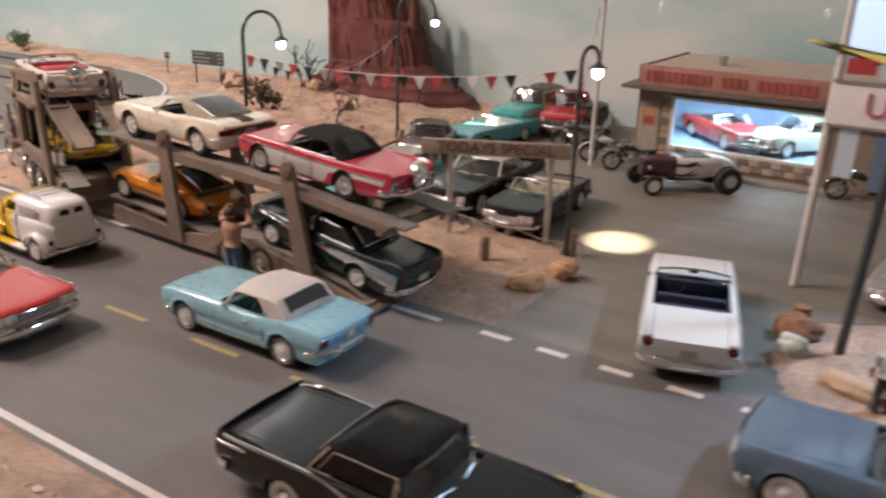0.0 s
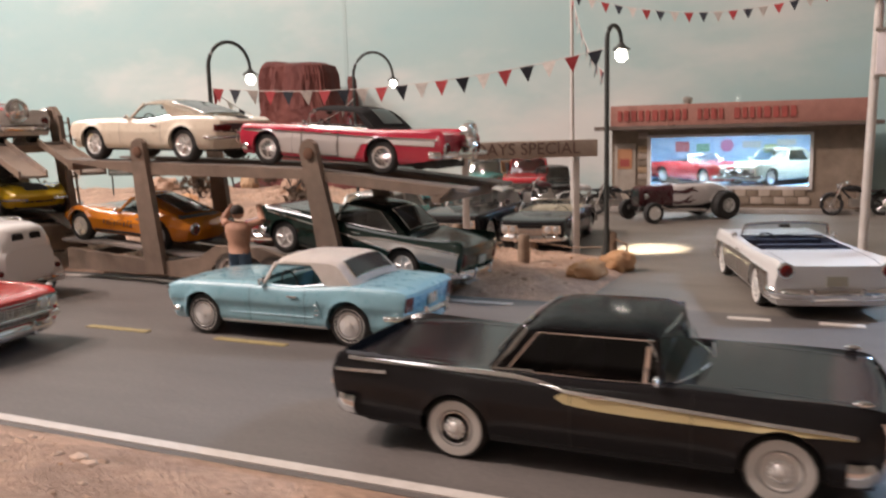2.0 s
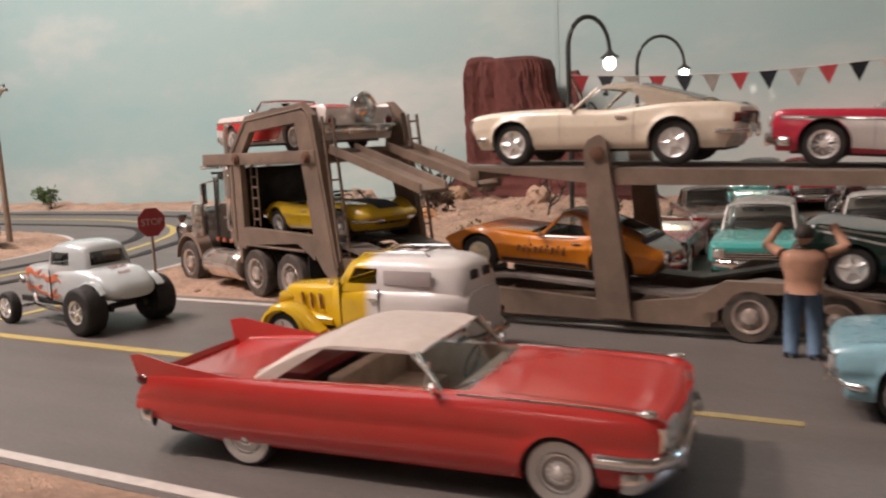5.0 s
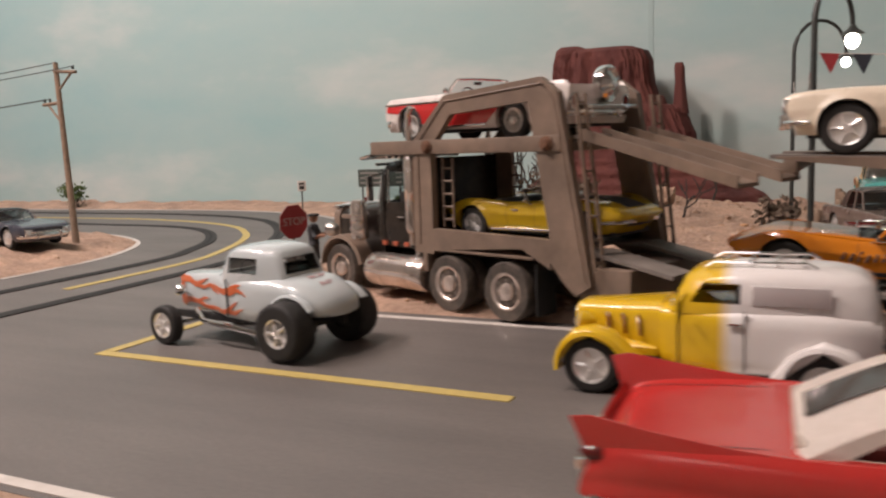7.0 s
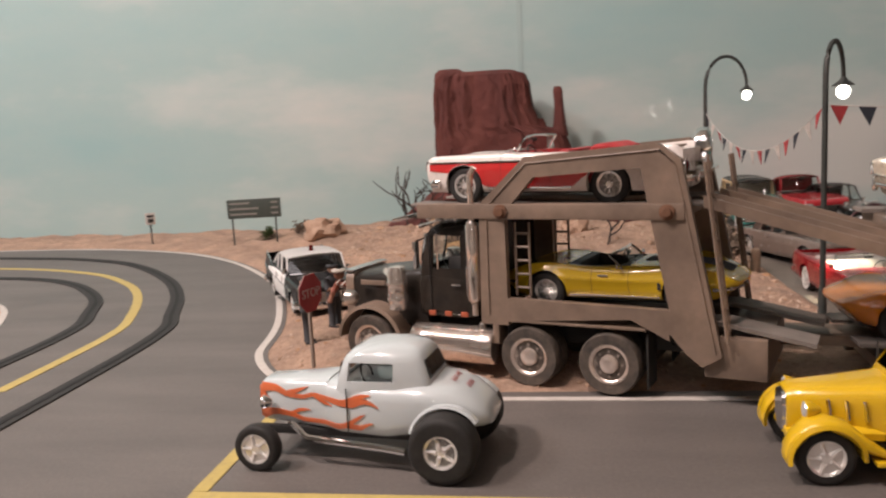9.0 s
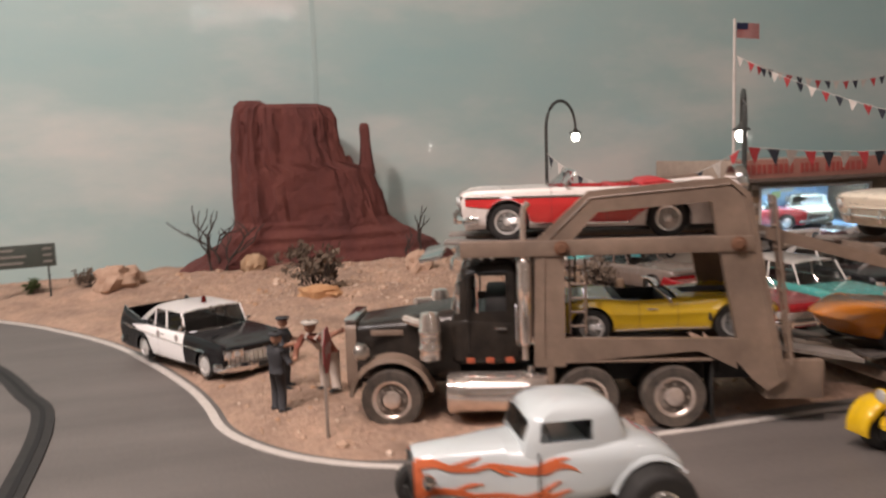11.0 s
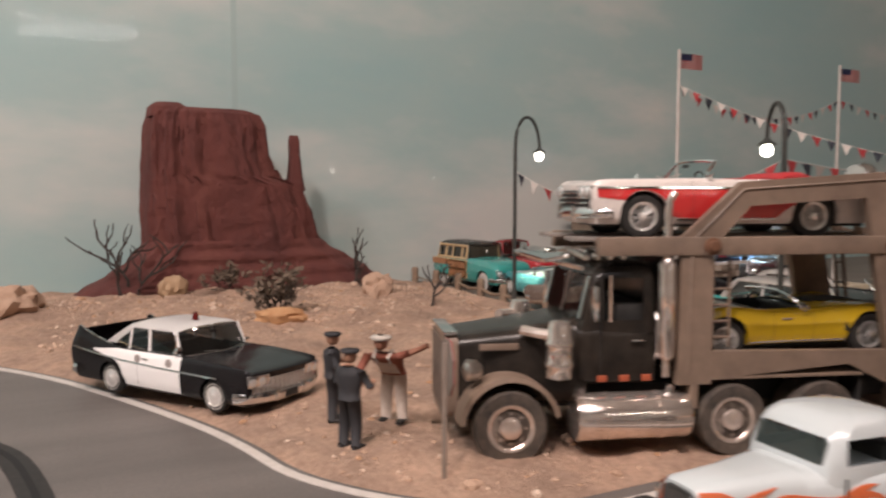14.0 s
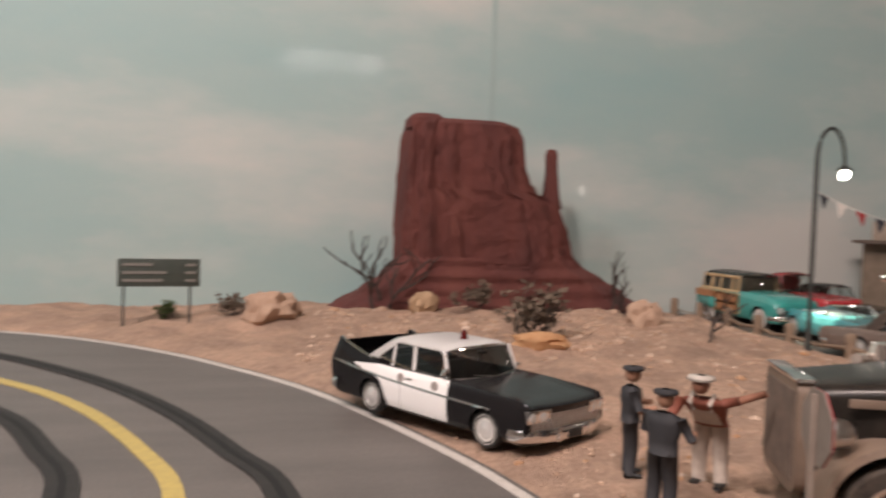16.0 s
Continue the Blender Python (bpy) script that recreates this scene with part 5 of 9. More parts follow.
car("convertible_model", ground_pose(-0.722, 1.296, -98), 0.0415, "teal open convertible model with a pale interior", (0.06, 0.3, 0.33), wb=2.92, fo=0.85, ro=1.25, W=1.9, fin=0.95, top="none", inside=(0.4, 0.5, 0.5), a1=0.2, zr=1.28, **LOTCAR)
car("sedan_model", ground_pose(-0.6, 1.47, -75), 0.041, "black forties sedan model", (0.012, 0.013, 0.012), wb=2.9, fo=0.8, ro=1.1, W=1.85, r=0.37, zr=1.55, bpillar=True, **LOTCAR)


# ---- general shapes ----
def cabin(levels, columns, holes, k=1.0, bulge=0.0, thick=0.03):
    """A hollow cab of stacked rings (z, x front, x rear, half width front, half width rear, corner radius), with the cells in holes left open.
    Cells run from the middle of the front (0) past the side columns to the middle of the rear (-1); columns are the x of the window posts."""
    nc = 7 + len(columns)
    bm = bmesh.new()
    rows = []
    for z, xf, xr, wf, wr, rd in levels:
        lo, hi = xr + rd * 1.05, xf - rd * 1.05
        side_pts = []
        for x in columns:
            x = min(hi, max(lo, x))
            q = (xf - x) / (xf - xr)
            side_pts.append((x, wf + (wr - wf) * q + bulge * math.sin(math.pi * q)))
        half = [(xf, 0.0), (xf, wf - rd), (xf - rd * 0.3, wf - rd * 0.3), (xf - rd, wf)] + side_pts + [(xr + rd, wr), (xr + rd * 0.3, wr - rd * 0.3), (xr, wr - rd), (xr, 0.0)]
        ring = [bm.verts.new((x * k, y * k, z * k)) for x, y in half] + [bm.verts.new((x * k, -y * k, z * k)) for x, y in half[-2:0:-1]]
        rows.append(ring)
    n = len(rows[0])
    for i, (a, b) in enumerate(zip(rows, rows[1:])):
        for j in range(n):
            cell = j if j < nc else n - 1 - j
            if (i, cell) in holes or (i, cell - nc) in holes:
                continue
            bm.faces.new((a[j], a[(j + 1) % n], b[(j + 1) % n], b[j]))
    bm.faces.new(rows[-1])
    bmesh.ops.recalc_face_normals(bm, faces=bm.faces)
    bmesh.ops.solidify(bm, geom=bm.faces[:], thickness=thick * k)
    return bm


def loft(sections, n=20, scale=1.0, cap=True):
    """Skin superellipse sections (x, half width, z low, z high, squareness) along x."""
    rings = []
    for x, w, z0, z1, p in sections:
        ring = []
        for i in range(n):
            a = 2 * math.pi * i / n + math.pi / n
            c, s = math.cos(a), math.sin(a)
            ring.append((x * scale, w * scale * math.copysign(abs(c) ** (2 / p), c), scale * ((z0 + z1) / 2 + (z1 - z0) / 2 * math.copysign(abs(s) ** (2 / p), s))))
        rings.append(ring)
    return quads(bmesh.new(), rings, close=True, cap=cap)


def merge(*bms):
    """Several bmeshes as one."""
    out = bmesh.new()
    for b in bms:
        me = bpy.data.meshes.new("tmp")
        b.to_mesh(me)
        b.free()
        out.from_mesh(me)
        bpy.data.meshes.remove(me)
    return out


def arch_band(cx, cz, r, width, y0, y1, a0=0.0, a1=math.pi, n=14, thick=0.004):
    """A mudguard: a band bent round a wheel."""
    rings = []
    for i in range(n):
        a = a0 + (a1 - a0) * i / (n - 1)
        c, s = math.cos(a), math.sin(a)
        rings.append([(cx + r * c, y0, cz + r * s), (cx + r * c, y1, cz + r * s), (cx + (r + thick) * c, y1 - 0.001, cz + (r + thick) * s), (cx + (r + thick) * c, y0 + 0.001, cz + (r + thick) * s)])
    return quads(bmesh.new(), rings, close=True, cap=True)


TAUPE = matte("dusty_grey_enamel", (0.255, 0.188, 0.145), (0.18, 0.132, 0.1), 60, 0.5, big=14)
POLISHED = matte("road_worn_chrome", (0.92, 0.84, 0.78), (0.7, 0.6, 0.53), 50, 0.13, 0.1, 0.0004, 0.86)
TRUCK_BLACK = matte("dusty_black_enamel", (0.013, 0.012, 0.011), (0.042, 0.034, 0.028), 45, 0.27, big=20)
TRUCK_BLACK.node_tree.nodes["Principled BSDF"].inputs["Specular IOR Level"].default_value = 0.32
RUST = matte("rust", (0.16, 0.075, 0.04), (0.1, 0.05, 0.03), 90, 0.85)
DUSTY_CHROME = matte("dusty_chrome", (0.9, 0.8, 0.73), (0.62, 0.5, 0.42), 60, 0.22, 0.1, 0.0004, 0.72)
TRACK_GREY = matte("deck_grey", (0.24, 0.21, 0.19), (0.17, 0.15, 0.135), 70, 0.65, big=15)


def big_wheel(name, parent, r, w, m):
    tyre = part(name, lathe([(r * 0.5, -w / 2), (r * 0.62, -w / 2), (r * 0.95, -w / 2), (r, -w * 0.36), (r, w * 0.36), (r * 0.95, w / 2), (r * 0.66, w / 2), (r * 0.62, w * 0.4)], 26), DUSTY_RUBBER, parent, m=m)
    part("rim", lathe([(r * 0.66, w * 0.4), (r * 0.64, w * 0.53), (r * 0.57, w * 0.5), (r * 0.5, w * 0.32), (r * 0.32, w * 0.36), (r * 0.28, w * 0.52), (r * 0.2, w * 0.58), (r * 0.08, w * 0.6)], 22), DUSTY_CHROME, tyre)
    bm = bmesh.new()
    for i in range(8):
        a = 2 * math.pi * i / 8
        box(bm, r * 0.41 * math.cos(a) - r * 0.035, r * 0.41 * math.cos(a) + r * 0.035, w * 0.3, w * 0.42, r * 0.41 * math.sin(a) - r * 0.035, r * 0.41 * math.sin(a) + r * 0.035)
    part("lug_nuts", bm, DUSTY_CHROME, tyre, smooth=False)
    return tyre


# ---- tractor truck with its head rack ----
tz = 0.0015
truck = thing("tractor_truck_model", ground_pose(-1.189, 0.717, 159.6, tz), "dusty black long-nosed transporter tractor model with a taupe rack", "model truck")


def tp(name, bm, mat, parent=None, label="", smooth=True, m=None):
    return part(name, bm, mat, parent or truck, label, smooth, m)


tp("bonnet", loft([(0.03, 0.027, 0.03, 0.0725, 6), (0.026, 0.0275, 0.03, 0.0745, 6), (-0.01, 0.034, 0.03, 0.0785, 6), (-0.049, 0.038, 0.03, 0.0845, 6)], 24), TRUCK_BLACK)
tp("radiator_shell", merge(loft([(0.028, 0.028, 0.022, 0.0755, 7), (0.036, 0.028, 0.022, 0.0755, 7)], 24)), TAUPE)
tp("radiator_cap", boxed(0.028, 0.037, -0.027, 0.027, 0.0745, 0.0768, bevel=0.001), CHROME)
tp("radiator_core", boxed(0.036, 0.0368, -0.024, 0.024, 0.028, 0.07), matte("dusty_grille", (0.2, 0.15, 0.12), (0.1, 0.075, 0.06), 120, 0.7), smooth=False)
tp("cab_lower", loft([(-0.044, 0.039, 0.044, 0.08, 8), (-0.047, 0.041, 0.044, 0.081, 8), (-0.055, 0.043, 0.044, 0.081, 8), (-0.085, 0.043, 0.044, 0.081, 8), (-0.092, 0.041, 0.044, 0.08, 8)], 28), TRUCK_BLACK)
tp("cab", cabin([(0.076, -0.044, -0.092, 0.0405, 0.0425, 0.004), (0.084, -0.0455, -0.092, 0.041, 0.043, 0.004), (0.1095, -0.0515, -0.092, 0.0405, 0.042, 0.004), (0.114, -0.054, -0.0915, 0.0395, 0.041, 0.005), (0.118, -0.059, -0.089, 0.035, 0.037, 0.006), (0.1195, -0.066, -0.083, 0.02, 0.02, 0.005)], (-0.0585, -0.083), {(1, 0), (1, 4)}, 1.0, 0.001, 0.0014), TRUCK_BLACK)
tp("bench", boxed(-0.089, -0.068, -0.036, 0.036, 0.07, 0.093, bevel=0.003), BLACK)
tp("steering_wheel", tube([(-0.06 + 0.002 * math.sin(t), 0.019 + 0.009 * math.cos(t), 0.088 + 0.007 * math.sin(t)) for t in np.linspace(0, 2 * math.pi, 15)], 0.0006, 6), BLACK)
tp("roof_visor", boxed(-0.059, -0.043, -0.04, 0.04, 0.113, 0.116, bevel=0.001, m=Matrix.Rotation(0.18, 4, "Y")), CHROME)
tp("windscreen", prism([(-0.0452, -0.036, 0.085), (-0.0452, 0.036, 0.085), (-0.0508, 0.036, 0.109), (-0.0508, -0.036, 0.109)], (0.001, 0, 0.0004)), GLASS, smooth=False)
for s in (-1, 1):
    tp("window_post", tube([(-0.0625, s * 0.0425, 0.083), (-0.0625, s * 0.0418, 0.111)], 0.0008, 6), CHROME)
    tp("door_seam", boxed(-0.0565, -0.056, s * 0.043 - 0.0006, s * 0.043 + 0.0008, 0.05, 0.112), SEAM, smooth=False)
    tp("door_handle", boxed(-0.083, -0.075, s * 0.044 - 0.001, s * 0.044 + 0.001, 0.071, 0.0725, bevel=0.0004), CHROME)
    tp("mirror", boxed(-0.051, -0.048, s * 0.052 - 0.003, s * 0.052 + 0.003, 0.085, 0.106, bevel=0.001), CHROME)
    tp("mirror_bracket", tube([(-0.054, s * 0.0405, 0.108), (-0.0495, s * 0.052, 0.106)], 0.0008, 6), CHROME)
    tp("air_cleaner", lathe([(0.004, 0.05), (0.0078, 0.052), (0.0078, 0.058), (0.0086, 0.059), (0.0086, 0.061), (0.0078, 0.062), (0.0078, 0.07), (0.0086, 0.071), (0.0086, 0.073), (0.0078, 0.074), (0.0074, 0.081), (0.006, 0.085), (0.002, 0.086)], 20, "z"), POLISHED, m=Matrix.Translation((-0.029, s * 0.049, 0)))
    tp("air_pipe", tube([(-0.01, s * 0.034, 0.078), (-0.02, s * 0.044, 0.077), (-0.028, s * 0.049, 0.077)], 0.0032, 8), DUSTY_CHROME)
    tp("exhaust_stack", tube([(-0.096, s * 0.047, 0.05), (-0.096, s * 0.047, 0.062)], 0.0025, 10), DUSTY_CHROME)
    tp("silencer", lathe([(0.003, 0.06), (0.0052, 0.063), (0.0052, 0.118), (0.003, 0.122)], 14, "z"), POLISHED, m=Matrix.Translation((-0.096, s * 0.047, 0)))
    tp("exhaust_tip", tube([(-0.096, s * 0.047, 0.12), (-0.096, s * 0.047, 0.15), (-0.0965, s * 0.047, 0.156), (-0.1, s * 0.047, 0.161)], 0.0024, 10), POLISHED)
    tp("fuel_tank", lathe([(0.002, -0.036), (0.0135, -0.0355), (0.0145, -0.034), (0.0145, -0.018), (0.015, -0.018), (0.015, -0.015), (0.0145, -0.015), (0.0145, 0.014), (0.015, 0.014), (0.015, 0.017), (0.0145, 0.017), (0.0145, 0.034), (0.0135, 0.0355), (0.002, 0.036)], 22, "x"), POLISHED, m=Matrix.Translation((-0.0755, s * 0.042, 0.0255)))
    tp("fuel_cap", lathe([(0.003, 0), (0.003, 0.005), (0.002, 0.006)], 10, "z"), CHROME, m=Matrix.Translation((-0.1, s * 0.044, 0.0385)))
    tp("step_light", boxed(-0.06, -0.054, s * 0.044 - 0.001, s * 0.044 + 0.001, 0.047, 0.051, bevel=0.0008), plain("amber_lens", (0.4, 0.1, 0.05), 0.3))
    tp("step_light", boxed(-0.074, -0.068, s * 0.044 - 0.001, s * 0.044 + 0.001, 0.047, 0.051, bevel=0.0008), plain("amber_lens", (0.4, 0.1, 0.05), 0.3))
    tp("step_light", boxed(-0.088, -0.082, s * 0.044 - 0.001, s * 0.044 + 0.001, 0.047, 0.051, bevel=0.0008), plain("amber_lens", (0.4, 0.1, 0.05), 0.3))
    tp("front_mudguard", arch_band(0.0, 0.022, 0.028, 0, s * 0.029, s * 0.051, 0.1, math.pi * 0.93, 18, 0.003), TAUPE)
    tp("headlight", lathe([(0.003, -0.006), (0.006, -0.003), (0.0066, 0.003), (0.0056, 0.004), (0.002, 0.0055)], 14, "x"), DULL_CHROME, m=Matrix.Translation((0.022, s * 0.041, 0.056)))
    tp("bonnet_vent", boxed(-0.008, 0.016, s * 0.0335 - 0.0006, s * 0.0335 + 0.0012, 0.066, 0.07, bevel=0.0006), TAUPE)
    tp("mudflap", boxed(-0.226, -0.2245, s * 0.036 - 0.011, s * 0.036 + 0.011, 0.006, 0.045, bevel=0.0005), BLACK)
for s in (-1, 1):
    tp("windscreen_frame", tube([(-0.0448, s * 0.0375, 0.085), (-0.0508, s * 0.0375, 0.1105)], 0.0014, 8), CHROME)
    tp("grab_handle", tube([(-0.09, s * 0.0445, 0.06), (-0.09, s * 0.047, 0.064), (-0.09, s * 0.047, 0.085), (-0.09, s * 0.0445, 0.089)], 0.0007, 6), CHROME)
tp("windscreen_frame", tube([(-0.0446, 0.0, 0.085), (-0.0506, 0.0, 0.1105)], 0.001, 6), CHROME)
tp("roof_visor_rim", tube([(-0.045, -0.04, 0.1155), (-0.043, 0.0, 0.1155), (-0.045, 0.04, 0.1155)], 0.0015, 8), CHROME)
tp("chassis_rail", box(boxed(-0.262, 0.03, -0.018, -0.012, 0.026, 0.04, bevel=0.001), -0.262, 0.03, 0.012, 0.018, 0.026, 0.04, bevel=0.001), BLACK)
tp("axle", tube([(-0.139, -0.045, 0.022), (-0.139, 0.045, 0.022)], 0.003), BLACK)
tp("axle", tube([(-0.199, -0.045, 0.022), (-0.199, 0.045, 0.022)], 0.003), BLACK)
for x, inner in ((0.0, False), (-0.139, True), (-0.199, True)):
    for s in (-1, 1):
        turn = Matrix.Identity(4) if s > 0 else Matrix.Rotation(math.pi, 4, "Z")
        big_wheel("wheel", truck, 0.0222, 0.012, Matrix.Translation((x, s * 0.0445, 0.0222)) @ turn)
        if inner:
            tp("inner_tyre", lathe([(0.012, -0.006), (0.021, -0.006), (0.0222, -0.004), (0.0222, 0.004), (0.021, 0.006), (0.012, 0.006)], 22), DUSTY_RUBBER, m=Matrix.Translation((x, s * 0.031, 0.0222)))
tp("rear_mudguard", box(box(boxed(-0.225, -0.11, -0.05, 0.05, 0.0475, 0.0495, bevel=0.0005), -0.116, -0.111, 0.034, 0.05, 0.03, 0.048, bevel=0.001), -0.116, -0.111, -0.05, -0.034, 0.03, 0.048, bevel=0.001), TAUPE)
for s in (-1, 1):
    y = s * 0.047
    beams = [[(-0.102, 0.045), (-0.104, 0.134), (-0.124, 0.128), (-0.124, 0.045)], [(-0.104, 0.134), (-0.141, 0.1675), (-0.147, 0.153), (-0.124, 0.128)],
             [(-0.141, 0.1675), (-0.2345, 0.174), (-0.2496, 0.163), (-0.2233, 0.158), (-0.147, 0.153)], [(-0.2496, 0.163), (-0.2745, 0.034), (-0.262, 0.026), (-0.252, 0.034), (-0.241, 0.047), (-0.241, 0.063), (-0.2233, 0.158)],
             [(-0.124, 0.048), (-0.124, 0.065), (-0.241, 0.063), (-0.241, 0.042), (-0.215, 0.055)]]
    tp("rack_side", merge(*[prism([(x, y - 0.003, z) for x, z in b], (0, 0.006, 0)) for b in beams]), TAUPE, label="taupe slanted side frame", smooth=False)
    rim_line = [(-0.109, 0.052), (-0.11, 0.132), (-0.142, 0.163), (-0.236, 0.1695), (-0.246, 0.16), (-0.2705, 0.036)]
    tp("rack_flange", tube([(x, y + s * 0.0032, z) for x, z in rim_line], 0.0008, 5), TAUPE)
    tp("rack_rail", boxed(-0.252, -0.052, y - 0.0045, y + 0.0045, 0.1235, 0.1345, bevel=0.001), TAUPE)
    for x, z in ((-0.122, 0.129), (-0.241, 0.129)):
        tp("pivot_bolt", lathe([(0.0052, 0), (0.0052, 0.002), (0.0035, 0.0025), (0.003, 0.004), (0.001, 0.0042)], 16), RUST, m=Matrix.Translation((x, y + s * 0.004, z)) @ (Matrix.Identity(4) if s > 0 else Matrix.Rotation(math.pi, 4, "Z")))
    lad = [tube([(-0.128, y - s * 0.006, 0.066), (-0.128, y - s * 0.006, 0.12)], 0.001, 6), tube([(-0.139, y - s * 0.006, 0.066), (-0.139, y - s * 0.006, 0.12)], 0.001, 6)]
    lad += [tube([(-0.128, y - s * 0.006, z), (-0.139, y - s * 0.006, z)], 0.001, 6) for z in (0.072, 0.082, 0.092, 0.102, 0.112)]
    tp("ladder", merge(*lad), TAUPE)
    tp("runway", boxed(-0.27, -0.04, s * 0.029 - 0.011, s * 0.029 + 0.011, 0.1315, 0.1338, bevel=0.0006), TRACK_GREY)
    tp("lower_runway", boxed(-0.275, -0.105, s * 0.029 - 0.012, s * 0.029 + 0.012, 0.0525, 0.0552, bevel=0.0006), TRACK_GREY)
    for xa, za, xb, zb, dy in ((-0.262, 0.131, -0.372, 0.1, 0.0),):
        lanes = [prism([(xa, s * 0.029 + y0 + dy, za), (xa, s * 0.029 + y1 + dy, za), (xb, s * 0.029 + y1 + dy, zb), (xb, s * 0.029 + y0 + dy, zb)], (0, 0, hh)) for y0, y1, hh in ((-0.0115, 0.0115, 0.0024), (-0.0135, -0.0117, 0.0075), (0.0117, 0.0135, 0.0075))]
        tp("ramp", merge(*lanes), TAUPE, smooth=False)
    tp("lower_ramp", prism([(-0.27, s * 0.029 - 0.012, 0.053), (-0.27, s * 0.029 + 0.012, 0.053), (-0.33, s * 0.029 + 0.012, 0.042), (-0.33, s * 0.029 - 0.012, 0.042)], (0, 0, 0.0028)), TRACK_GREY, smooth=False)
    rungs = [(-0.258 - 0.216 * (0.16 - z) * 0.6 - 0.006, z) for z in (0.155, 0.14, 0.125, 0.11, 0.095, 0.08, 0.065, 0.05)]
    tp("rear_ladder", merge(*([tube([(x, s * 0.05, z), (x, s * 0.04, z)], 0.0009, 6) for x, z in rungs] + [tube([(rungs[0][0], yy, rungs[0][1] + 0.006), (rungs[-1][0], yy, rungs[-1][1] - 0.006)], 0.0014, 6) for yy in (s * 0.05, s * 0.04)])), TAUPE)
for x in (-0.105, -0.245):
    tp("cross_beam", boxed(x - 0.004, x + 0.004, -0.046, 0.046, 0.123, 0.131, bevel=0.001), TAUPE)
tp("top_cross_beam", boxed(-0.236, -0.228, -0.046, 0.046, 0.163, 0.17, bevel=0.001), TAUPE)
tp("head_board", boxed(-0.108, -0.104, -0.044, 0.044, 0.05, 0.12, bevel=0.0008), TRUCK_BLACK)
tp("rear_step", boxed(-0.302, -0.262, -0.045, 0.045, 0.018, 0.046, bevel=0.002), TAUPE)
tp("fifth_wheel", boxed(-0.3, -0.235, -0.02, 0.02, 0.03, 0.04, bevel=0.002), BLACK)
tp("roof_clutter", merge(*[tube([(-0.05 - 0.008 * i, -0.03, 0.121), (-0.048 - 0.008 * i, 0.0, 0.125), (-0.05 - 0.008 * i, 0.032, 0.121)], 0.0016, 6) for i in range(4)]), DULL_CHROME, label="pipes and horns on the cab roof")
for s in (-0.02, 0.0, 0.02):
    tp("roof_lamp", lathe([(0.002, -0.003), (0.0032, 0), (0.0026, 0.003), (0.0008, 0.004)], 10, "x"), LAMP_CLEAR, m=Matrix.Translation((-0.056, s, 0.1215)))

# ---- car-carrier trailer ----
trailer = thing("car_trailer_model", Matrix.Translation((-0.5, 0.568, 0)) @ Matrix.Rotation(radians(-3), 4, "Z") @ Matrix.Translation((0.5, -0.568, 0)), "two-deck taupe car-carrier trailer model loaded with cars", "model trailer")
NEAR, FAR = 0.568, 0.668


def trp(name, bm, mat, parent=None, label="", smooth=True, m=None):
    return part(name, bm, mat, parent or trailer, label, smooth, m)


for y, s in ((NEAR, 1), (FAR, -1)):
    t = 0.0065 * s
    ya = y - 0.003 * s
    for pts in ([(-0.743, 0.128), (-0.74, 0.134), (-0.733, 0.1375), (-0.727, 0.133), (-0.7115, 0.011), (-0.7355, 0.011)], [(-0.549, 0.124), (-0.546, 0.131), (-0.54, 0.133), (-0.534, 0.129), (-0.509, 0.022), (-0.532, 0.022)]):
        trp("side_post", prism([(x, ya, z) for x, z in pts], (0, t, 0)), TAUPE, label="tapered side post", smooth=False)
        trp("pivot_bolt", lathe([(0.005, 0), (0.005, 0.0015), (0.003, 0.002)], 14), RUST, m=Matrix.Translation((pts[0][0] + 0.01, ya, pts[0][1] - 0.003)) @ Matrix.Rotation(math.pi if s > 0 else 0, 4, "Z"))
    trp("upper_rail", prism([(-0.838, y, 0.118), (-0.838, y, 0.1165), (-0.73, y, 0.1035), (-0.549, y, 0.1), (-0.42, y, 0.0865), (-0.412, y, 0.0935), (-0.549, y, 0.1085), (-0.73, y, 0.115)], (0, 0.006 * s, 0)), TAUPE, smooth=False)
    trp("lower_rail", prism([(-0.845, y, 0.03), (-0.845, y, 0.009), (-0.66, y, 0.009), (-0.655, y, 0.02), (-0.64, y, 0.032), (-0.61, y, 0.033), (-0.585, y, 0.02), (-0.575, y, 0.012), (-0.5, y, 0.008), (-0.432, y, 0.001), (-0.432, y, 0.005), (-0.5, y, 0.02), (-0.57, y, 0.032), (-0.6, y, 0.04), (-0.65, y, 0.04), (-0.67, y, 0.028), (-0.72, y, 0.022), (-0.78, y, 0.026)], (0, 0.006 * s, 0)), TAUPE, smooth=False)
    yr = y + 0.017 * s
    for name, line_ in (("upper_runway", [(-0.842, 0.119), (-0.73, 0.1155), (-0.55, 0.109), (-0.4, 0.0925)]), ("lower_runway", [(-0.86, 0.0385), (-0.8, 0.037), (-0.68, 0.0285), (-0.63, 0.0385), (-0.56, 0.034), (-0.47, 0.0195), (-0.432, 0.0045)])):
        rings = [[(x, yr - 0.011, z), (x, yr + 0.011, z), (x, yr + 0.011, z - 0.0025), (x, yr - 0.011, z - 0.0025)] for x, z in line_]
        trp(name, quads(bmesh.new(), rings, close=True, cap=True), TRACK_GREY, smooth=False)
    for x in (-0.635, -0.585):
        turn = Matrix.Rotation(math.pi, 4, "Z") if s > 0 else Matrix.Identity(4)
        big_wheel("wheel", trailer, 0.0175, 0.012, Matrix.Translation((x, y + 0.006 * s, 0.0175)) @ turn)
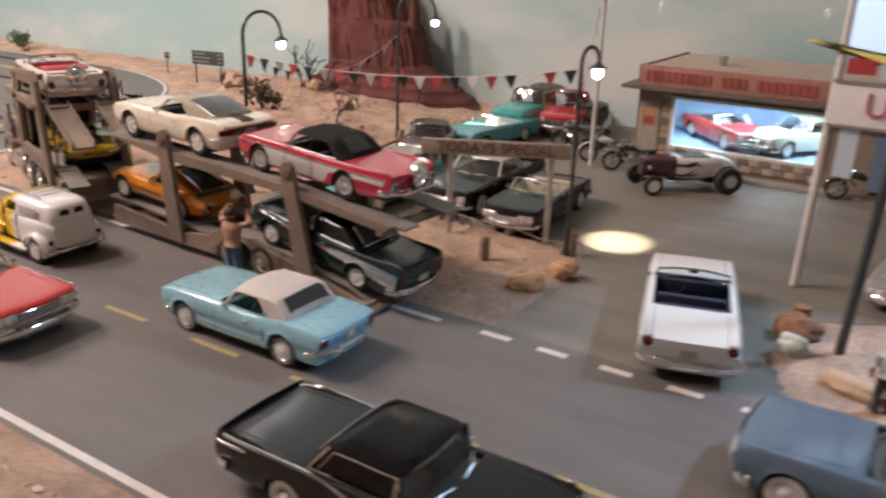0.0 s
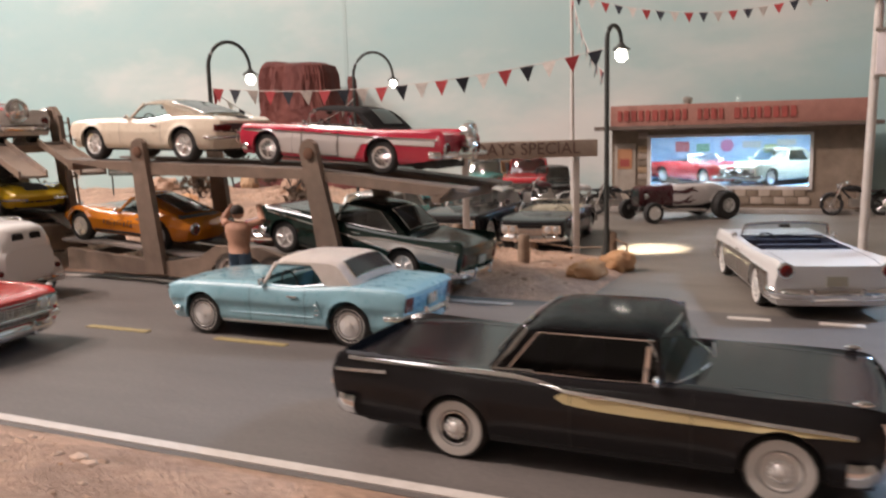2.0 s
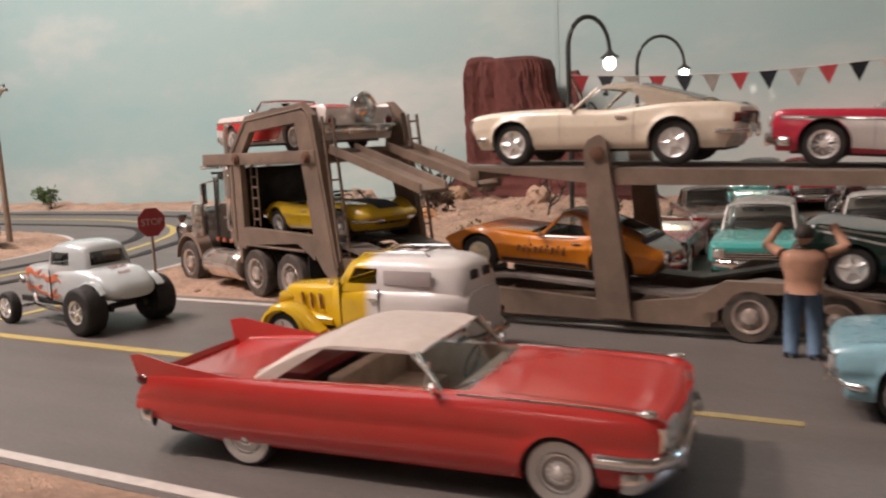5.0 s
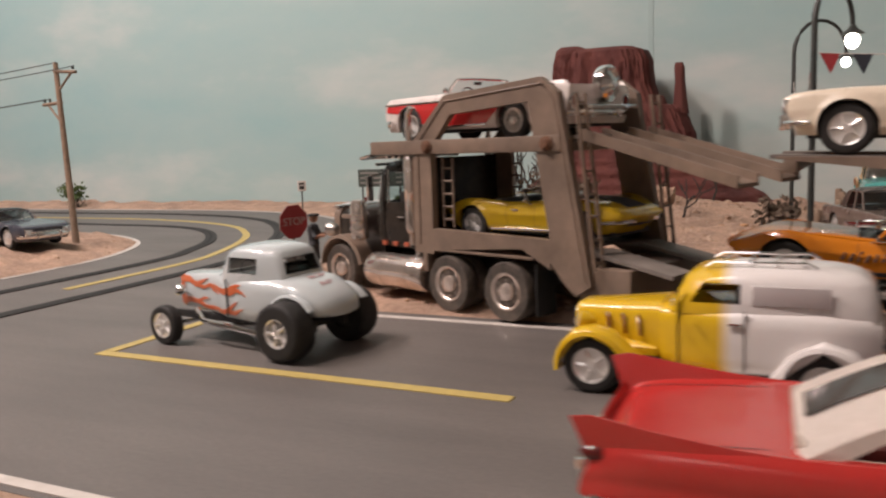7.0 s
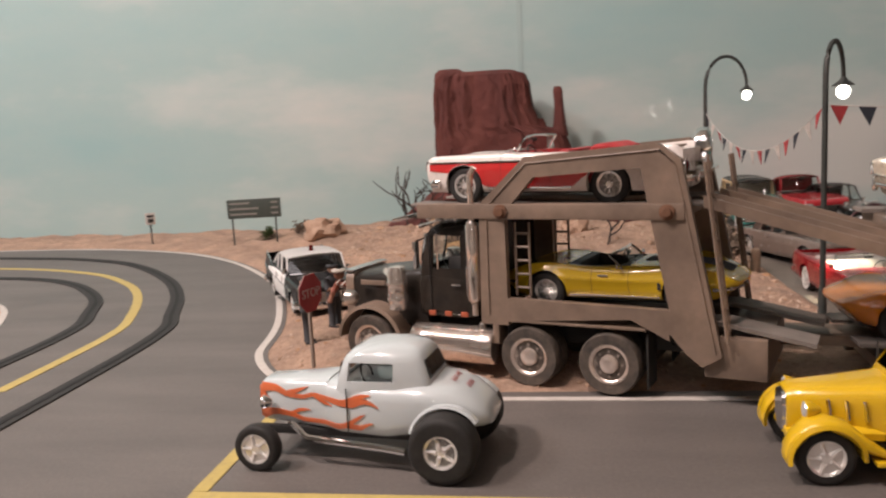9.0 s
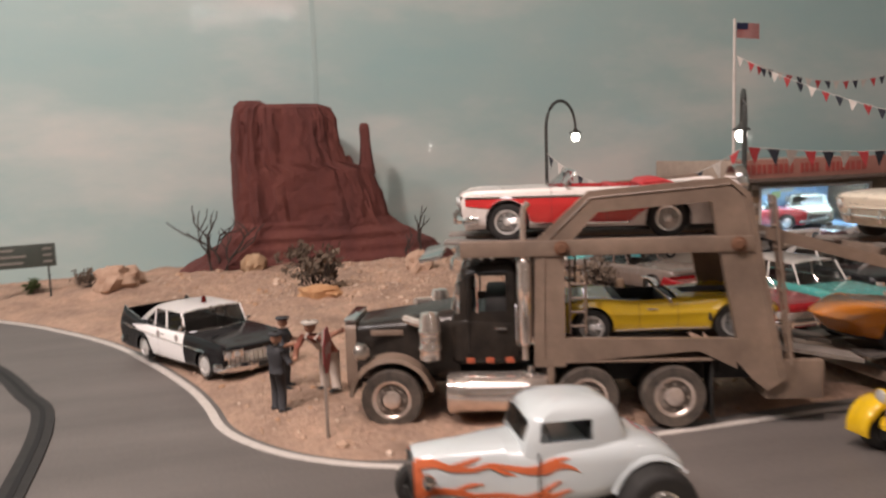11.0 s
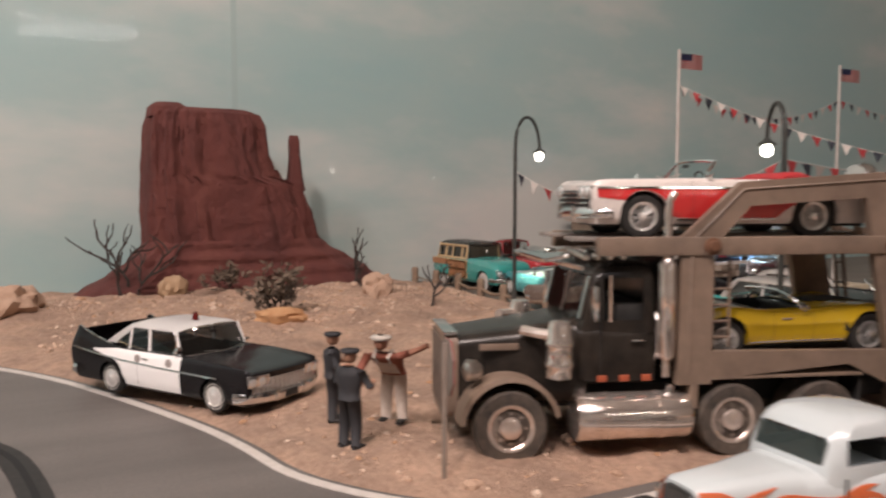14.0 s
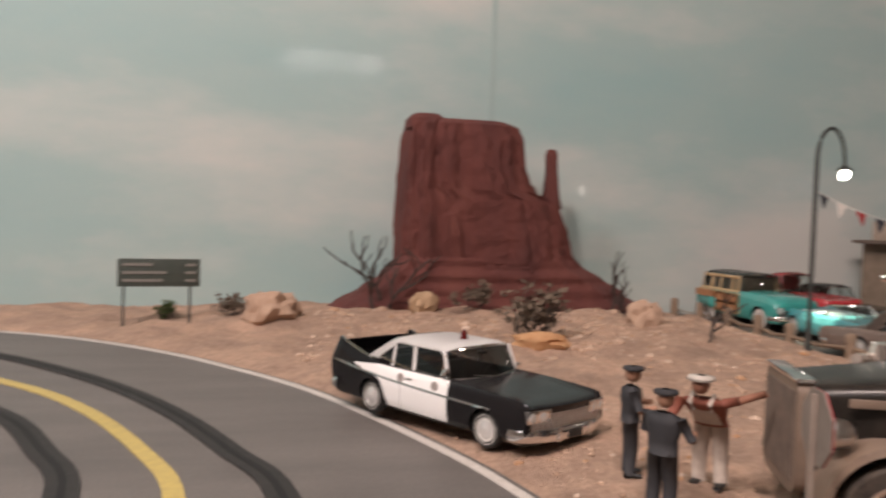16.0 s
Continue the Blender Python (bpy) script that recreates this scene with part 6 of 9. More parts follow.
for x, z in ((-0.735, 0.105), (-0.545, 0.1), (-0.425, 0.086), (-0.83, 0.112)):
    trp("cross_beam", boxed(x - 0.004, x + 0.004, NEAR, FAR, z - 0.004, z + 0.004, bevel=0.001), TAUPE)
for x, z in ((-0.84, 0.02), (-0.73, 0.016), (-0.66, 0.016), (-0.52, 0.014), (-0.445, 0.0055)):
    trp("cross_beam", boxed(x - 0.005, x + 0.005, NEAR, FAR, z - 0.004, z + 0.004, bevel=0.001), TAUPE)
trp("axle", tube([(-0.635, NEAR, 0.0175), (-0.635, FAR, 0.0175)], 0.003), BLACK)
trp("axle", tube([(-0.585, NEAR, 0.0175), (-0.585, FAR, 0.0175)], 0.003), BLACK)
trp("neck", boxed(-0.93, -0.84, 0.6, 0.636, 0.028, 0.036, bevel=0.002, m=Matrix.Translation((-0.84, 0.618, 0)) @ Matrix.Rotation(radians(-9), 4, "Z") @ Matrix.Translation((0.84, -0.618, 0))), TAUPE)
trp("lettering", merge(*[boxed(-0.44 + 0.012 * i, -0.433 + 0.012 * i, FAR - 0.001, FAR, 0.074, 0.083) for i in range(5)]), plain("pale_lettering", (0.5, 0.48, 0.45)), smooth=False)


# ---- flamed hot rod ----
def hot_rod(name, m, k, label, body, flame, wheel_front="mag", top=True, inside=(0.03, 0.03, 0.03), dark_nose=None):
    root = thing(name, m, label, "model car", "hot rods")
    pm = body
    part("bonnet", loft([(1.52, 0.26, 0.52, 1.1, 5), (1.48, 0.28, 0.5, 1.13, 5), (0.9, 0.36, 0.48, 1.16, 5), (0.42, 0.47, 0.46, 1.2, 5)], 26, k), dark_nose or pm, root)
    lower = [(0.42, 0.48, 0.46, 1.18, 5), (0.2, 0.56, 0.44, 1.2, 5), (-0.5, 0.66, 0.44, 1.2, 5), (-1.0, 0.66, 0.5, 1.22, 4), (-1.35, 0.62, 0.56, 1.18, 3.4), (-1.6, 0.56, 0.58, 1.06, 3), (-1.78, 0.48, 0.6, 0.92, 3), (-1.88, 0.36, 0.62, 0.8, 2.6)]
    part("body", loft(lower, 28, k), pm, root)
    if top:
        part("cab", cabin([(1.06, 0.27, -1.13, 0.55, 0.5, 0.1), (1.25, 0.23, -1.09, 0.55, 0.5, 0.1), (1.5, 0.14, -1.0, 0.53, 0.47, 0.12), (1.575, 0.1, -0.97, 0.505, 0.45, 0.14), (1.645, 0.02, -0.9, 0.44, 0.39, 0.16), (1.685, -0.12, -0.76, 0.32, 0.28, 0.14), (1.7, -0.3, -0.6, 0.15, 0.14, 0.08)], (0.04, -0.62), {(1, 0), (1, 4), (1, -1)}, k, 0.07), pm, root)
        part("seat", boxed(-0.85 * k, -0.6 * k, -0.42 * k, 0.42 * k, 1.1 * k, 1.36 * k, bevel=0.05 * k), matte("vinyl_trim", inside, None, 120, 0.55), root)
        part("steering_wheel", tube([((-0.12 + 0.05 * math.sin(t)) * k, (0.24 + 0.17 * math.cos(t)) * k, (1.27 + 0.15 * math.sin(t)) * k) for t in np.linspace(0, 2 * math.pi, 15)], 0.014 * k, 6), BLACK, root)
        hole = glass_material((0.5, 0.48, 0.46), 0.12)
        for s in (-1, 1):
            part("door_seam", boxed(0.06 * k, 0.068 * k, (s * 0.605 - 0.02) * k, (s * 0.605 + 0.004) * k, 0.55 * k, 1.15 * k), SEAM, root, smooth=False)
        part("windscreen", prism([(0.215 * k, -0.45 * k, 1.25 * k), (0.215 * k, 0.45 * k, 1.25 * k), (0.15 * k, 0.45 * k, 1.48 * k), (0.15 * k, -0.45 * k, 1.48 * k)], (0.012 * k, 0, 0.003 * k)), hole, root, smooth=False)
        part("rear_window", prism([(-1.085 * k, -0.33 * k, 1.29 * k), (-1.085 * k, 0.33 * k, 1.29 * k), (-1.005 * k, 0.31 * k, 1.5 * k), (-1.005 * k, -0.31 * k, 1.5 * k)], (-0.02 * k, 0, 0.004 * k)), hole, root, smooth=False)
    else:
        im = matte("vinyl_trim", inside, None, 120, 0.55)
        part("cockpit", loft([(0.2, 0.4, 1.0, 1.215, 5), (-0.75, 0.5, 1.0, 1.222, 5)], 20, k), im, root)
        part("windscreen", prism([(0.24 * k, -0.48 * k, 1.2 * k), (0.24 * k, 0.48 * k, 1.2 * k), (0.12 * k, 0.46 * k, 1.42 * k), (0.12 * k, -0.46 * k, 1.42 * k)], (0.01 * k, 0, 0)), GLASS, root, smooth=False)
    part("grille", loft([(1.52, 0.24, 0.55, 1.07, 5), (1.55, 0.23, 0.56, 1.06, 5)], 20, k), BLACK, root)
    part("grille_bars", merge(*[boxed(1.545 * k, 1.565 * k, (y - 0.006) * k, (y + 0.006) * k, 0.58 * k, 1.04 * k) for y in np.linspace(-0.19, 0.19, 9)]), CHROME, root, smooth=False)
    part("chassis", merge(boxed(-1.6 * k, 1.6 * k, -0.4 * k, -0.32 * k, 0.38 * k, 0.5 * k, bevel=0.01 * k), boxed(-1.6 * k, 1.6 * k, 0.32 * k, 0.4 * k, 0.38 * k, 0.5 * k, bevel=0.01 * k)), BLACK, root)
    part("front_axle", tube([(1.345 * k, -0.75 * k, 0.32 * k), (1.38 * k, 0, 0.28 * k), (1.345 * k, 0.75 * k, 0.32 * k)], 0.035 * k), CHROME, root)
    part("rear_axle", tube([(-1.345 * k, -0.75 * k, 0.44 * k), (-1.345 * k, 0.75 * k, 0.44 * k)], 0.06 * k), BLACK, root)
    wheel_set(wheel_front, 0.33, 0.2, k, root, [(1.345, 0.8, 1), (1.345, -0.8, -1)])
    wheel_set("slick", 0.46, 0.42, k, root, [(-1.345, 0.76, 1), (-1.345, -0.76, -1)])
    for s in (-1, 1):
        part("side_pipe", tube([(1.0 * k, s * 0.42 * k, 0.55 * k), (0.7 * k, s * 0.56 * k, 0.4 * k), (-0.4 * k, s * 0.6 * k, 0.33 * k), (-0.75 * k, s * 0.62 * k, 0.3 * k)], 0.05 * k, 8), CHROME, root)
        part("rear_guard", arch_band(-1.345 * k, 0.46 * k, 0.5 * k, 0, s * 0.55 * k, s * 0.68 * k, 0.25, math.pi * 0.8, 12, 0.04 * k), pm, root)
        part("headlight", lathe([(0.03 * k, -0.12 * k), (0.09 * k, -0.05 * k), (0.1 * k, 0.02 * k), (0.05 * k, 0.045 * k)], 12, "x"), CHROME, root, m=Matrix.Translation((1.4 * k, s * 0.42 * k, 0.85 * k)))
        part("tail_light", lathe([(0.05 * k, 0), (0.05 * k, 0.04 * k), (0.02 * k, 0.05 * k)], 10, "x"), LAMP_RED, root, m=Matrix.Translation((-1.78 * k, s * 0.32 * k, 0.78 * k)) @ Matrix.Rotation(math.pi, 4, "Z"))
        # thin flame tongues licking back along the flank
        def skin(x, z):
            w_, zc_, hh = (float(np.interp(x, [-1.0, -0.5, 0.2, 0.42, 0.9, 1.5], q)) for q in ([0.66, 0.66, 0.56, 0.48, 0.36, 0.28], [0.86, 0.82, 0.82, 0.83, 0.82, 0.81], [0.36, 0.38, 0.38, 0.37, 0.34, 0.31]))
            return w_ * (1 - min(0.98, abs((z - zc_) / hh)) ** 5) ** 0.2
        for tongue in ([(1.51, 1.02, 0.07), (1.3, 1.03, 0.05), (1.1, 0.96, 0.045), (0.85, 0.93, 0.03), (0.62, 0.99, 0.03), (0.4, 0.96, 0.035), (0.15, 0.93, 0.05), (-0.05, 1.0, 0.05), (-0.22, 1.06, 0.02), (-0.3, 1.07, 0.003)],
                       [(0.2, 0.93, 0.04), (0.0, 0.92, 0.045), (-0.2, 0.98, 0.035), (-0.34, 0.95, 0.02), (-0.42, 0.9, 0.003)], [(1.1, 0.96, 0.04), (0.9, 1.02, 0.03), (0.72, 1.09, 0.003)], [(0.62, 0.98, 0.03), (0.45, 0.9, 0.025), (0.32, 0.87, 0.003)],
                       [(1.51, 0.62, 0.08), (1.3, 0.68, 0.05), (1.05, 0.66, 0.04), (0.8, 0.6, 0.035), (0.5, 0.61, 0.035), (0.25, 0.58, 0.045), (0.05, 0.64, 0.045), (-0.1, 0.74, 0.03), (-0.2, 0.8, 0.003)],
                       [(0.1, 0.61, 0.035), (-0.1, 0.6, 0.04), (-0.25, 0.66, 0.02), (-0.33, 0.68, 0.003)], [(1.05, 0.66, 0.035), (0.85, 0.74, 0.025), (0.7, 0.76, 0.003)], [(1.535, 0.82, 0.24), (1.47, 0.82, 0.22), (1.44, 0.82, 0.16), (1.42, 0.82, 0.05)]):
            ft, fz = (smooth_curve([q[0] for q in tongue], [q[i] for q in tongue]) for i in (2, 1))
            rows_ = []
            for x in np.linspace(tongue[0][0], tongue[-1][0], 24):
                z, t_ = fz(x), ft(x)
                rows_.append([(x * k, s * (skin(x, z + t_ * q) + (0.012 if abs(q) < 1 else 0.002)) * k, (z + t_ * q) * k) for q in (-1, -0.92, 0, 0.92, 1)])
            part("flame", quads(bmesh.new(), rows_), flame, root)
    return root


GREY_WHITE = paint((0.54, 0.59, 0.6), 0.16, 0.7, 0.0, 0.0)
hot_rod("hot_rod_model", ground_pose(-1.168, 0.5028, 172.6), 0.042, "pale grey thirties coupe hot rod with orange flames", GREY_WHITE, paint((0.6, 0.13, 0.04), 0.3, 0.4))
MAROON = paint((0.06, 0.012, 0.016), 0.25, 0.6)
hot_rod("hot_rod_model", ground_pose(-0.338, 1.21, 221), 0.0435, "open white hot rod with a maroon flamed nose in the lot", paint((0.6, 0.56, 0.54)), MAROON, top=False, dark_nose=MAROON)


# ---- yellow and white sedan delivery ----
def fade_paint():
    m, t, b = nodes_of("faded_two_tone")
    vec = coords(t)
    sep = t.nodes.new("ShaderNodeSeparateXYZ")
    t.links.new(vec, sep.inputs[0])
    mr = node(t, "ShaderNodeMapRange", **{"From Min": -0.0145, "From Max": -0.0075})
    t.links.new(sep.outputs[0], mr.inputs[0])
    col = ramp(t, mr.outputs[0], [(0.0, (0.74, 0.71, 0.69)), (1.0, (0.66, 0.42, 0.012))])
    t.links.new(col, b.inputs["Base Color"])
    b.inputs["Roughness"].default_value = 0.25
    b.inputs["Coat Weight"].default_value = 0.6
    bumped(t, b, noise_of(t, 300, 2), 0.05, 0.0004)
    return m


def sedan_delivery(m, k):
    root = thing("sedan_delivery_model", m, "thirties delivery van model, yellow fading to white", "model car", "cars on the road")
    pm = fade_paint()
    part("bonnet", loft([(1.62, 0.25, 0.46, 1.0, 4), (1.55, 0.28, 0.42, 1.04, 4), (1.0, 0.38, 0.4, 1.08, 4.5), (0.5, 0.5, 0.4, 1.12, 5)], 26, k), pm, root)
    part("body", loft([(0.5, 0.52, 0.36, 1.1, 5), (0.3, 0.62, 0.32, 1.14, 5), (-0.4, 0.72, 0.32, 1.16, 5), (-1.3, 0.72, 0.34, 1.16, 5), (-1.72, 0.66, 0.38, 1.14, 4.5), (-1.86, 0.56, 0.42, 1.08, 4)], 30, k), pm, root)
    part("cab", cabin([(1.04, 0.42, -1.84, 0.6, 0.6, 0.14), (1.18, 0.36, -1.83, 0.6, 0.6, 0.16), (1.41, 0.25, -1.78, 0.575, 0.56, 0.24), (1.475, 0.2, -1.72, 0.55, 0.53, 0.25), (1.535, 0.1, -1.6, 0.48, 0.46, 0.25), (1.57, -0.05, -1.42, 0.37, 0.36, 0.22), (1.59, -0.35, -1.1, 0.18, 0.18, 0.12)], (0.14, -0.42, -0.58, -1.4), {(1, 0), (1, 4)}, k, 0.06), pm, root)
    part("seat", boxed(-0.6 * k, -0.35 * k, -0.5 * k, 0.5 * k, 1.0 * k, 1.34 * k, bevel=0.05 * k), BLACK, root)
    hole = plain("dark_opening", (0.01, 0.01, 0.01), 0.25)
    for s in (-1, 1):
        part("blank_window", boxed(-1.35 * k, -0.55 * k, (s * 0.66 - 0.02) * k, (s * 0.66 + 0.008) * k, 1.18 * k, 1.4 * k, bevel=0.009 * k), paint((0.5, 0.46, 0.46)), root, "blanked-in grey rear side window")
        part("door_seam", boxed(0.27 * k, 0.28 * k, (s * 0.63 - 0.04) * k, (s * 0.63 + 0.006) * k, 0.42 * k, 1.4 * k), SEAM, root, smooth=False)
        part("door_seam", boxed(-0.48 * k, -0.47 * k, (s * 0.725 - 0.04) * k, (s * 0.725 + 0.003) * k, 0.42 * k, 1.12 * k), SEAM, root, smooth=False)
        part("door_handle", boxed(-0.44 * k, -0.3 * k, (s * 0.735 - 0.015) * k, (s * 0.735 + 0.015) * k, 0.95 * k, 0.98 * k, bevel=0.005 * k), CHROME, root)
        for x, r_, x1 in ((1.29, 0.44, 0), (-1.29, 0.44, 0)):
            part("mudguard", merge(arch_band(x * k, 0.34 * k, 0.4 * k, 0, s * 0.48 * k, s * 0.86 * k, -0.15 if x > 0 else 0.15, math.pi * (1.0 if x > 0 else 1.06), 18, 0.05 * k)), pm, root)
        part("mudguard_crown", loft([(1.75, 0.1, 0.3, 0.42, 2.6), (1.68, 0.16, 0.36, 0.62, 2.6), (1.5, 0.19, 0.6, 0.8, 2.6), (1.29, 0.2, 0.7, 0.84, 2.6), (1.05, 0.2, 0.58, 0.78, 2.6), (0.85, 0.17, 0.4, 0.6, 2.6), (0.6, 0.14, 0.34, 0.42, 2.6)], 14, k), pm, root, m=Matrix.Translation((0, s * 0.64 * k, 0)))
        part("mudguard_crown", loft([(-0.75, 0.12, 0.32, 0.4, 2.6), (-0.95, 0.17, 0.42, 0.66, 2.6), (-1.29, 0.2, 0.7, 0.84, 2.6), (-1.6, 0.18, 0.5, 0.74, 2.6), (-1.8, 0.12, 0.3, 0.5, 2.6)], 14, k), pm, root, m=Matrix.Translation((0, s * 0.66 * k, 0)))
        part("running_board", boxed(-0.95 * k, 0.75 * k, (s * 0.73 - 0.12) * k, (s * 0.73 + 0.12) * k, 0.28 * k, 0.33 * k, bevel=0.01 * k), pm, root)
        part("headlight", lathe([(0.03 * k, -0.16 * k), (0.1 * k, -0.06 * k), (0.12 * k, 0.02 * k), (0.06 * k, 0.05 * k)], 14, "x"), pm, root, m=Matrix.Translation((1.45 * k, s * 0.5 * k, 0.86 * k)))
        part("headlight_lens", lathe([(0.11 * k, 0.02 * k), (0.1 * k, 0.04 * k), (0.04 * k, 0.06 * k)], 14, "x"), LAMP_CLEAR, root, m=Matrix.Translation((1.45 * k, s * 0.5 * k, 0.86 * k)))
        for i in range(3):
            x = 1.18 - 0.2 * i
            part("bonnet_louvre", tube([(x * k, s * (0.375 + 0.04 * i) * k, 0.95 * k), ((x - 0.03) * k, s * (0.39 + 0.04 * i) * k, 0.7 * k)], 0.025 * k, 6), CHROME, root)
        part("rear_window", loft_x([(-1.815, 0.13, 1.14, 1.38), (-1.7, 0.13, 1.14, 1.38)], k, 18), hole, root, m=Matrix.Translation((-0.002 * k, s * 0.2 * k, 0)))
        part("tail_light", lathe([(0.06 * k, 0), (0.06 * k, 0.05 * k), (0.02 * k, 0.07 * k)], 10, "x"), LAMP_RED, root, m=Matrix.Translation((-1.8 * k, s * 0.66 * k, 0.62 * k)) @ Matrix.Rotation(math.pi, 4, "Z"))
        part("roof_rack_rail", tube([(0.0 * k, s * 0.4 * k, 1.56 * k), (-0.1 * k, s * 0.4 * k, 1.62 * k), (-1.1 * k, s * 0.4 * k, 1.63 * k), (-1.2 * k, s * 0.4 * k, 1.57 * k)], 0.018 * k, 6), CHROME, root)
    for i in range(4):
        part("roof_rack_bar", tube([((-0.2 - 0.28 * i) * k, -0.4 * k, 1.62 * k), ((-0.2 - 0.28 * i) * k, 0.4 * k, 1.62 * k)], 0.014 * k, 6), CHROME, root)
    part("windscreen", prism([(0.34 * k, -0.46 * k, 1.18 * k), (0.34 * k, 0.46 * k, 1.18 * k), (0.232 * k, 0.4 * k, 1.41 * k), (0.232 * k, -0.4 * k, 1.41 * k)], (0.008 * k, 0, 0.003 * k)), DARK_GLASS, root, smooth=False)
    part("grille", loft([(1.6, 0.22, 0.44, 0.98, 3.5), (1.66, 0.2, 0.46, 0.96, 3.5)], 18, k), CHROME, root)
    part("rear_bumper", tube([(-1.75 * k, -0.8 * k, 0.4 * k), (-1.98 * k, -0.5 * k, 0.4 * k), (-1.98 * k, 0.5 * k, 0.4 * k), (-1.75 * k, 0.8 * k, 0.4 * k)], 0.045 * k, 8), CHROME, root)
    part("door_mirror", lathe([(0.0, -0.02 * k), (0.05 * k, -0.01 * k), (0.05 * k, 0.01 * k)], 10, "x"), CHROME, root, m=Matrix.Translation((0.3 * k, 0.78 * k, 1.2 * k)))
    part("apron", loft_x([(0.55, 0.5, 0.42, 0.62), (1.2, 0.5, 0.42, 0.66), (1.5, 0.46, 0.42, 0.6), (1.64, 0.34, 0.44, 0.52)], k), pm, root)
    part("chassis", boxed(-1.7 * k, 1.5 * k, -0.45 * k, 0.45 * k, 0.24 * k, 0.42 * k), BLACK, root, smooth=False)
    wheel_set("mag", 0.35, 0.24, k, root, [(1.29, 0.66, 1), (1.29, -0.66, -1), (-1.29, 0.68, 1), (-1.29, -0.68, -1)])


sedan_delivery(ground_pose(-0.8625, 0.494, 179), 0.043)


# ---- the red butte ----
def rock_material(name, c, c2, c3):
    m, t, b = nodes_of(name)
    mp = node(t, "ShaderNodeMapping", Scale=(22.0, 22.0, 7.0))
    t.links.new(coords(t), mp.inputs[0])
    streak = ramp(t, noise_of(t, 1.0, 5, mp.outputs[0]), [(0.3, c2), (0.55, c), (0.8, c3)])
    t.links.new(streak, b.inputs["Base Color"])
    b.inputs["Roughness"].default_value = 0.9
    bumped(t, b, noise_of(t, 55, 8, rough=0.72), 0.8, 0.012)
    return m


RED_ROCK = rock_material("red_rock", (0.145, 0.044, 0.036), (0.1, 0.032, 0.028), (0.2, 0.07, 0.053))


def stack(levels, yc, rough, n=72, steps=7, strata=0.0):
    """Rings at rising heights: (z, x left, x right, half depth)."""
    rings = []
    for (za, la, ra, da), (zb, lb, rb, db) in zip(levels, levels[1:]):
        for i in range(steps):
            q = i / steps
            z, l, r, d = za + (zb - za) * q, la + (lb - la) * q, ra + (rb - ra) * q, da + (db - da) * q
            rings.append((z, l, r, d))
    rings.append(levels[-1])
    out = []
    for z, l, r, d in rings:
        ring = []
        for i in range(n):
            a = 2 * math.pi * i / n
            c, s = math.cos(a), math.sin(a)
            ux, uy = math.copysign(abs(c) ** 0.62, c), math.copysign(abs(s) ** 0.62, s)
            k = 1 + rough * (noise.noise(Vector((3.2 * c, 3.2 * s, z * 4))) * 1.0 + 0.6 * noise.noise(Vector((9 * c, 9 * s, z * 9 + 5))) + 0.4 * noise.noise(Vector((21 * c, 21 * s, z * 26 + 9))) + 0.3 * noise.noise(Vector((40 * c, 40 * s, z * 60 + 2)))) + strata * math.sin(z * 300)
            out_x = (l + r) / 2 + ux * (r - l) / 2 * (0.99 + (k - 1) * 0.3)
            ring.append((out_x, yc + uy * d * k, z))
        out.append(ring)
    return quads(bmesh.new(), out, close=True, cap=True)


butte = thing("butte", pose(0, 0, 0), "dark red sandstone butte model with a slim spire", "rock formation")
part("cliff", stack([(0.06, -1.281, -1.01, 0.06), (0.09, -1.277, -1.016, 0.058), (0.135, -1.278, -1.028, 0.056), (0.175, -1.278, -1.045, 0.054), (0.187, -1.277, -1.084, 0.053), (0.22, -1.276, -1.097, 0.052), (0.262, -1.273, -1.102, 0.05), (0.279, -1.268, -1.11, 0.046), (0.286, -1.255, -1.13, 0.036)], 1.53, 0.19, 150, 10), RED_ROCK, butte)
part("cap_rock", stack([(0.272, -1.272, -1.21, 0.034), (0.286, -1.27, -1.215, 0.032), (0.293, -1.262, -1.226, 0.024)], 1.53, 0.15, 40, 4), RED_ROCK, butte)
part("spire", stack([(0.165, -1.066, -1.036, 0.016), (0.19, -1.062, -1.04, 0.012), (0.22, -1.06, -1.043, 0.009), (0.245, -1.061, -1.044, 0.008), (0.2525, -1.059, -1.047, 0.006)], 1.525, 0.2, 24, 5), RED_ROCK, butte)
part("crag", stack([(0.17, -1.095, -1.07, 0.02), (0.19, -1.093, -1.076, 0.014), (0.198, -1.09, -1.08, 0.008)], 1.525, 0.25, 24, 3), RED_ROCK, butte)
part("talus", stack([(-0.01, -1.42, -0.87, 0.088), (0.004, -1.397, -0.884, 0.085), (0.02, -1.37, -0.905, 0.08), (0.037, -1.34, -0.93, 0.075), (0.045, -1.326, -0.94, 0.07), (0.059, -1.306, -0.965, 0.068), (0.075, -1.29, -0.993, 0.064), (0.092, -1.274, -1.018, 0.058)], 1.53, 0.1, 80, 6, 0.035), RED_ROCK, butte)


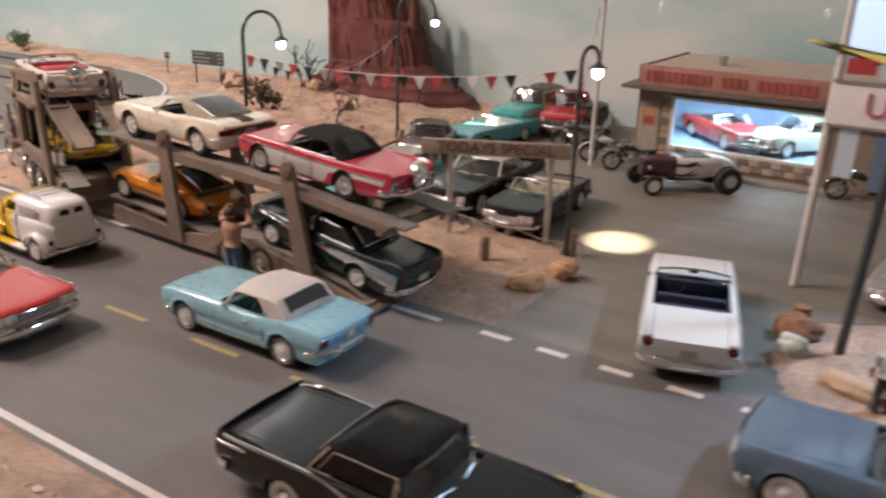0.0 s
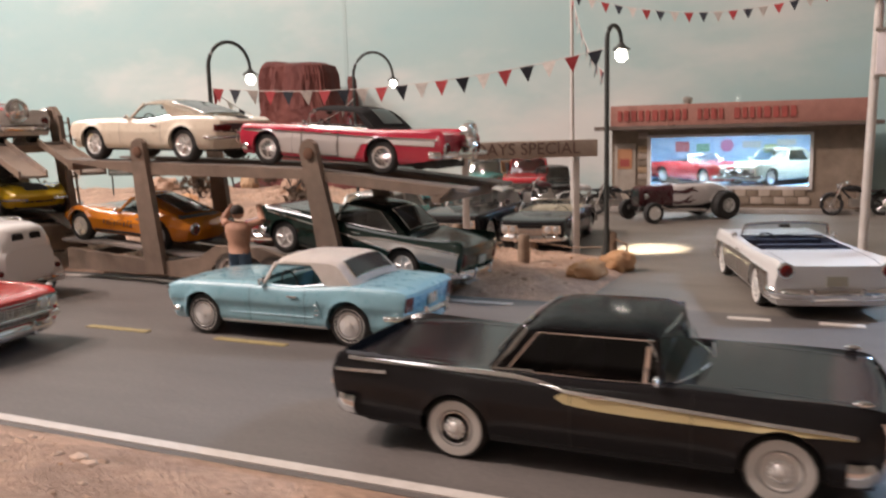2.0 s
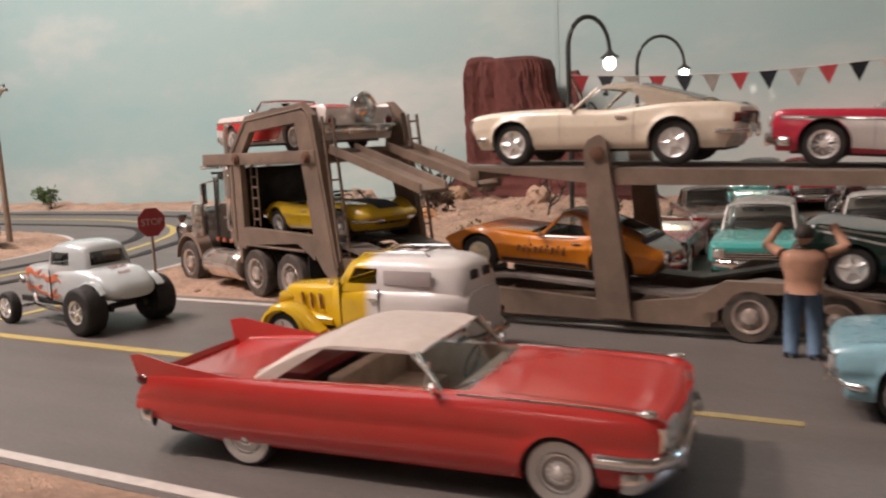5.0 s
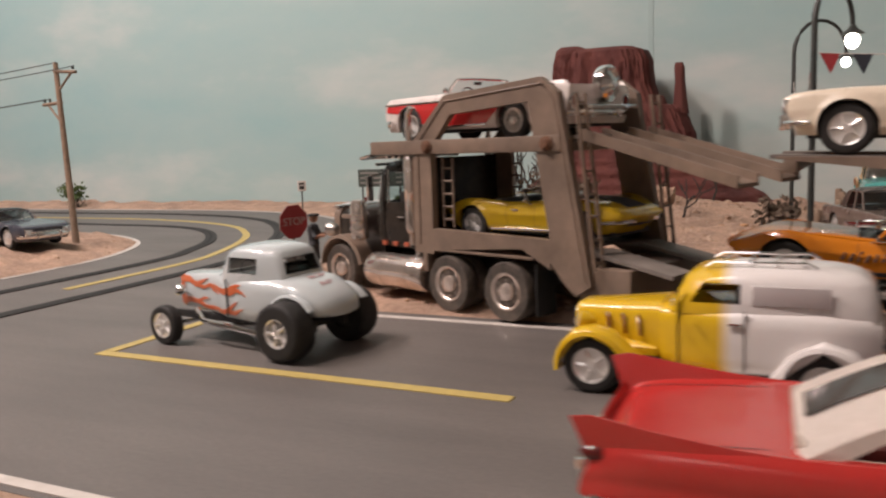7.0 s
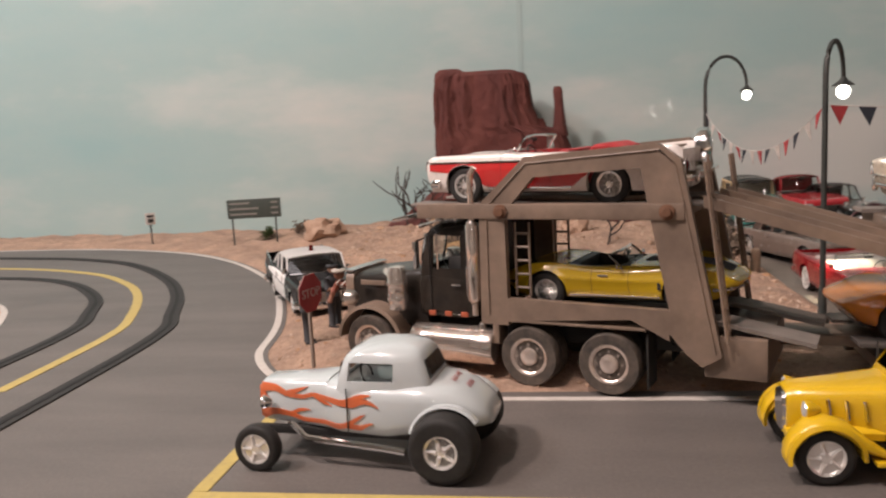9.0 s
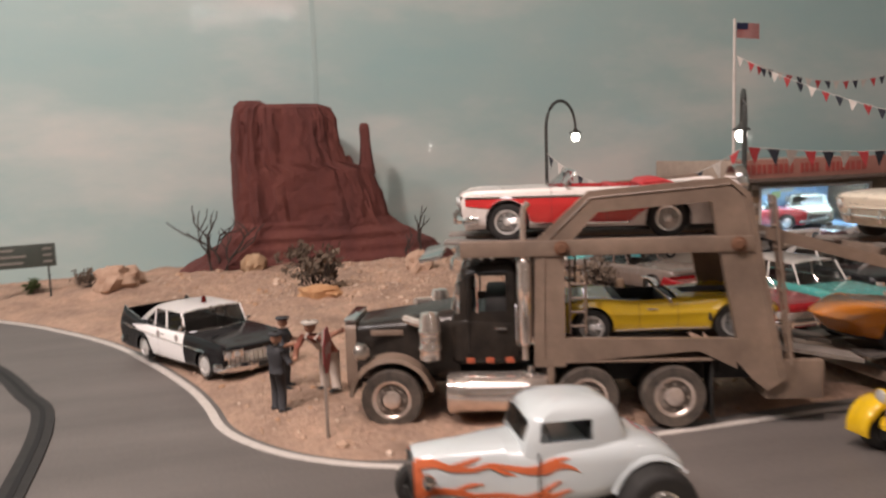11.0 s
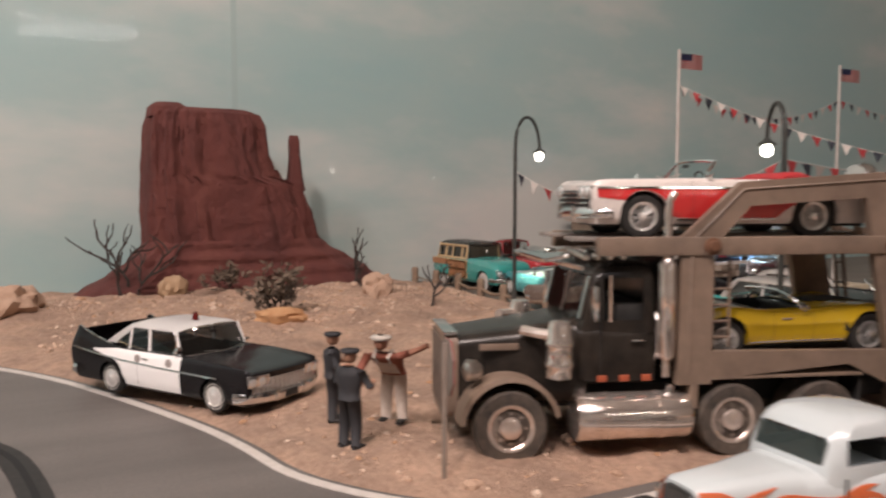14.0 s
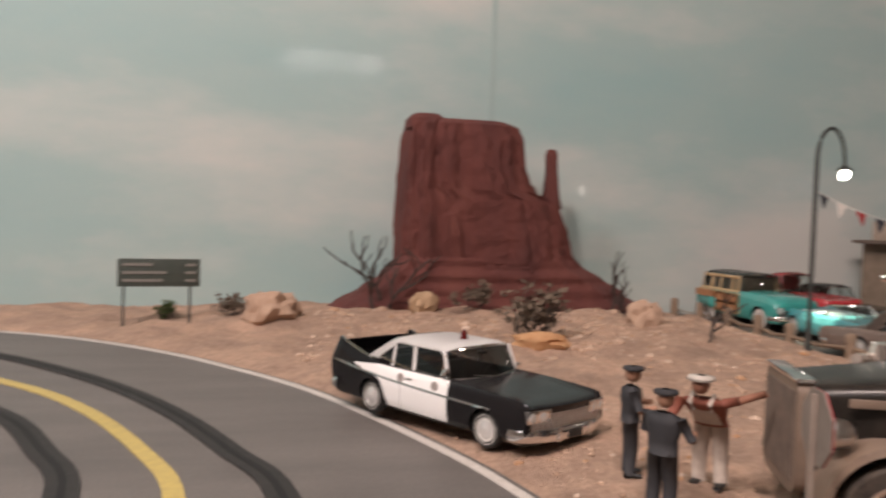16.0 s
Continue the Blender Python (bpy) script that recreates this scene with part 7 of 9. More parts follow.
# ---- stones, shrubs, dead trees ----
def stone(name, x, y, sx, sy, sz, mat, label, turn=0.0, seed=0.0, sink=0.25, rough=1.0):
    bm = bmesh.new()
    bmesh.ops.create_icosphere(bm, subdivisions=3, radius=1.0)
    for v in bm.verts:
        p = v.co * 1.6 + Vector((seed, seed * 2, 7))
        v.co *= 1 + rough * (0.38 * noise.noise(p) + 0.22 * noise.noise(p * 2.7) + 0.1 * noise.noise(p * 6.1))
        v.co = Vector((v.co.x * sx, v.co.y * sy, v.co.z * sz))
    ob = part(name, bm, mat, None, "", True, Matrix.Translation((x, y, max(height_at(x, y), 0) + sz * (1 - 2 * sink))) @ Matrix.Rotation(radians(turn), 4, "Z"))
    return tagged(ob, label, "rock", "desert stones")


TAN_ROCK = matte("tan_rock", (0.46, 0.32, 0.2), (0.34, 0.22, 0.13), 70, 0.9, 0.5, 0.002)
ORANGE_ROCK = matte("orange_rock", (0.52, 0.31, 0.16), (0.4, 0.2, 0.09), 70, 0.85, 0.5, 0.002)
PALE_ROCK = matte("pale_rock", (0.5, 0.5, 0.44), (0.34, 0.33, 0.28), 70, 0.9, 0.5, 0.002)
BROWN_ROCK = matte("brown_rock", (0.24, 0.11, 0.05), (0.15, 0.07, 0.035), 70, 0.85, 0.5, 0.002)
PALE_SANDSTONE = matte("pale_sandstone", (0.5, 0.345, 0.25), (0.36, 0.235, 0.165), 60, 0.95, 0.8, 0.004)
stone("boulder", -1.258, 1.425, 0.02, 0.014, 0.018, TAN_ROCK, "blocky tan boulder below the butte", 20, 1.0)
stone("boulder", -1.454, 1.38, 0.032, 0.028, 0.025, PALE_SANDSTONE, "rounded sand-coloured boulder by the bend", 10, 2.0, 0.42, 1.2)
stone("boulder", -1.03, 1.25, 0.02, 0.016, 0.02, PALE_SANDSTONE, "sand-covered tan boulder beside the butte", 0, 3.0, 0.42, 1.5)
stone("boulder", -1.19, 1.16, 0.03, 0.012, 0.01, ORANGE_ROCK, "flat orange stone beside a shrub", -25, 4.0)
stone("boulder", -0.342, 0.708, 0.021, 0.011, 0.0105, ORANGE_ROCK, "long orange stone at the lot entrance", 60, 5.0)
stone("boulder", -0.328, 0.764, 0.017, 0.012, 0.0115, ORANGE_ROCK, "orange stone at the lot entrance", 40, 6.0)
stone("boulder", -0.085, 0.757, 0.021, 0.018, 0.015, BROWN_ROCK, "rusty brown boulder on the sign island", 0, 7.0)
stone("boulder", -0.082, 0.713, 0.014, 0.012, 0.012, PALE_ROCK, "pale grey-green boulder on the sign island", 30, 8.0)
stone("boulder", -0.025, 0.668, 0.03, 0.013, 0.008, TAN_ROCK, "long tan stone on the sign island", -20, 9.0)
def pebble_material():
    m, t, b = nodes_of("loose_pebbles")
    g = t.nodes.new("ShaderNodeNewGeometry")
    t.links.new(ramp(t, g.outputs["Random Per Island"], [(0.0, (0.34, 0.22, 0.15)), (0.5, (0.52, 0.36, 0.26)), (0.8, (0.6, 0.46, 0.36)), (1.0, (0.44, 0.24, 0.12))]), b.inputs["Base Color"])
    b.inputs["Roughness"].default_value = 0.9
    return m


PEBBLE = pebble_material()
random.seed(7)
ICO = bmesh.new()
bmesh.ops.create_icosphere(ICO, subdivisions=1, radius=1.0)
ICO_V = [v.co.copy() for v in ICO.verts]
ICO_F = [[v.index for v in f.verts] for f in ICO.faces]
ICO.free()
cx_, cy_ = np.random.uniform(-1.4, -0.5, 46), np.random.uniform(0.64, 1.44, 46)
cx_, cy_ = np.append(cx_, np.random.uniform(-1.4, -0.85, 34)), np.append(cy_, np.random.uniform(1.15, 1.45, 34))
px_ = np.concatenate([np.repeat(cx_, 34) + np.random.normal(0, 0.024, 80 * 34), np.random.uniform(-1.42, -0.35, 2600), np.random.uniform(-1.3, 0.2, 700), np.random.uniform(-2.3, -1.68, 250)])
py_ = np.concatenate([np.repeat(cy_, 34) + np.random.normal(0, 0.02, 80 * 34), np.random.uniform(0.61, 1.46, 2600), np.random.uniform(0.02, 0.24, 700), np.random.uniform(0.4, 0.95, 250)])
ph_ = ground_height(px_, py_)
pv, pf = [], []
for x, y, h in zip(px_, py_, ph_):
    if h < 0.001:
        continue
    r = random.uniform(0.0007, 0.0026) * (2.4 if random.random() < 0.07 else 1)
    a, b = random.uniform(0.7, 1.4), random.uniform(0.7, 1.4)
    o = len(pv)
    pv += [(x + v.x * r * a, y + v.y * r * b, h + v.z * r * 0.7) for v in ICO_V]
    pf += [[o + i for i in f] for f in ICO_F]
pm_ = bpy.data.meshes.new("pebbles")
pm_.from_pydata(pv, [], pf)
pm_.materials.append(PEBBLE)
tagged(new("pebbles", pm_), "loose tan pebbles scattered on the sand", "gravel", kind="stuff")

TWIG = matte("dry_twig", (0.055, 0.042, 0.036), (0.035, 0.027, 0.023), 120, 0.9)
LEAF = matte("dry_leaf", (0.17, 0.125, 0.09), (0.09, 0.066, 0.047), 150, 0.9)
GREEN_LEAF = matte("green_leaf", (0.1, 0.15, 0.04), (0.06, 0.09, 0.03), 150, 0.9)


def branches(p, d, length, r, depth, out, tips):
    q = p
    pts = [p]
    for i in range(5):
        d = (d + Vector((random.uniform(-0.5, 0.5), random.uniform(-0.3, 0.3), random.uniform(-0.2, 0.5)))).normalized()
        q = q + d * length / 5
        pts.append(q)
    out.append(tube(pts, r, 5, r * 0.6))
    tips.append(q)
    if depth:
        for i in range(3 if depth > 1 else 2):
            nd = (d + Vector((random.uniform(-0.9, 0.9), random.uniform(-0.6, 0.6), random.uniform(-0.1, 0.5)))).normalized()
            branches(pts[random.choice((2, 3, 5))], nd, length * 0.8, r * 0.74, depth - 1, out, tips)


def dead_tree(x, y, h, seed, label):
    random.seed(seed)
    root = thing("dead_tree", pose(x, y, max(0, height_at(x, y)) - 0.002), label, "dead tree", "dry desert plants")
    out, tips = [], []
    branches(Vector((0, 0, 0)), Vector((0.1, 0, 1)), h * 0.62, 0.0013 + h * 0.012, 2, out, tips)
    part("trunk", out[0], TWIG, root)
    part("crown", merge(*out[1:]), TWIG, root)
    return root


def shrub(x, y, r, seed, label, leaf=None):
    random.seed(seed)
    root = thing("shrub", pose(x, y, max(0, height_at(x, y)) - 0.001), label, "shrub", "dry desert plants")
    out, tips = [], []
    for i in range(7):
        a = random.uniform(0, 6.28)
        branches(Vector((0, 0, 0)), Vector((math.cos(a), math.sin(a), random.uniform(0.25, 1.0))).normalized(), r * 0.7, r * 0.025, 2, out, tips)
    part("twig_crown", merge(*out), TWIG, root)
    bm = bmesh.new()
    for q in tips:
        for i in range(6):
            c = q + Vector((random.gauss(0, r * 0.12), random.gauss(0, r * 0.12), abs(random.gauss(0, r * 0.08))))
            u = Vector((random.gauss(0, 1), random.gauss(0, 1), random.gauss(0, 1))).normalized() * r * 0.13
            w = u.orthogonal().normalized() * r * 0.06
            bm.faces.new([bm.verts.new(c - u), bm.verts.new(c + w), bm.verts.new(c + u), bm.verts.new(c - w)])
    part("foliage", bm, leaf or LEAF, root, smooth=False)
    return root


dead_tree(-1.308, 1.47, 0.1, 3, "bare twisted dead tree beside the butte")
dead_tree(-1.322, 1.455, 0.085, 21, "bare twisted dead tree beside the butte")
dead_tree(-1.3, 1.455, 0.09, 9, "bare twisted dead tree beside the butte")
dead_tree(-0.985, 1.44, 0.075, 5, "thin bare dead tree on the talus slope")
dead_tree(-0.99, 1.18, 0.06, 15, "small bare dead tree on the sand")
dead_tree(-1.03, 1.3, 0.045, 18, "small bare dead tree on the sand")
shrub(-1.188, 1.185, 0.04, 4, "spiky brown shrub behind the police car")
shrub(-1.19, 1.41, 0.026, 6, "low grey-brown shrub below the butte")
shrub(-1.0, 0.95, 0.02, 8, "small green shrub on the sand", GREEN_LEAF)
shrub(-1.58, 1.46, 0.016, 10, "small green tuft beside the distance sign", GREEN_LEAF)
shrub(-1.5, 1.42, 0.02, 12, "dry yellow tuft by the bend")
shrub(-2.52, 1.5, 0.04, 11, "dark rounded bush at the far wall", GREEN_LEAF)
shrub(-0.86, 1.02, 0.03, 13, "dry shrub near the lot fence")

# ---- lot fence of wooden posts and a rope ----
WOOD = matte("weathered_wood", (0.3, 0.215, 0.15), (0.19, 0.13, 0.09), 90, 0.85, 0.5, 0.001)
POSTS = [(-0.415, 0.745), (-0.35, 0.835), (-0.44, 0.85), (-0.535, 0.862), (-0.825, 1.04), (-0.825, 1.16), (-0.815, 1.28), (-0.8, 1.37), (-0.79, 1.46), (-0.795, 1.53), (-0.8, 1.6)]
fence = thing("lot_fence", pose(0, 0, 0), "low fence of short wooden posts joined by rails", "fence")
for i, (x, y) in enumerate(POSTS):
    z = max(0, height_at(x, y)) - 0.003
    part("post", lathe([(0.0062, 0), (0.006, 0.02), (0.0058, 0.029), (0.004, 0.031)], 10, "z"), WOOD, fence, m=Matrix.Translation((x, y, z)) @ Matrix.Rotation(0.05 * math.sin(5 * i), 4, "X"))
for (xa, ya), (xb, yb) in zip(POSTS[1:], POSTS[2:]):
    if xa - xb > 0.2:
        continue
    za, zb = max(0, height_at(xa, ya)) + 0.02, max(0, height_at(xb, yb)) + 0.02
    part("rail", tube([(xa, ya, za - 0.008), ((xa + xb) / 2, (ya + yb) / 2, (za + zb) / 2 - 0.012), (xb, yb, zb - 0.008)], 0.0008 if xa > -0.8 else 0.0026, 6), WOOD, fence)
part("rail", tube([(-0.35, 0.835, 0.022), (-0.333, 0.83, 0.016), (-0.33, 0.82, 0.004)], 0.0012, 6), WOOD, fence)

# ---- street lamps that light the lot ----
LAMP_IRON = matte("lamp_iron", (0.025, 0.03, 0.028), (0.05, 0.05, 0.045), 90, 0.5)
GLOW = plain("lamp_globe", (1.0, 0.93, 0.82), 0.4, 0.0, 14.0)


def street_lamp(base, bulb, watts, aim):
    b = Vector((*base, 0))
    root = thing("street_lamp", Matrix.Translation(b), "dark curved-arm street lamp model with a lit globe", "street lamp", "lamps of the sales lot")
    d = Vector((bulb[0] - base[0], bulb[1] - base[1], 0))
    r = d.length / 2
    u = d.normalized()
    zt = bulb[2] + 0.012
    pts = [Vector((0, 0, 0)), Vector((0, 0, 0.1)), Vector((0, 0, zt))] + [u * (r - r * math.cos(a)) + Vector((0, 0, zt + r * 1.2 * math.sin(a))) for a in np.linspace(0.25, math.pi, 12)]
    part("pole", tube(pts, 0.0026, 8, 0.0019), LAMP_IRON, root)
    part("base", lathe([(0.006, 0), (0.006, 0.004), (0.004, 0.01), (0.0035, 0.03), (0.0028, 0.034)], 12, "z"), LAMP_IRON, root)
    o = Matrix.Translation(d + Vector((0, 0, bulb[2])))
    part("shade", lathe([(0.002, 0.012), (0.004, 0.009), (0.0095, 0.005), (0.0095, 0.0042), (0.004, 0.006)], 16, "z"), LAMP_IRON, root, m=o)
    bm = bmesh.new()
    bmesh.ops.create_uvsphere(bm, u_segments=14, v_segments=10, radius=0.0059)
    for v in bm.verts:
        v.co.z = v.co.z * 1.1 - 0.001
    part("globe", bm, GLOW, root, m=o)
    data = bpy.data.lights.new("lamp_beam", "SPOT")
    data.energy, data.color, data.spot_size, data.spot_blend, data.shadow_soft_size = watts, (1.0, 0.91, 0.68), radians(26), 0.75, 0.004
    ob = new("lamp_beam", data)
    at = Vector((bulb[0], bulb[1], bulb[2] - 0.012))
    ob.matrix_world = look(at, aim)


street_lamp((-0.823, 0.793), (-0.795, 0.836, 0.206), 14.0, (-0.762, 0.895, 0.0))
street_lamp((-0.354, 0.832), (-0.345, 0.857, 0.209), 14.0, (-0.324, 0.913, 0.0))
street_lamp((-0.856, 1.192), (-0.797, 1.22, 0.2147), 14.0, (-0.735, 1.31, 0.0))
street_lamp((0.16, 1.22), (0.12, 1.2, 0.21), 14.0, (0.1, 1.15, 0.0))

# ---- flagpoles, pennants ----
POLE_WHITE = matte("pole_white", (0.62, 0.58, 0.54), (0.5, 0.46, 0.42), 60, 0.5)


def flag_cloth():
    m, t, b = nodes_of("striped_cloth")
    w = node(t, "ShaderNodeTexWave", Scale=95.0)
    w.bands_direction = "Z"
    t.links.new(coords(t), w.inputs["Vector"])
    t.links.new(ramp(t, w.outputs["Fac"], [(0.45, (0.38, 0.05, 0.05)), (0.55, (0.45, 0.36, 0.34))]), b.inputs["Base Color"])
    b.inputs["Roughness"].default_value = 0.85
    return m


FLAG = flag_cloth()


def flagpole(x, y, h, r=0.0035):
    root = thing("flagpole", pose(x, y, 0, 0, 0, -32), "white flagpole model with a small striped flag", "flagpole", "flagpoles of the sales lot")
    part("pole", tube([(0, 0, 0), (0, 0, h)], r, 10, r * 0.7), POLE_WHITE, root)
    rows_ = [[(0.003 + 0.034 * i / 8, 0.002 * math.sin(i * 0.9), h - 0.006 - 0.004 * i / 8), (0.003 + 0.034 * i / 8, 0.002 * math.sin(i * 0.9 + 0.4), h - 0.03 - 0.004 * i / 8)] for i in range(9)]
    bm = quads(bmesh.new(), rows_)
    bmesh.ops.solidify(bm, geom=bm.faces[:], thickness=0.0004)
    fl = part("flag", bm, FLAG, root)
    rows_ = [[(p[0], q[1] - 0.0009, q[2]) for p, q in ((a, a), (a, (a[0], b_[1], a[2] - 0.0105)))] for a, b_ in rows_[:5]]
    bm = quads(bmesh.new(), rows_)
    bmesh.ops.solidify(bm, geom=bm.faces[:], thickness=-0.0022)
    part("canton", bm, plain("navy_cloth", (0.02, 0.025, 0.07), 0.85), fl)
    return root


flagpole(-0.503, 1.2525, 0.392)
flagpole(-0.06, 1.284, 0.405)
CLOTH = [matte("red_pennant", (0.4, 0.04, 0.045), None, 200, 0.8), matte("dark_pennant", (0.02, 0.024, 0.035), None, 200, 0.8), matte("white_pennant", (0.62, 0.57, 0.52), None, 200, 0.8)]


def pennants(a, b, sag, n, size=0.017, first=0):
    a, b = Vector(a), Vector(b)
    root = thing("pennant_string", pose(0, 0, 0), "string of red, dark and white triangular pennants", "bunting", "bunting over the sales lot")

    def at(q):
        return a + (b - a) * q - Vector((0, 0, sag * 4 * q * (1 - q)))
    part("cord", tube([at(i / 24) for i in range(25)], 0.0005, 5), POLE_WHITE, root)
    for i in range(n):
        q = (i + 0.5) / n
        p = at(q)
        d = (at(min(1, q + 0.01)) - at(max(0, q - 0.01))).normalized()
        s = d.cross(Vector((0, 0, 1))).normalized()
        sw = 0.25 * math.sin(i * 2.3)
        tip = p + Vector((0, 0, -size * 1.05)) + s * size * sw + d * size * 0.05
        bm = prism([p - d * size * 0.5, p + d * size * 0.5, tip], s * 0.0004)
        part("pennant", bm, CLOTH[(i + first) % 3], root, smooth=False)


at_c, at_b, at_a = (-0.823, 0.793, 0.194), (-0.354, 0.832, 0.188), (-0.856, 1.192, 0.192)
flag_a, flag_b = (-0.503, 1.2525, 0.336), (-0.06, 1.284, 0.34)
pennants(at_c, (at_b[0], at_b[1], 0.214), 0.018, 20, 0.0155)
pennants(at_a, at_c, 0.045, 15, 0.0145, 1)
pennants(flag_a, at_b, 0.022, 22, 0.0135, 2)
pennants(flag_a, flag_b, 0.044, 22, 0.0135, 1)
pennants(flag_b, (0.6, 1.3, 0.33), 0.03, 26, 0.0135)


# ---- lettering ----
def letters(text, size, mat, parent, m, name="lettering"):
    cu = bpy.data.curves.new(name, "FONT")
    cu.body, cu.size, cu.extrude, cu.align_x, cu.align_y = text, size, size * 0.03, "CENTER", "CENTER"
    tmp = new("tmp_text", cu)
    me = bpy.data.meshes.new_from_object(tmp)
    bpy.data.objects.remove(tmp)
    ob = new(name, me)
    me.materials.append(mat)
    ob.parent, ob.matrix_basis = parent, m
    return ob


FACE_SOUTH = Matrix.Rotation(math.pi / 2, 4, "X")
BOARD_TAUPE = matte("weathered_board", (0.44, 0.35, 0.28), (0.34, 0.27, 0.22), 60, 0.8)
# gate sign over the lot fence
gate = thing("gate_sign", Matrix.Translation((-0.45, 0.824, 0)) @ Matrix.Rotation(radians(26), 4, "Z"), "weathered lot sign board carried on two pale posts", "sign")
part("board", boxed(-0.088, 0.088, -0.002, 0.002, 0.105, 0.123, bevel=0.0008), BOARD_TAUPE, gate)
for x in (-0.053, 0.066):
    part("post", boxed(x - 0.0035, x + 0.0035, 0.0022, 0.0082, -0.003, 0.118, bevel=0.0008), POLE_WHITE, gate)
letters("TODAYS SPECIAL", 0.0178, plain("brown_lettering", (0.16, 0.1, 0.08), 0.7), gate, Matrix.Translation((0.0, -0.0026, 0.114)) @ FACE_SOUTH)
# used-car sign
RED_LETTER = plain("red_lettering", (0.45, 0.12, 0.12), 0.6)
used = thing("used_car_sign", pose(-0.114, 0.895, 0), "white used-car sign board between tall white poles", "sign")
for x in (0.0, 0.16):
    part("pole", tube([(x, 0, 0), (x + 0.006, 0, 0.3)], 0.0045, 10, 0.004), POLE_WHITE, used)
part("board", boxed(0.004, 0.16, -0.006, -0.002, 0.178, 0.219, bevel=0.001), matte("sign_white", (0.74, 0.68, 0.68), (0.66, 0.6, 0.6), 40, 0.5), used)
part("board_frame", merge(boxed(0.002, 0.162, -0.0075, -0.0015, 0.219, 0.2215), boxed(0.002, 0.162, -0.0075, -0.0015, 0.1755, 0.178)), DULL_CHROME, used, smooth=False)
letters("USED", 0.033, RED_LETTER, used, Matrix.Translation((0.073, -0.0066, 0.1985)) @ FACE_SOUTH)
part("top_panel", boxed(0.01, 0.16, -0.004, 0.0, 0.245, 0.297, bevel=0.001), plain("lit_blue_panel", (0.5, 0.66, 0.88), 0.5, 0.0, 0.7), used)
part("arrow", prism([(-0.03, -0.009, 0.256), (-0.02, -0.009, 0.258), (0.15, -0.009, 0.21), (0.15, -0.009, 0.235)], (0, 0.003, 0)), plain("yellow_arrow", (0.86, 0.76, 0.26), 0.5), used, "yellow arrow across the sign", smooth=False)
iron = thing("iron_post", pose(-0.047, 0.728, 0), "dark iron post on the sign island", "post")
part("shaft", tube([(0, 0, -0.004), (0.012, 0, 0.25)], 0.0042, 8), LAMP_IRON, iron)
part("foot", boxed(-0.012, 0.012, -0.01, 0.01, -0.004, 0.004, bevel=0.001), LAMP_IRON, iron)

# stop sign
stop = thing("stop_sign", Matrix.Translation((-1.252, 0.665, 0)) @ Matrix.Rotation(radians(73), 4, "Z"), "red octagonal stop sign model on a thin post", "road sign")
oc = [(0.0165 * math.cos(radians(22.5 + 45 * i)), 0.0165 * math.sin(radians(22.5 + 45 * i))) for i in range(8)]
part("plate", prism([(x, 0.0, z + 0.0665) for x, z in oc], (0, 0.0008, 0)), matte("sign_back", (0.24, 0.2, 0.17), None, 60, 0.6), stop, "grey sign back", smooth=False)
part("face", prism([(x * 0.99, -0.0007, z * 0.99 + 0.0665) for x, z in oc], (0, 0.0006, 0)), matte("sign_red", (0.34, 0.03, 0.035), None, 60, 0.5), stop, smooth=False)
letters("STOP", 0.0102, plain("faded_lettering", (0.42, 0.3, 0.28)), stop, Matrix.Translation((0, -0.0011, 0.0665)) @ FACE_SOUTH)
part("post", boxed(-0.0014, 0.0014, 0.0008, 0.003, -0.003, 0.08, bevel=0.0003), matte("post_grey", (0.3, 0.24, 0.2), None, 60, 0.6), stop)
# distance sign and speed sign by the bend
DIM = plain("dim_lettering", (0.22, 0.21, 0.19))
dist = thing("distance_sign", Matrix.Translation((-1.588, 1.41, 0.0)) @ Matrix.Rotation(radians(10), 4, "Z"), "dark green distance sign on two posts", "road sign")
part("board", boxed(-0.047, 0.047, -0.0012, 0.0012, 0.052, 0.0855, bevel=0.0005), matte("sign_green", (0.045, 0.06, 0.05), (0.06, 0.07, 0.06), 60, 0.6), dist)
for x in (-0.04, 0.036):
    part("post", boxed(x - 0.0014, x + 0.0014, 0.0012, 0.004, -0.004, 0.056, bevel=0.0003), LAMP_IRON, dist)
for i, w in enumerate((0.034, 0.05, 0.046)):
    z = 0.0785 - 0.0095 * i
    part("lettering_bar", boxed(-0.042, -0.042 + w, -0.002, -0.0011, z - 0.0016, z + 0.0016), DIM, dist, smooth=False)
    part("lettering_bar", boxed(0.03, 0.042, -0.002, -0.0011, z - 0.0016, z + 0.0016), DIM, dist, smooth=False)
speed = thing("speed_sign", pose(-1.82, 1.475, 0, 0, 0, 42), "small white speed sign on a dark post", "road sign")
part("plate", boxed(-0.009, 0.009, -0.0006, 0.0006, 0.04, 0.062, bevel=0.0003), plain("sign_white_plate", (0.6, 0.56, 0.52), 0.6), speed)
part("post", boxed(-0.0014, 0.0014, 0.0006, 0.003, -0.006, 0.05, bevel=0.0003), LAMP_IRON, speed)
part("lettering_bar", merge(boxed(-0.006, 0.006, -0.0012, -0.0005, 0.054, 0.058), boxed(-0.005, 0.005, -0.0012, -0.0005, 0.044, 0.051)), BLACK, speed, smooth=False)

# utility pole with wires
up = thing("utility_pole", pose(-1.748, 0.84, 0), "leaning wooden utility pole with two cross-arms", "utility pole")
top = Vector((-0.036, 0.024, 0.262))
part("pole", tube([(0, 0, -0.004), top * 0.5, top], 0.0048, 10, 0.0034), WOOD, up)
a1_, a2_ = top * 0.955, top * 0.79
part("cross_arm", tube([a1_ + Vector((-0.004, 0, 0)), a1_ + Vector((0.045, -0.006, -0.004))], 0.0026, 6), WOOD, up)
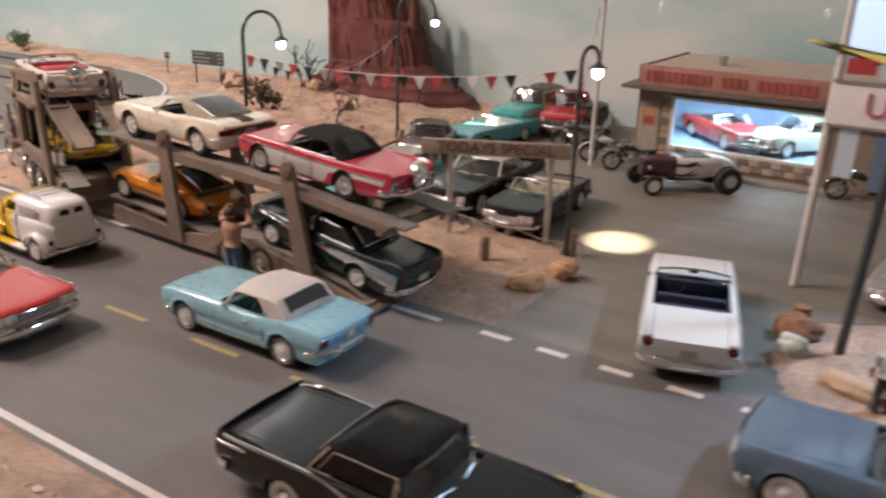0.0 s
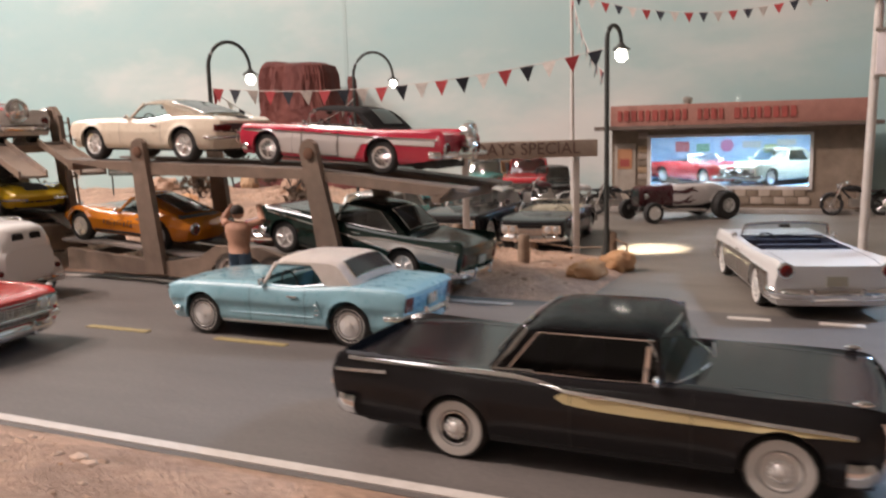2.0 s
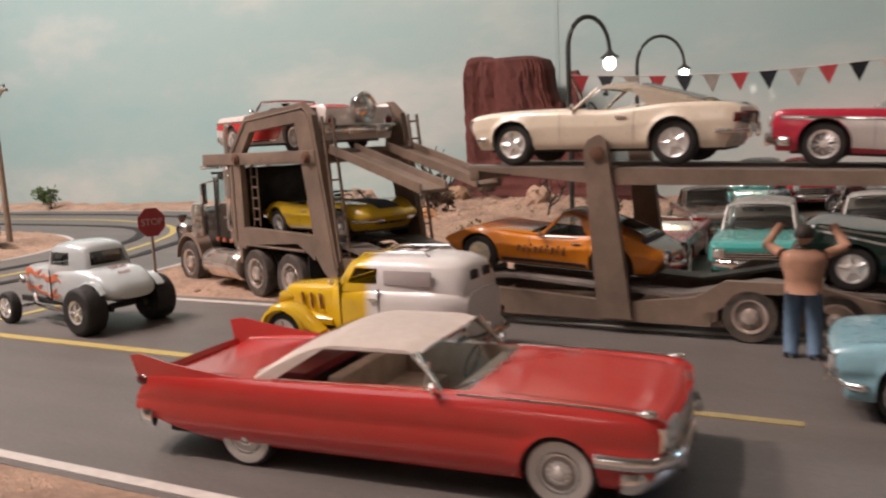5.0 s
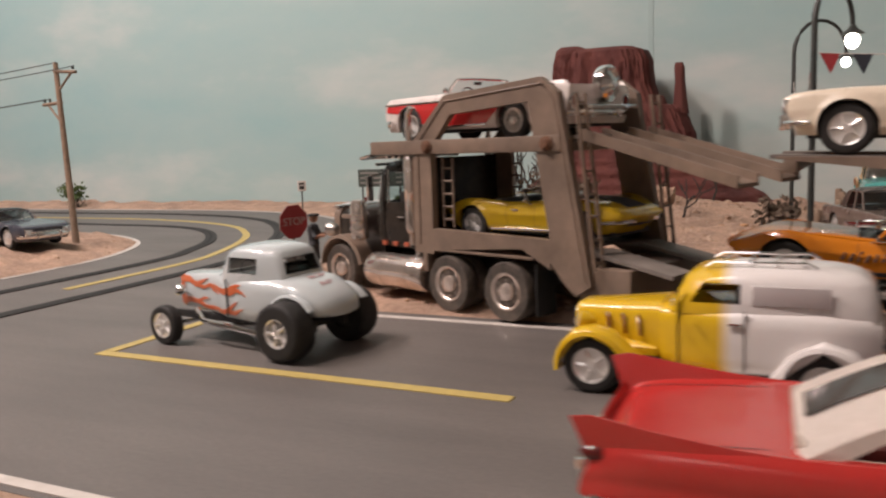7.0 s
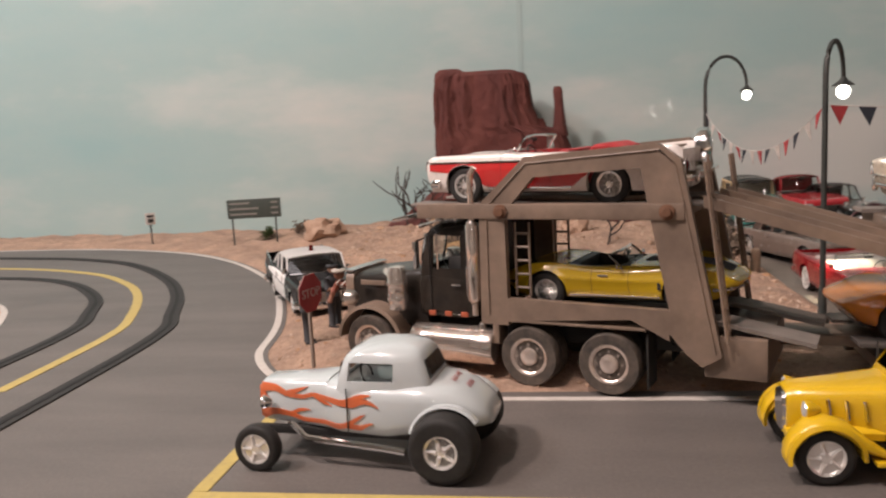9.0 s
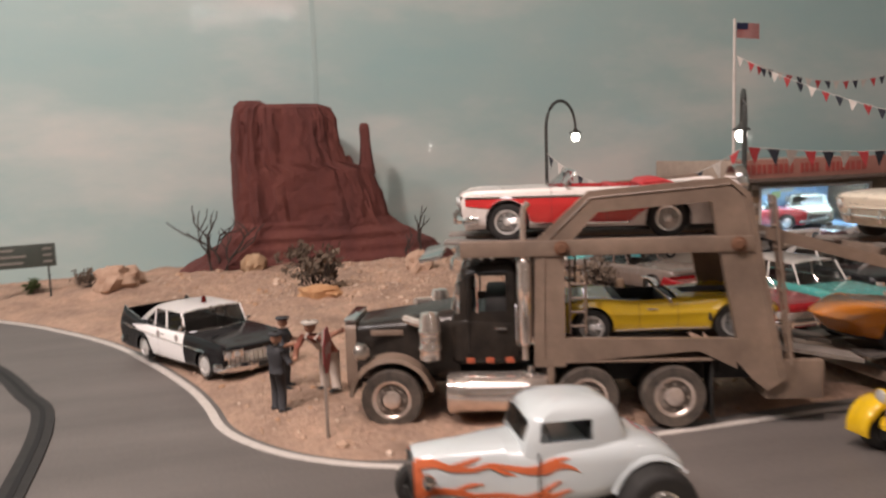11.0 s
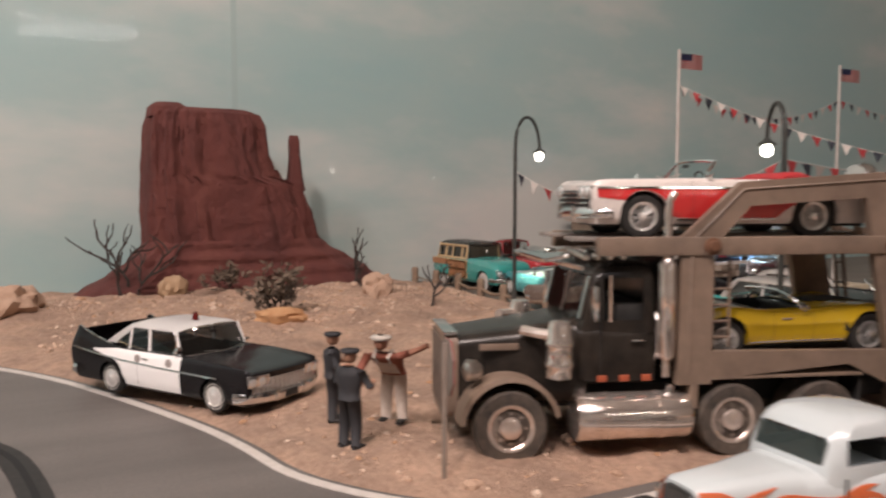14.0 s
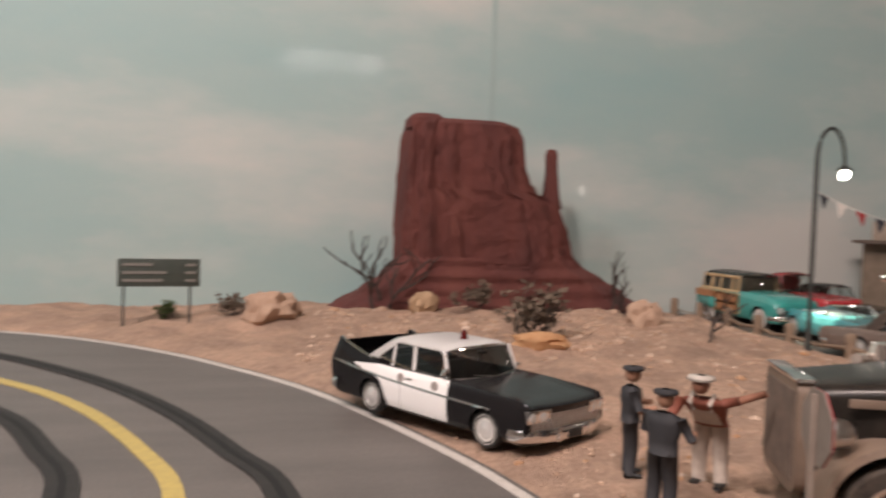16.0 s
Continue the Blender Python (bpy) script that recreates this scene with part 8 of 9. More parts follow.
part("cross_arm", tube([a2_ + Vector((0.004, 0, 0)), a2_ + Vector((-0.04, 0.006, -0.001))], 0.0026, 6), WOOD, up)
part("brace", tube([top * 0.85, a1_ + Vector((0.036, -0.005, -0.003))], 0.0016, 6), WOOD, up)
part("brace", tube([top * 0.68, a2_ + Vector((-0.03, 0.005, -0.001))], 0.0016, 6), WOOD, up)
for p in (a1_ + Vector((0.04, -0.006, 0.0)), a1_ + Vector((0.0, 0, 0.008)), a2_ + Vector((-0.036, 0.005, 0.002)), a2_ + Vector((-0.024, 0.004, 0.002))):
    part("insulator", lathe([(0.0014, 0), (0.002, 0.002), (0.0012, 0.005)], 8, "z"), LAMP_IRON, up, m=Matrix.Translation(p))
    e = p + Vector((-1.6, 0.05, 0.02))
    part("wire", tube([p + (e - p) * q + Vector((0, 0, 0.004 - 0.12 * q * (1 - q))) for q in np.linspace(0, 1, 20)], 0.0007, 5), LAMP_IRON, up)

# ---- the sales office ----
STONE_WALL = matte("stone_wall", (0.26, 0.2, 0.15), (0.17, 0.125, 0.09), 45, 0.85, 0.6, 0.002)
BROWN_TRIM = matte("brown_trim", (0.14, 0.1, 0.08), (0.1, 0.075, 0.06), 60, 0.7)
office = thing("sales_office", pose(0, 0, 0), "flat-roofed brown sales office with a lit showroom window", "building")
X0, X1, Y0, Y1 = -0.457, -0.09, 1.325, 1.585
WX0, WX1, WZ0, WZ1 = -0.396, -0.163, 0.038, 0.116
for nm, b in (("wall", (X0, WX0, Y0, Y0 + 0.008, 0, 0.128)), ("wall", (WX1, X1, Y0, Y0 + 0.008, 0, 0.128)), ("wall", (WX0, WX1, Y0, Y0 + 0.008, 0, WZ0)), ("wall", (WX0, WX1, Y0, Y0 + 0.008, WZ1, 0.128)), ("wall", (X0, X0 + 0.008, Y0 + 0.008, Y1, 0, 0.128)), ("wall", (X1 - 0.008, X1, Y0 + 0.008, Y1, 0, 0.128)), ("wall", (X0 + 0.008, X1 - 0.008, Y1 - 0.008, Y1, 0, 0.128))):
    part(nm, boxed(*b), STONE_WALL, office, smooth=False)
random.seed(3)
for i in range(11):
    for j in range(2 if i % 2 else 1):
        xa = X0 + 0.05 - 0.0 + 0.006 * j
        part("stone_block", boxed(-0.4145 + 0.0 * j, -0.4, Y0 - 0.0028, Y0 + 0.001, 0.006 + 0.0108 * i, 0.0155 + 0.0108 * i, bevel=0.001), [STONE_WALL, BOARD_TAUPE, TAN_ROCK][(i + j) % 3], office)
        break
for i in range(14):
    part("stone_block", boxed(WX0 + 0.0168 * i, WX0 + 0.0158 + 0.0168 * i, Y0 - 0.0025, Y0 + 0.001, 0.012, 0.0225, bevel=0.001), [STONE_WALL, BOARD_TAUPE][i % 2], office)
    part("stone_block", boxed(WX0 + 0.0168 * i - 0.005, WX0 + 0.0108 + 0.0168 * i, Y0 - 0.0025, Y0 + 0.001, 0.0235, 0.034, bevel=0.001), [BOARD_TAUPE, STONE_WALL][i % 2], office)
part("roof", boxed(X0 - 0.022, X1 + 0.02, Y0 - 0.03, Y1, 0.128, 0.134, bevel=0.001), BROWN_TRIM, office)
part("fascia", boxed(X0, X1 + 0.01, Y0 - 0.012, Y0 - 0.004, 0.134, 0.166, bevel=0.001), matte("faded_pink_board", (0.38, 0.18, 0.14), (0.3, 0.14, 0.11), 60, 0.8), office, "faded pinkish sign board along the roof")
part("fascia_side", boxed(X0, X0 + 0.006, Y0 - 0.004, Y1 - 0.02, 0.134, 0.166, bevel=0.001), BOARD_TAUPE, office)
part("roof_deck", boxed(X0 + 0.006, X1 + 0.01, Y0 - 0.004, Y1 - 0.02, 0.158, 0.163), BOARD_TAUPE, office, smooth=False)
part("roof_vent", lathe([(0.006, 0.134), (0.006, 0.17), (0.008, 0.171), (0.008, 0.178), (0.003, 0.18)], 10, "z"), DULL_CHROME, office, m=Matrix.Translation((-0.352, 1.42, 0)))
fr = matte("faded_red", (0.36, 0.07, 0.055), (0.28, 0.06, 0.05), 60, 0.7)
x = X0 + 0.012
random.seed(21)
for w in (10, 4, 8):
    for i in range(w):
        dx = random.uniform(0.0085, 0.0115)
        part("lettering_bar", boxed(x, x + dx - 0.003, Y0 - 0.0135, Y0 - 0.0118, 0.142, 0.158), fr, office, smooth=False)
        x += dx + 0.001
    x += 0.012
part("window_frame", merge(boxed(WX0 - 0.004, WX0 + 0.001, Y0 - 0.003, Y0 + 0.004, WZ0 - 0.004, WZ1 + 0.003), boxed(WX1 - 0.001, WX1 + 0.004, Y0 - 0.003, Y0 + 0.004, WZ0 - 0.004, WZ1 + 0.003), boxed(WX0 + 0.001, WX1 - 0.001, Y0 - 0.003, Y0 + 0.004, WZ1 - 0.001, WZ1 + 0.003), boxed(WX0 + 0.001, WX1 - 0.001, Y0 - 0.003, Y0 + 0.004, WZ0 - 0.004, WZ0 + 0.001)), POLE_WHITE, office, smooth=False)
part("window_pane", boxed(WX0, WX1, Y0 + 0.0045, Y0 + 0.0052, WZ0, WZ1), GLASS, office, smooth=False).visible_shadow = False
part("door", boxed(-0.452, -0.418, Y0 - 0.002, Y0 + 0.002, 0.004, 0.106, bevel=0.001), matte("door_paint", (0.4, 0.34, 0.28), None, 60, 0.7), office)
part("poster", boxed(-0.447, -0.424, Y0 - 0.003, Y0 - 0.0015, 0.066, 0.098), plain("orange_poster", (0.42, 0.2, 0.1), 0.7), office, smooth=False)
part("poster_picture", boxed(-0.443, -0.428, Y0 - 0.0037, Y0 - 0.0028, 0.07, 0.082), fr, office, smooth=False)
part("step", boxed(X0 - 0.006, X1 + 0.01, Y0 - 0.022, Y0 - 0.0028, -0.002, 0.006, bevel=0.001), matte("concrete", (0.34, 0.31, 0.28), None, 60, 0.85), office)
SHOW_BLUE = matte("showroom_blue", (0.34, 0.5, 0.72), (0.3, 0.46, 0.68), 30, 0.7)
part("showroom_wall", boxed(X0 + 0.008, X1 - 0.008, 1.5, 1.505, 0.0, 0.128), SHOW_BLUE, office, "blue showroom back wall", smooth=False)
part("showroom_floor", boxed(X0 + 0.008, X1 - 0.008, Y0 + 0.008, 1.5, 0.03, 0.036), SHOW_BLUE, office, smooth=False)
part("showroom_ceiling", boxed(X0 + 0.008, X1 - 0.008, Y0 + 0.008, 1.5, 0.12, 0.124), POLE_WHITE, office, smooth=False)
for i, (x, z, w, h, c) in enumerate([(-0.37, 0.095, 0.024, 0.018, (0.35, 0.1, 0.12)), (-0.335, 0.093, 0.022, 0.014, (0.12, 0.3, 0.2)), (-0.255, 0.097, 0.03, 0.012, (0.4, 0.42, 0.4)), (-0.2, 0.1, 0.03, 0.01, (0.5, 0.5, 0.45)), (-0.19, 0.08, 0.026, 0.012, (0.5, 0.52, 0.5)), (-0.225, 0.09, 0.02, 0.014, (0.3, 0.4, 0.15))]):
    part("wall_poster", boxed(x - w / 2, x + w / 2, 1.498, 1.4995, z - h / 2, z + h / 2), plain("poster_print", c, 0.6), office, smooth=False)
part("round_poster", lathe([(0.011, 0.0), (0.011, 0.0015), (0.009, 0.002)], 20), plain("poster_print", (0.35, 0.12, 0.25), 0.6), office, m=Matrix.Translation((-0.295, 1.4975, 0.096)))
show = bpy.data.lights.new("showroom_light", "AREA")
show.shape, show.size, show.size_y, show.energy, show.color = "RECTANGLE", 0.3, 0.1, 1.5, (0.72, 0.86, 1.0)
new("showroom_light", show).matrix_world = look((-0.275, 1.4, 0.118), (-0.275, 1.42, 0))
SHOWCAR = dict(group="cars in the showroom")
car("convertible_model", ground_pose(-0.33, 1.415, -45, 0.036), 0.041, "red open sports car model inside the showroom", (0.5, 0.04, 0.05), top="none", wb=2.6, fo=0.85, ro=1.0, W=1.8, a1=0.2, zr=1.25, **SHOWCAR)
car("coupe_model", ground_pose(-0.215, 1.42, -125, 0.036), 0.041, "white and pale green coupe model inside the showroom", (0.6, 0.62, 0.52), wb=2.7, fo=0.85, ro=1.0, W=1.85, **SHOWCAR)

# ---- more cars in the lot ----
car("wagon_model", ground_pose(-0.662, 0.885, -88), 0.0415, "teal two-door wagon model with a white roof", TEAL, wb=2.92, fo=0.85, ro=1.25, W=1.9, fin=0.95, roof=WHITE, c1=-1.85, c0=-2.3, zr=1.5, wheel="white", bpillar=True, quarter=(0.15, 0.25), **LOTCAR)
car("sedan_model", ground_pose(-0.75, 1.13, -70), 0.0405, "taupe fifties sedan model", (0.16, 0.12, 0.1), wb=2.95, fo=0.85, ro=1.25, W=1.9, zr=1.48, bpillar=True, **LOTCAR)
car("coupe_model", ground_pose(0.0, 0.95, 262), 0.0415, "silver-grey sports car model with a wide chrome grille", (0.26, 0.24, 0.22), wb=2.6, fo=0.9, ro=1.0, W=1.8, zh=0.8, belt=0.82, top="none", a1=0.2, zr=1.2, inside=(0.3, 0.04, 0.04), grille="mesh", lights=4, **LOTCAR)
car("sports_car_model", ground_pose(-1.812, 0.792, -8, height_at(-1.812, 0.792) - 0.001), 0.0405, "blue-grey sports car model parked on the island", (0.05, 0.055, 0.075), wb=2.49, fo=0.9, ro=0.95, W=1.77, zh=0.76, belt=0.8, trunk=0.76, zr=1.18, a0=0.22, a1=-0.15, c1=-0.6, c0=-1.1, panels=[("silver lower flank", SILVER, [(-1.6, 0.24, 0.36), (1.4, 0.24, 0.36)])])
car("pickup_model", ground_pose(-0.655, 1.5, -78), 0.046, "red forties pickup truck model", (0.42, 0.02, 0.03), wb=2.9, fo=0.75, ro=0.85, W=1.85, r=0.38, sill=0.34, zh=1.05, belt=1.08, trunk=0.95, a0=0.45, a1=0.2, c1=-0.35, c0=-0.55, zr=1.72, quarter=(0.1, 0.15), **LOTCAR)


def woody(m, k):
    root = car("woody_wagon_model", m, k, "teal forties station wagon model with wooden panelled sides", (0.04, 0.3, 0.27), wb=2.9, fo=0.8, ro=1.0, W=1.85, r=0.38, sill=0.32, belt=1.08, shape=[(2.25, 0.86, 0.86, 0.98), (2.12, 0.93, 0.95, 1.1), (1.6, 0.98, 1.0, 1.2), (0.6, 1, 1.07, 1.24), (-2.0, 1, 1.09, 1.12), (-2.33, 0.97, 1.07, 1.1), (-2.45, 0.95, 0.98, 1.0)], a0=0.5, a1=0.2, c1=-2.1, c0=-2.25, zr=1.76, roof=paint((0.02, 0.035, 0.03)), inside=(0.2, 0.14, 0.08), wheel="white", bpillar=True, quarter=(0.1, 0.12), **LOTCAR)[0]
    tan = matte("maple_strip", (0.62, 0.44, 0.24), (0.5, 0.34, 0.18), 90, 0.5)
    dark = matte("mahogany", (0.4, 0.2, 0.09), (0.3, 0.13, 0.06), 90, 0.5)
    # Dark block filling the cabin, in place of the shade behind the windows.
    part("window_lining", boxed(-2.12 * k, 0.12 * k, -0.62 * k, 0.62 * k, 1.1 * k, 1.64 * k, bevel=0.02 * k), plain("dim_cabin", (0.06, 0.045, 0.03), 0.4), root)
    for s in (-1, 1):
        y = s * 0.945
        part("wood_panel", boxed(-1.05 * k, 0.35 * k, (y - 0.03) * k, (y + 0.02) * k, 0.45 * k, 1.08 * k), dark, root, smooth=False)
        part("wood_panel", boxed(-2.2 * k, -1.1 * k, (y - 0.08) * k, (y - 0.0) * k, 0.86 * k, 1.08 * k), dark, root, smooth=False)
        for z in (0.46, 0.75, 1.06):
            part("wood_strip", boxed(-2.2 * k if z > 0.9 else -1.06 * k, 0.36 * k, (y - 0.03) * k, (y + 0.035) * k, (z - 0.04) * k, (z + 0.04) * k, bevel=0.008 * k), tan, root)
        for x in (0.3, -0.35, -1.0):
            part("wood_strip", boxed((x - 0.045) * k, (x + 0.045) * k, (y - 0.03) * k, (y + 0.034) * k, 0.46 * k, 1.08 * k, bevel=0.008 * k), tan, root)
        part("window_rail", tube([(0.1 * k, s * 0.785 * k, 1.13 * k), (-2.18 * k, s * 0.785 * k, 1.13 * k)], 0.055 * k, 6), tan, root)
        part("window_rail", tube([(0.02 * k, s * 0.7 * k, 1.62 * k), (-2.12 * k, s * 0.7 * k, 1.6 * k)], 0.05 * k, 6), tan, root)
        part("rear_mudguard", loft_x([(-0.92, 0.05, 0.5, 0.6), (-1.05, 0.11, 0.45, 0.85), (-1.45, 0.13, 0.5, 1.0), (-1.85, 0.11, 0.4, 0.85), (-2.05, 0.05, 0.4, 0.55)], k), paint((0.04, 0.3, 0.27)), root, m=Matrix.Translation((0, s * 0.9 * k, 0)))
        for x in (0.0, -0.35, -1.05, -1.6, -2.15):
            part("wood_pillar", tube([(x * k, s * 0.76 * k, 1.06 * k), (x * k, s * 0.66 * k, 1.68 * k)], 0.05 * k, 6), tan, root)


woody(ground_pose(-0.733, 1.474, -90), 0.0445)


def motorcycle(m, k, label, tank):
    root = thing("motorcycle_model", m, label, "motorcycle", "motorcycles by the office")
    for x in (0.72, -0.72):
        w = part("wheel", merge(tube([(x * k + 0.3 * k * math.cos(a), 0, (0.33 + 0.3 * math.sin(a)) * k) for a in np.linspace(0, 2 * math.pi, 21)], 0.055 * k, 8)), RUBBER, root)
        part("spokes", merge(*[tube([(x * k - 0.27 * k * math.cos(a), 0, (0.33 - 0.27 * math.sin(a)) * k), (x * k + 0.27 * k * math.cos(a), 0, (0.33 + 0.27 * math.sin(a)) * k)], 0.012 * k, 4) for a in np.linspace(0, math.pi, 7)[:-1]]), CHROME, w)
    part("frame", merge(tube([(0.5 * k, 0, 0.85 * k), (0.0, 0, 0.3 * k), (-0.4 * k, 0, 0.28 * k), (-0.72 * k, 0, 0.33 * k)], 0.035 * k, 6), tube([(0.5 * k, 0, 0.85 * k), (-0.3 * k, 0, 0.7 * k), (-0.72 * k, 0, 0.33 * k)], 0.03 * k, 6)), BLACK, root)
    part("fork", merge(*[tube([(0.72 * k, s * 0.08 * k, 0.33 * k), (0.45 * k, s * 0.08 * k, 1.0 * k)], 0.028 * k, 6) for s in (-1, 1)]), CHROME, root)
    part("handlebar", tube([(0.3 * k, -0.36 * k, 1.05 * k), (0.44 * k, -0.12 * k, 1.02 * k), (0.44 * k, 0.12 * k, 1.02 * k), (0.3 * k, 0.36 * k, 1.05 * k)], 0.02 * k, 6), CHROME, root)
    part("engine", merge(boxed(-0.2 * k, 0.22 * k, -0.12 * k, 0.12 * k, 0.25 * k, 0.5 * k, bevel=0.03 * k), boxed(-0.12 * k, 0.0 * k, -0.09 * k, 0.09 * k, 0.48 * k, 0.68 * k, bevel=0.02 * k)), DULL_CHROME, root)
    part("fuel_tank", loft([(0.42, 0.06, 0.78, 0.88, 2.5), (0.25, 0.15, 0.72, 0.95, 2.5), (0.0, 0.13, 0.7, 0.92, 2.5), (-0.15, 0.06, 0.7, 0.82, 2.5)], 14, k), tank, root)
    part("saddle", loft([(-0.12, 0.08, 0.7, 0.76, 3), (-0.3, 0.15, 0.68, 0.78, 3), (-0.6, 0.13, 0.7, 0.8, 3), (-0.75, 0.08, 0.74, 0.82, 3)], 12, k), BLACK, root)
    part("rear_guard", arch_band(-0.72 * k, 0.33 * k, 0.37 * k, 0, -0.07 * k, 0.07 * k, 0.6, 3.2, 10, 0.02 * k), tank, root)
    part("front_guard", arch_band(0.72 * k, 0.33 * k, 0.37 * k, 0, -0.06 * k, 0.06 * k, 0.3, 2.4, 10, 0.02 * k), tank, root)
    part("exhaust", tube([(0.1 * k, -0.14 * k, 0.4 * k), (-0.1 * k, -0.17 * k, 0.22 * k), (-0.85 * k, -0.17 * k, 0.24 * k)], 0.035 * k, 6, 0.05 * k), CHROME, root)
    part("headlight", lathe([(0.03 * k, -0.08 * k), (0.085 * k, 0), (0.05 * k, 0.03 * k)], 10, "x"), CHROME, root, m=Matrix.Translation((0.56 * k, 0, 0.9 * k)))


motorcycle(ground_pose(-0.575, 1.36, 200), 0.046, "dark red motorcycle model with a black saddle", MAROON)
motorcycle(ground_pose(-0.49, 1.295, 205), 0.046, "white motorcycle model with chrome forks", paint((0.6, 0.58, 0.55)))
motorcycle(ground_pose(-0.435, 1.262, 205), 0.046, "black motorcycle model with chrome forks", paint(INK))
motorcycle(ground_pose(-0.1, 1.3, 190), 0.046, "black motorcycle model by the office door", paint(INK))


# ---- figurines: plain painted shapes ----
def figurine(name, m, h, label, skin, shirt, legs, hat=None, arms="down", lean=0.0, shoes=(0.02, 0.02, 0.02), sleeves=None, stout=1.2, bib=None):
    """One mesh; h is the height; arms: down, up, out or write."""
    mats = [matte("flesh_paint", skin, None, 120, 0.7), matte("shirt_paint", shirt, None, 120, 0.75), matte("trouser_paint", legs, None, 120, 0.75), matte("hat_paint", hat or (0.03, 0.02, 0.015), None, 120, 0.75), matte("shoe_paint", shoes, None, 120, 0.6), matte("sleeve_paint", sleeves or shirt, None, 120, 0.75)]
    bits = []
    hip = Vector((0, 0, 0.5))
    sh = Vector((lean, 0, 0.82 - abs(lean) * 0.3))
    for s in (-1, 1):
        bits.append((tube([(0.0, s * 0.07, 0.02), (0.01, s * 0.065, 0.27), (0, s * 0.05, 0.52)], 0.042, 8, 0.06), 2))
        bits.append((loft([(-0.04, 0.03, 0.0, 0.05, 3), (0.02, 0.035, 0.0, 0.05, 3), (0.1, 0.025, 0.0, 0.03, 3)], 8), 4))
        bmesh.ops.translate(bits[-1][0], verts=bits[-1][0].verts, vec=(0, s * 0.075, 0))
        a = sh + Vector((0, s * 0.13, -0.02))
        e, w = {"lean_on": ((0.03, 0.1, 0.05), (0.02, 0.24, 0.13)) if s > 0 else ((0.06, -0.05, -0.15), (0.13, -0.02, -0.29)), "reach": ((0.13, s * 0.02, 0.06), (0.29, 0.0, 0.13)) if s > 0 else ((-0.05, -0.07, -0.13), (-0.1, -0.05, -0.28)), "down": ((0.02, s * 0.04, -0.17), (0.06, s * 0.02, -0.33)), "up": ((0.06, s * 0.1, 0.05), (0.12, s * 0.02, 0.2)), "out": ((0.14, s * 0.03, 0.02), (0.3, s * 0.0, 0.04)), "write": ((0.05, s * 0.06, -0.16), (0.17, -s * 0.02, -0.14))}[arms if not (arms == "out" and s > 0) else "down"]
        bits.append((tube([a, a + Vector(e)], 0.038, 8, 0.033), 0 if arms == "up" else 5))
        bits.append((tube([a + Vector(e), a + Vector(w)], 0.03, 8, 0.026), 0))
    body = []
    for q, wx, wy in ((0.0, 0.075, 0.11), (0.35, 0.07, 0.11), (0.75, 0.085, 0.14), (0.95, 0.075, 0.13), (1.04, 0.035, 0.06)):
        c = hip + (sh - hip) * q
        body.append([(c.x + wx * math.cos(a), c.y + wy * math.sin(a), c.z) for a in np.linspace(0, 2 * math.pi, 13)[:-1]])
    bits.append((quads(bmesh.new(), body, close=True, cap=True), 1))
    if bib:
        mats.append(matte("bib_paint", bib, None, 120, 0.75))
        c0, c1 = hip + (sh - hip) * 0.1, hip + (sh - hip) * 0.62
        bits.append((quads(bmesh.new(), [[(c0.x + 0.085 - 0.03 * abs(y), 0.09 * y, c0.z) for y in (-1, -0.5, 0, 0.5, 1)], [(c1.x + 0.092 - 0.03 * abs(y), 0.075 * y, c1.z) for y in (-1, -0.5, 0, 0.5, 1)]]), 6))
        for y in (-0.055, 0.055):
            bits.append((tube([(c1.x + 0.08, y, c1.z), (sh.x + 0.07, y * 1.1, sh.z - 0.03), (sh.x, y * 1.2, sh.z + 0.035), (sh.x - 0.07, y, sh.z - 0.05)], 0.014, 5), 6))
    hd = sh + Vector((lean * 0.25 + 0.01, 0, 0.115))
    bm = bmesh.new()
    bmesh.ops.create_uvsphere(bm, u_segments=12, v_segments=9, radius=0.062)
    for v in bm.verts:
        v.co = Vector((v.co.x * 1.0, v.co.y * 0.85, v.co.z * 1.2)) + hd
    bits.append((bm, 0))
    if hat:
        bits.append((lathe([(0.07, 0.0), (0.085, 0.012), (0.08, 0.035), (0.03, 0.045)], 14, "z"), 3))
        bmesh.ops.translate(bits[-1][0], verts=bits[-1][0].verts, vec=hd + Vector((0, 0, 0.035)))
    else:
        bm = bmesh.new()
        bmesh.ops.create_uvsphere(bm, u_segments=12, v_segments=8, radius=0.066)
        for v in bm.verts:
            v.co = Vector((v.co.x - 0.01, v.co.y * 0.9, max(v.co.z, -0.02) * 1.15 + 0.008)) + hd
        bits.append((bm, 3))
    for b, i in bits:
        for f in b.faces:
            f.material_index, f.smooth = i, True
        bmesh.ops.scale(b, vec=(h * stout, h * stout, h), verts=b.verts)
    bm = merge(*[b for b, i in bits])
    me = bpy.data.meshes.new(name)
    bm.to_mesh(me)
    bm.free()
    for q in mats:
        me.materials.append(q)
    ob = new(name, me)
    ob.matrix_world = m
    return tagged(ob, label, "figurine", "figurines")


SKIN = (0.42, 0.22, 0.14)
NAVY = (0.03, 0.03, 0.034)
figurine("figurine", ground_pose(-0.602, 0.55, 85), 0.079, "bare-chested figurine in blue jeans with raised arms", SKIN, SKIN, (0.11, 0.18, 0.27), arms="up")
figurine("figurine", ground_pose(-1.271, 0.793, -20, height_at(-1.271, 0.793)), 0.06, "dark-uniformed police figurine with a peaked cap", SKIN, NAVY, NAVY, hat=NAVY, arms="write")
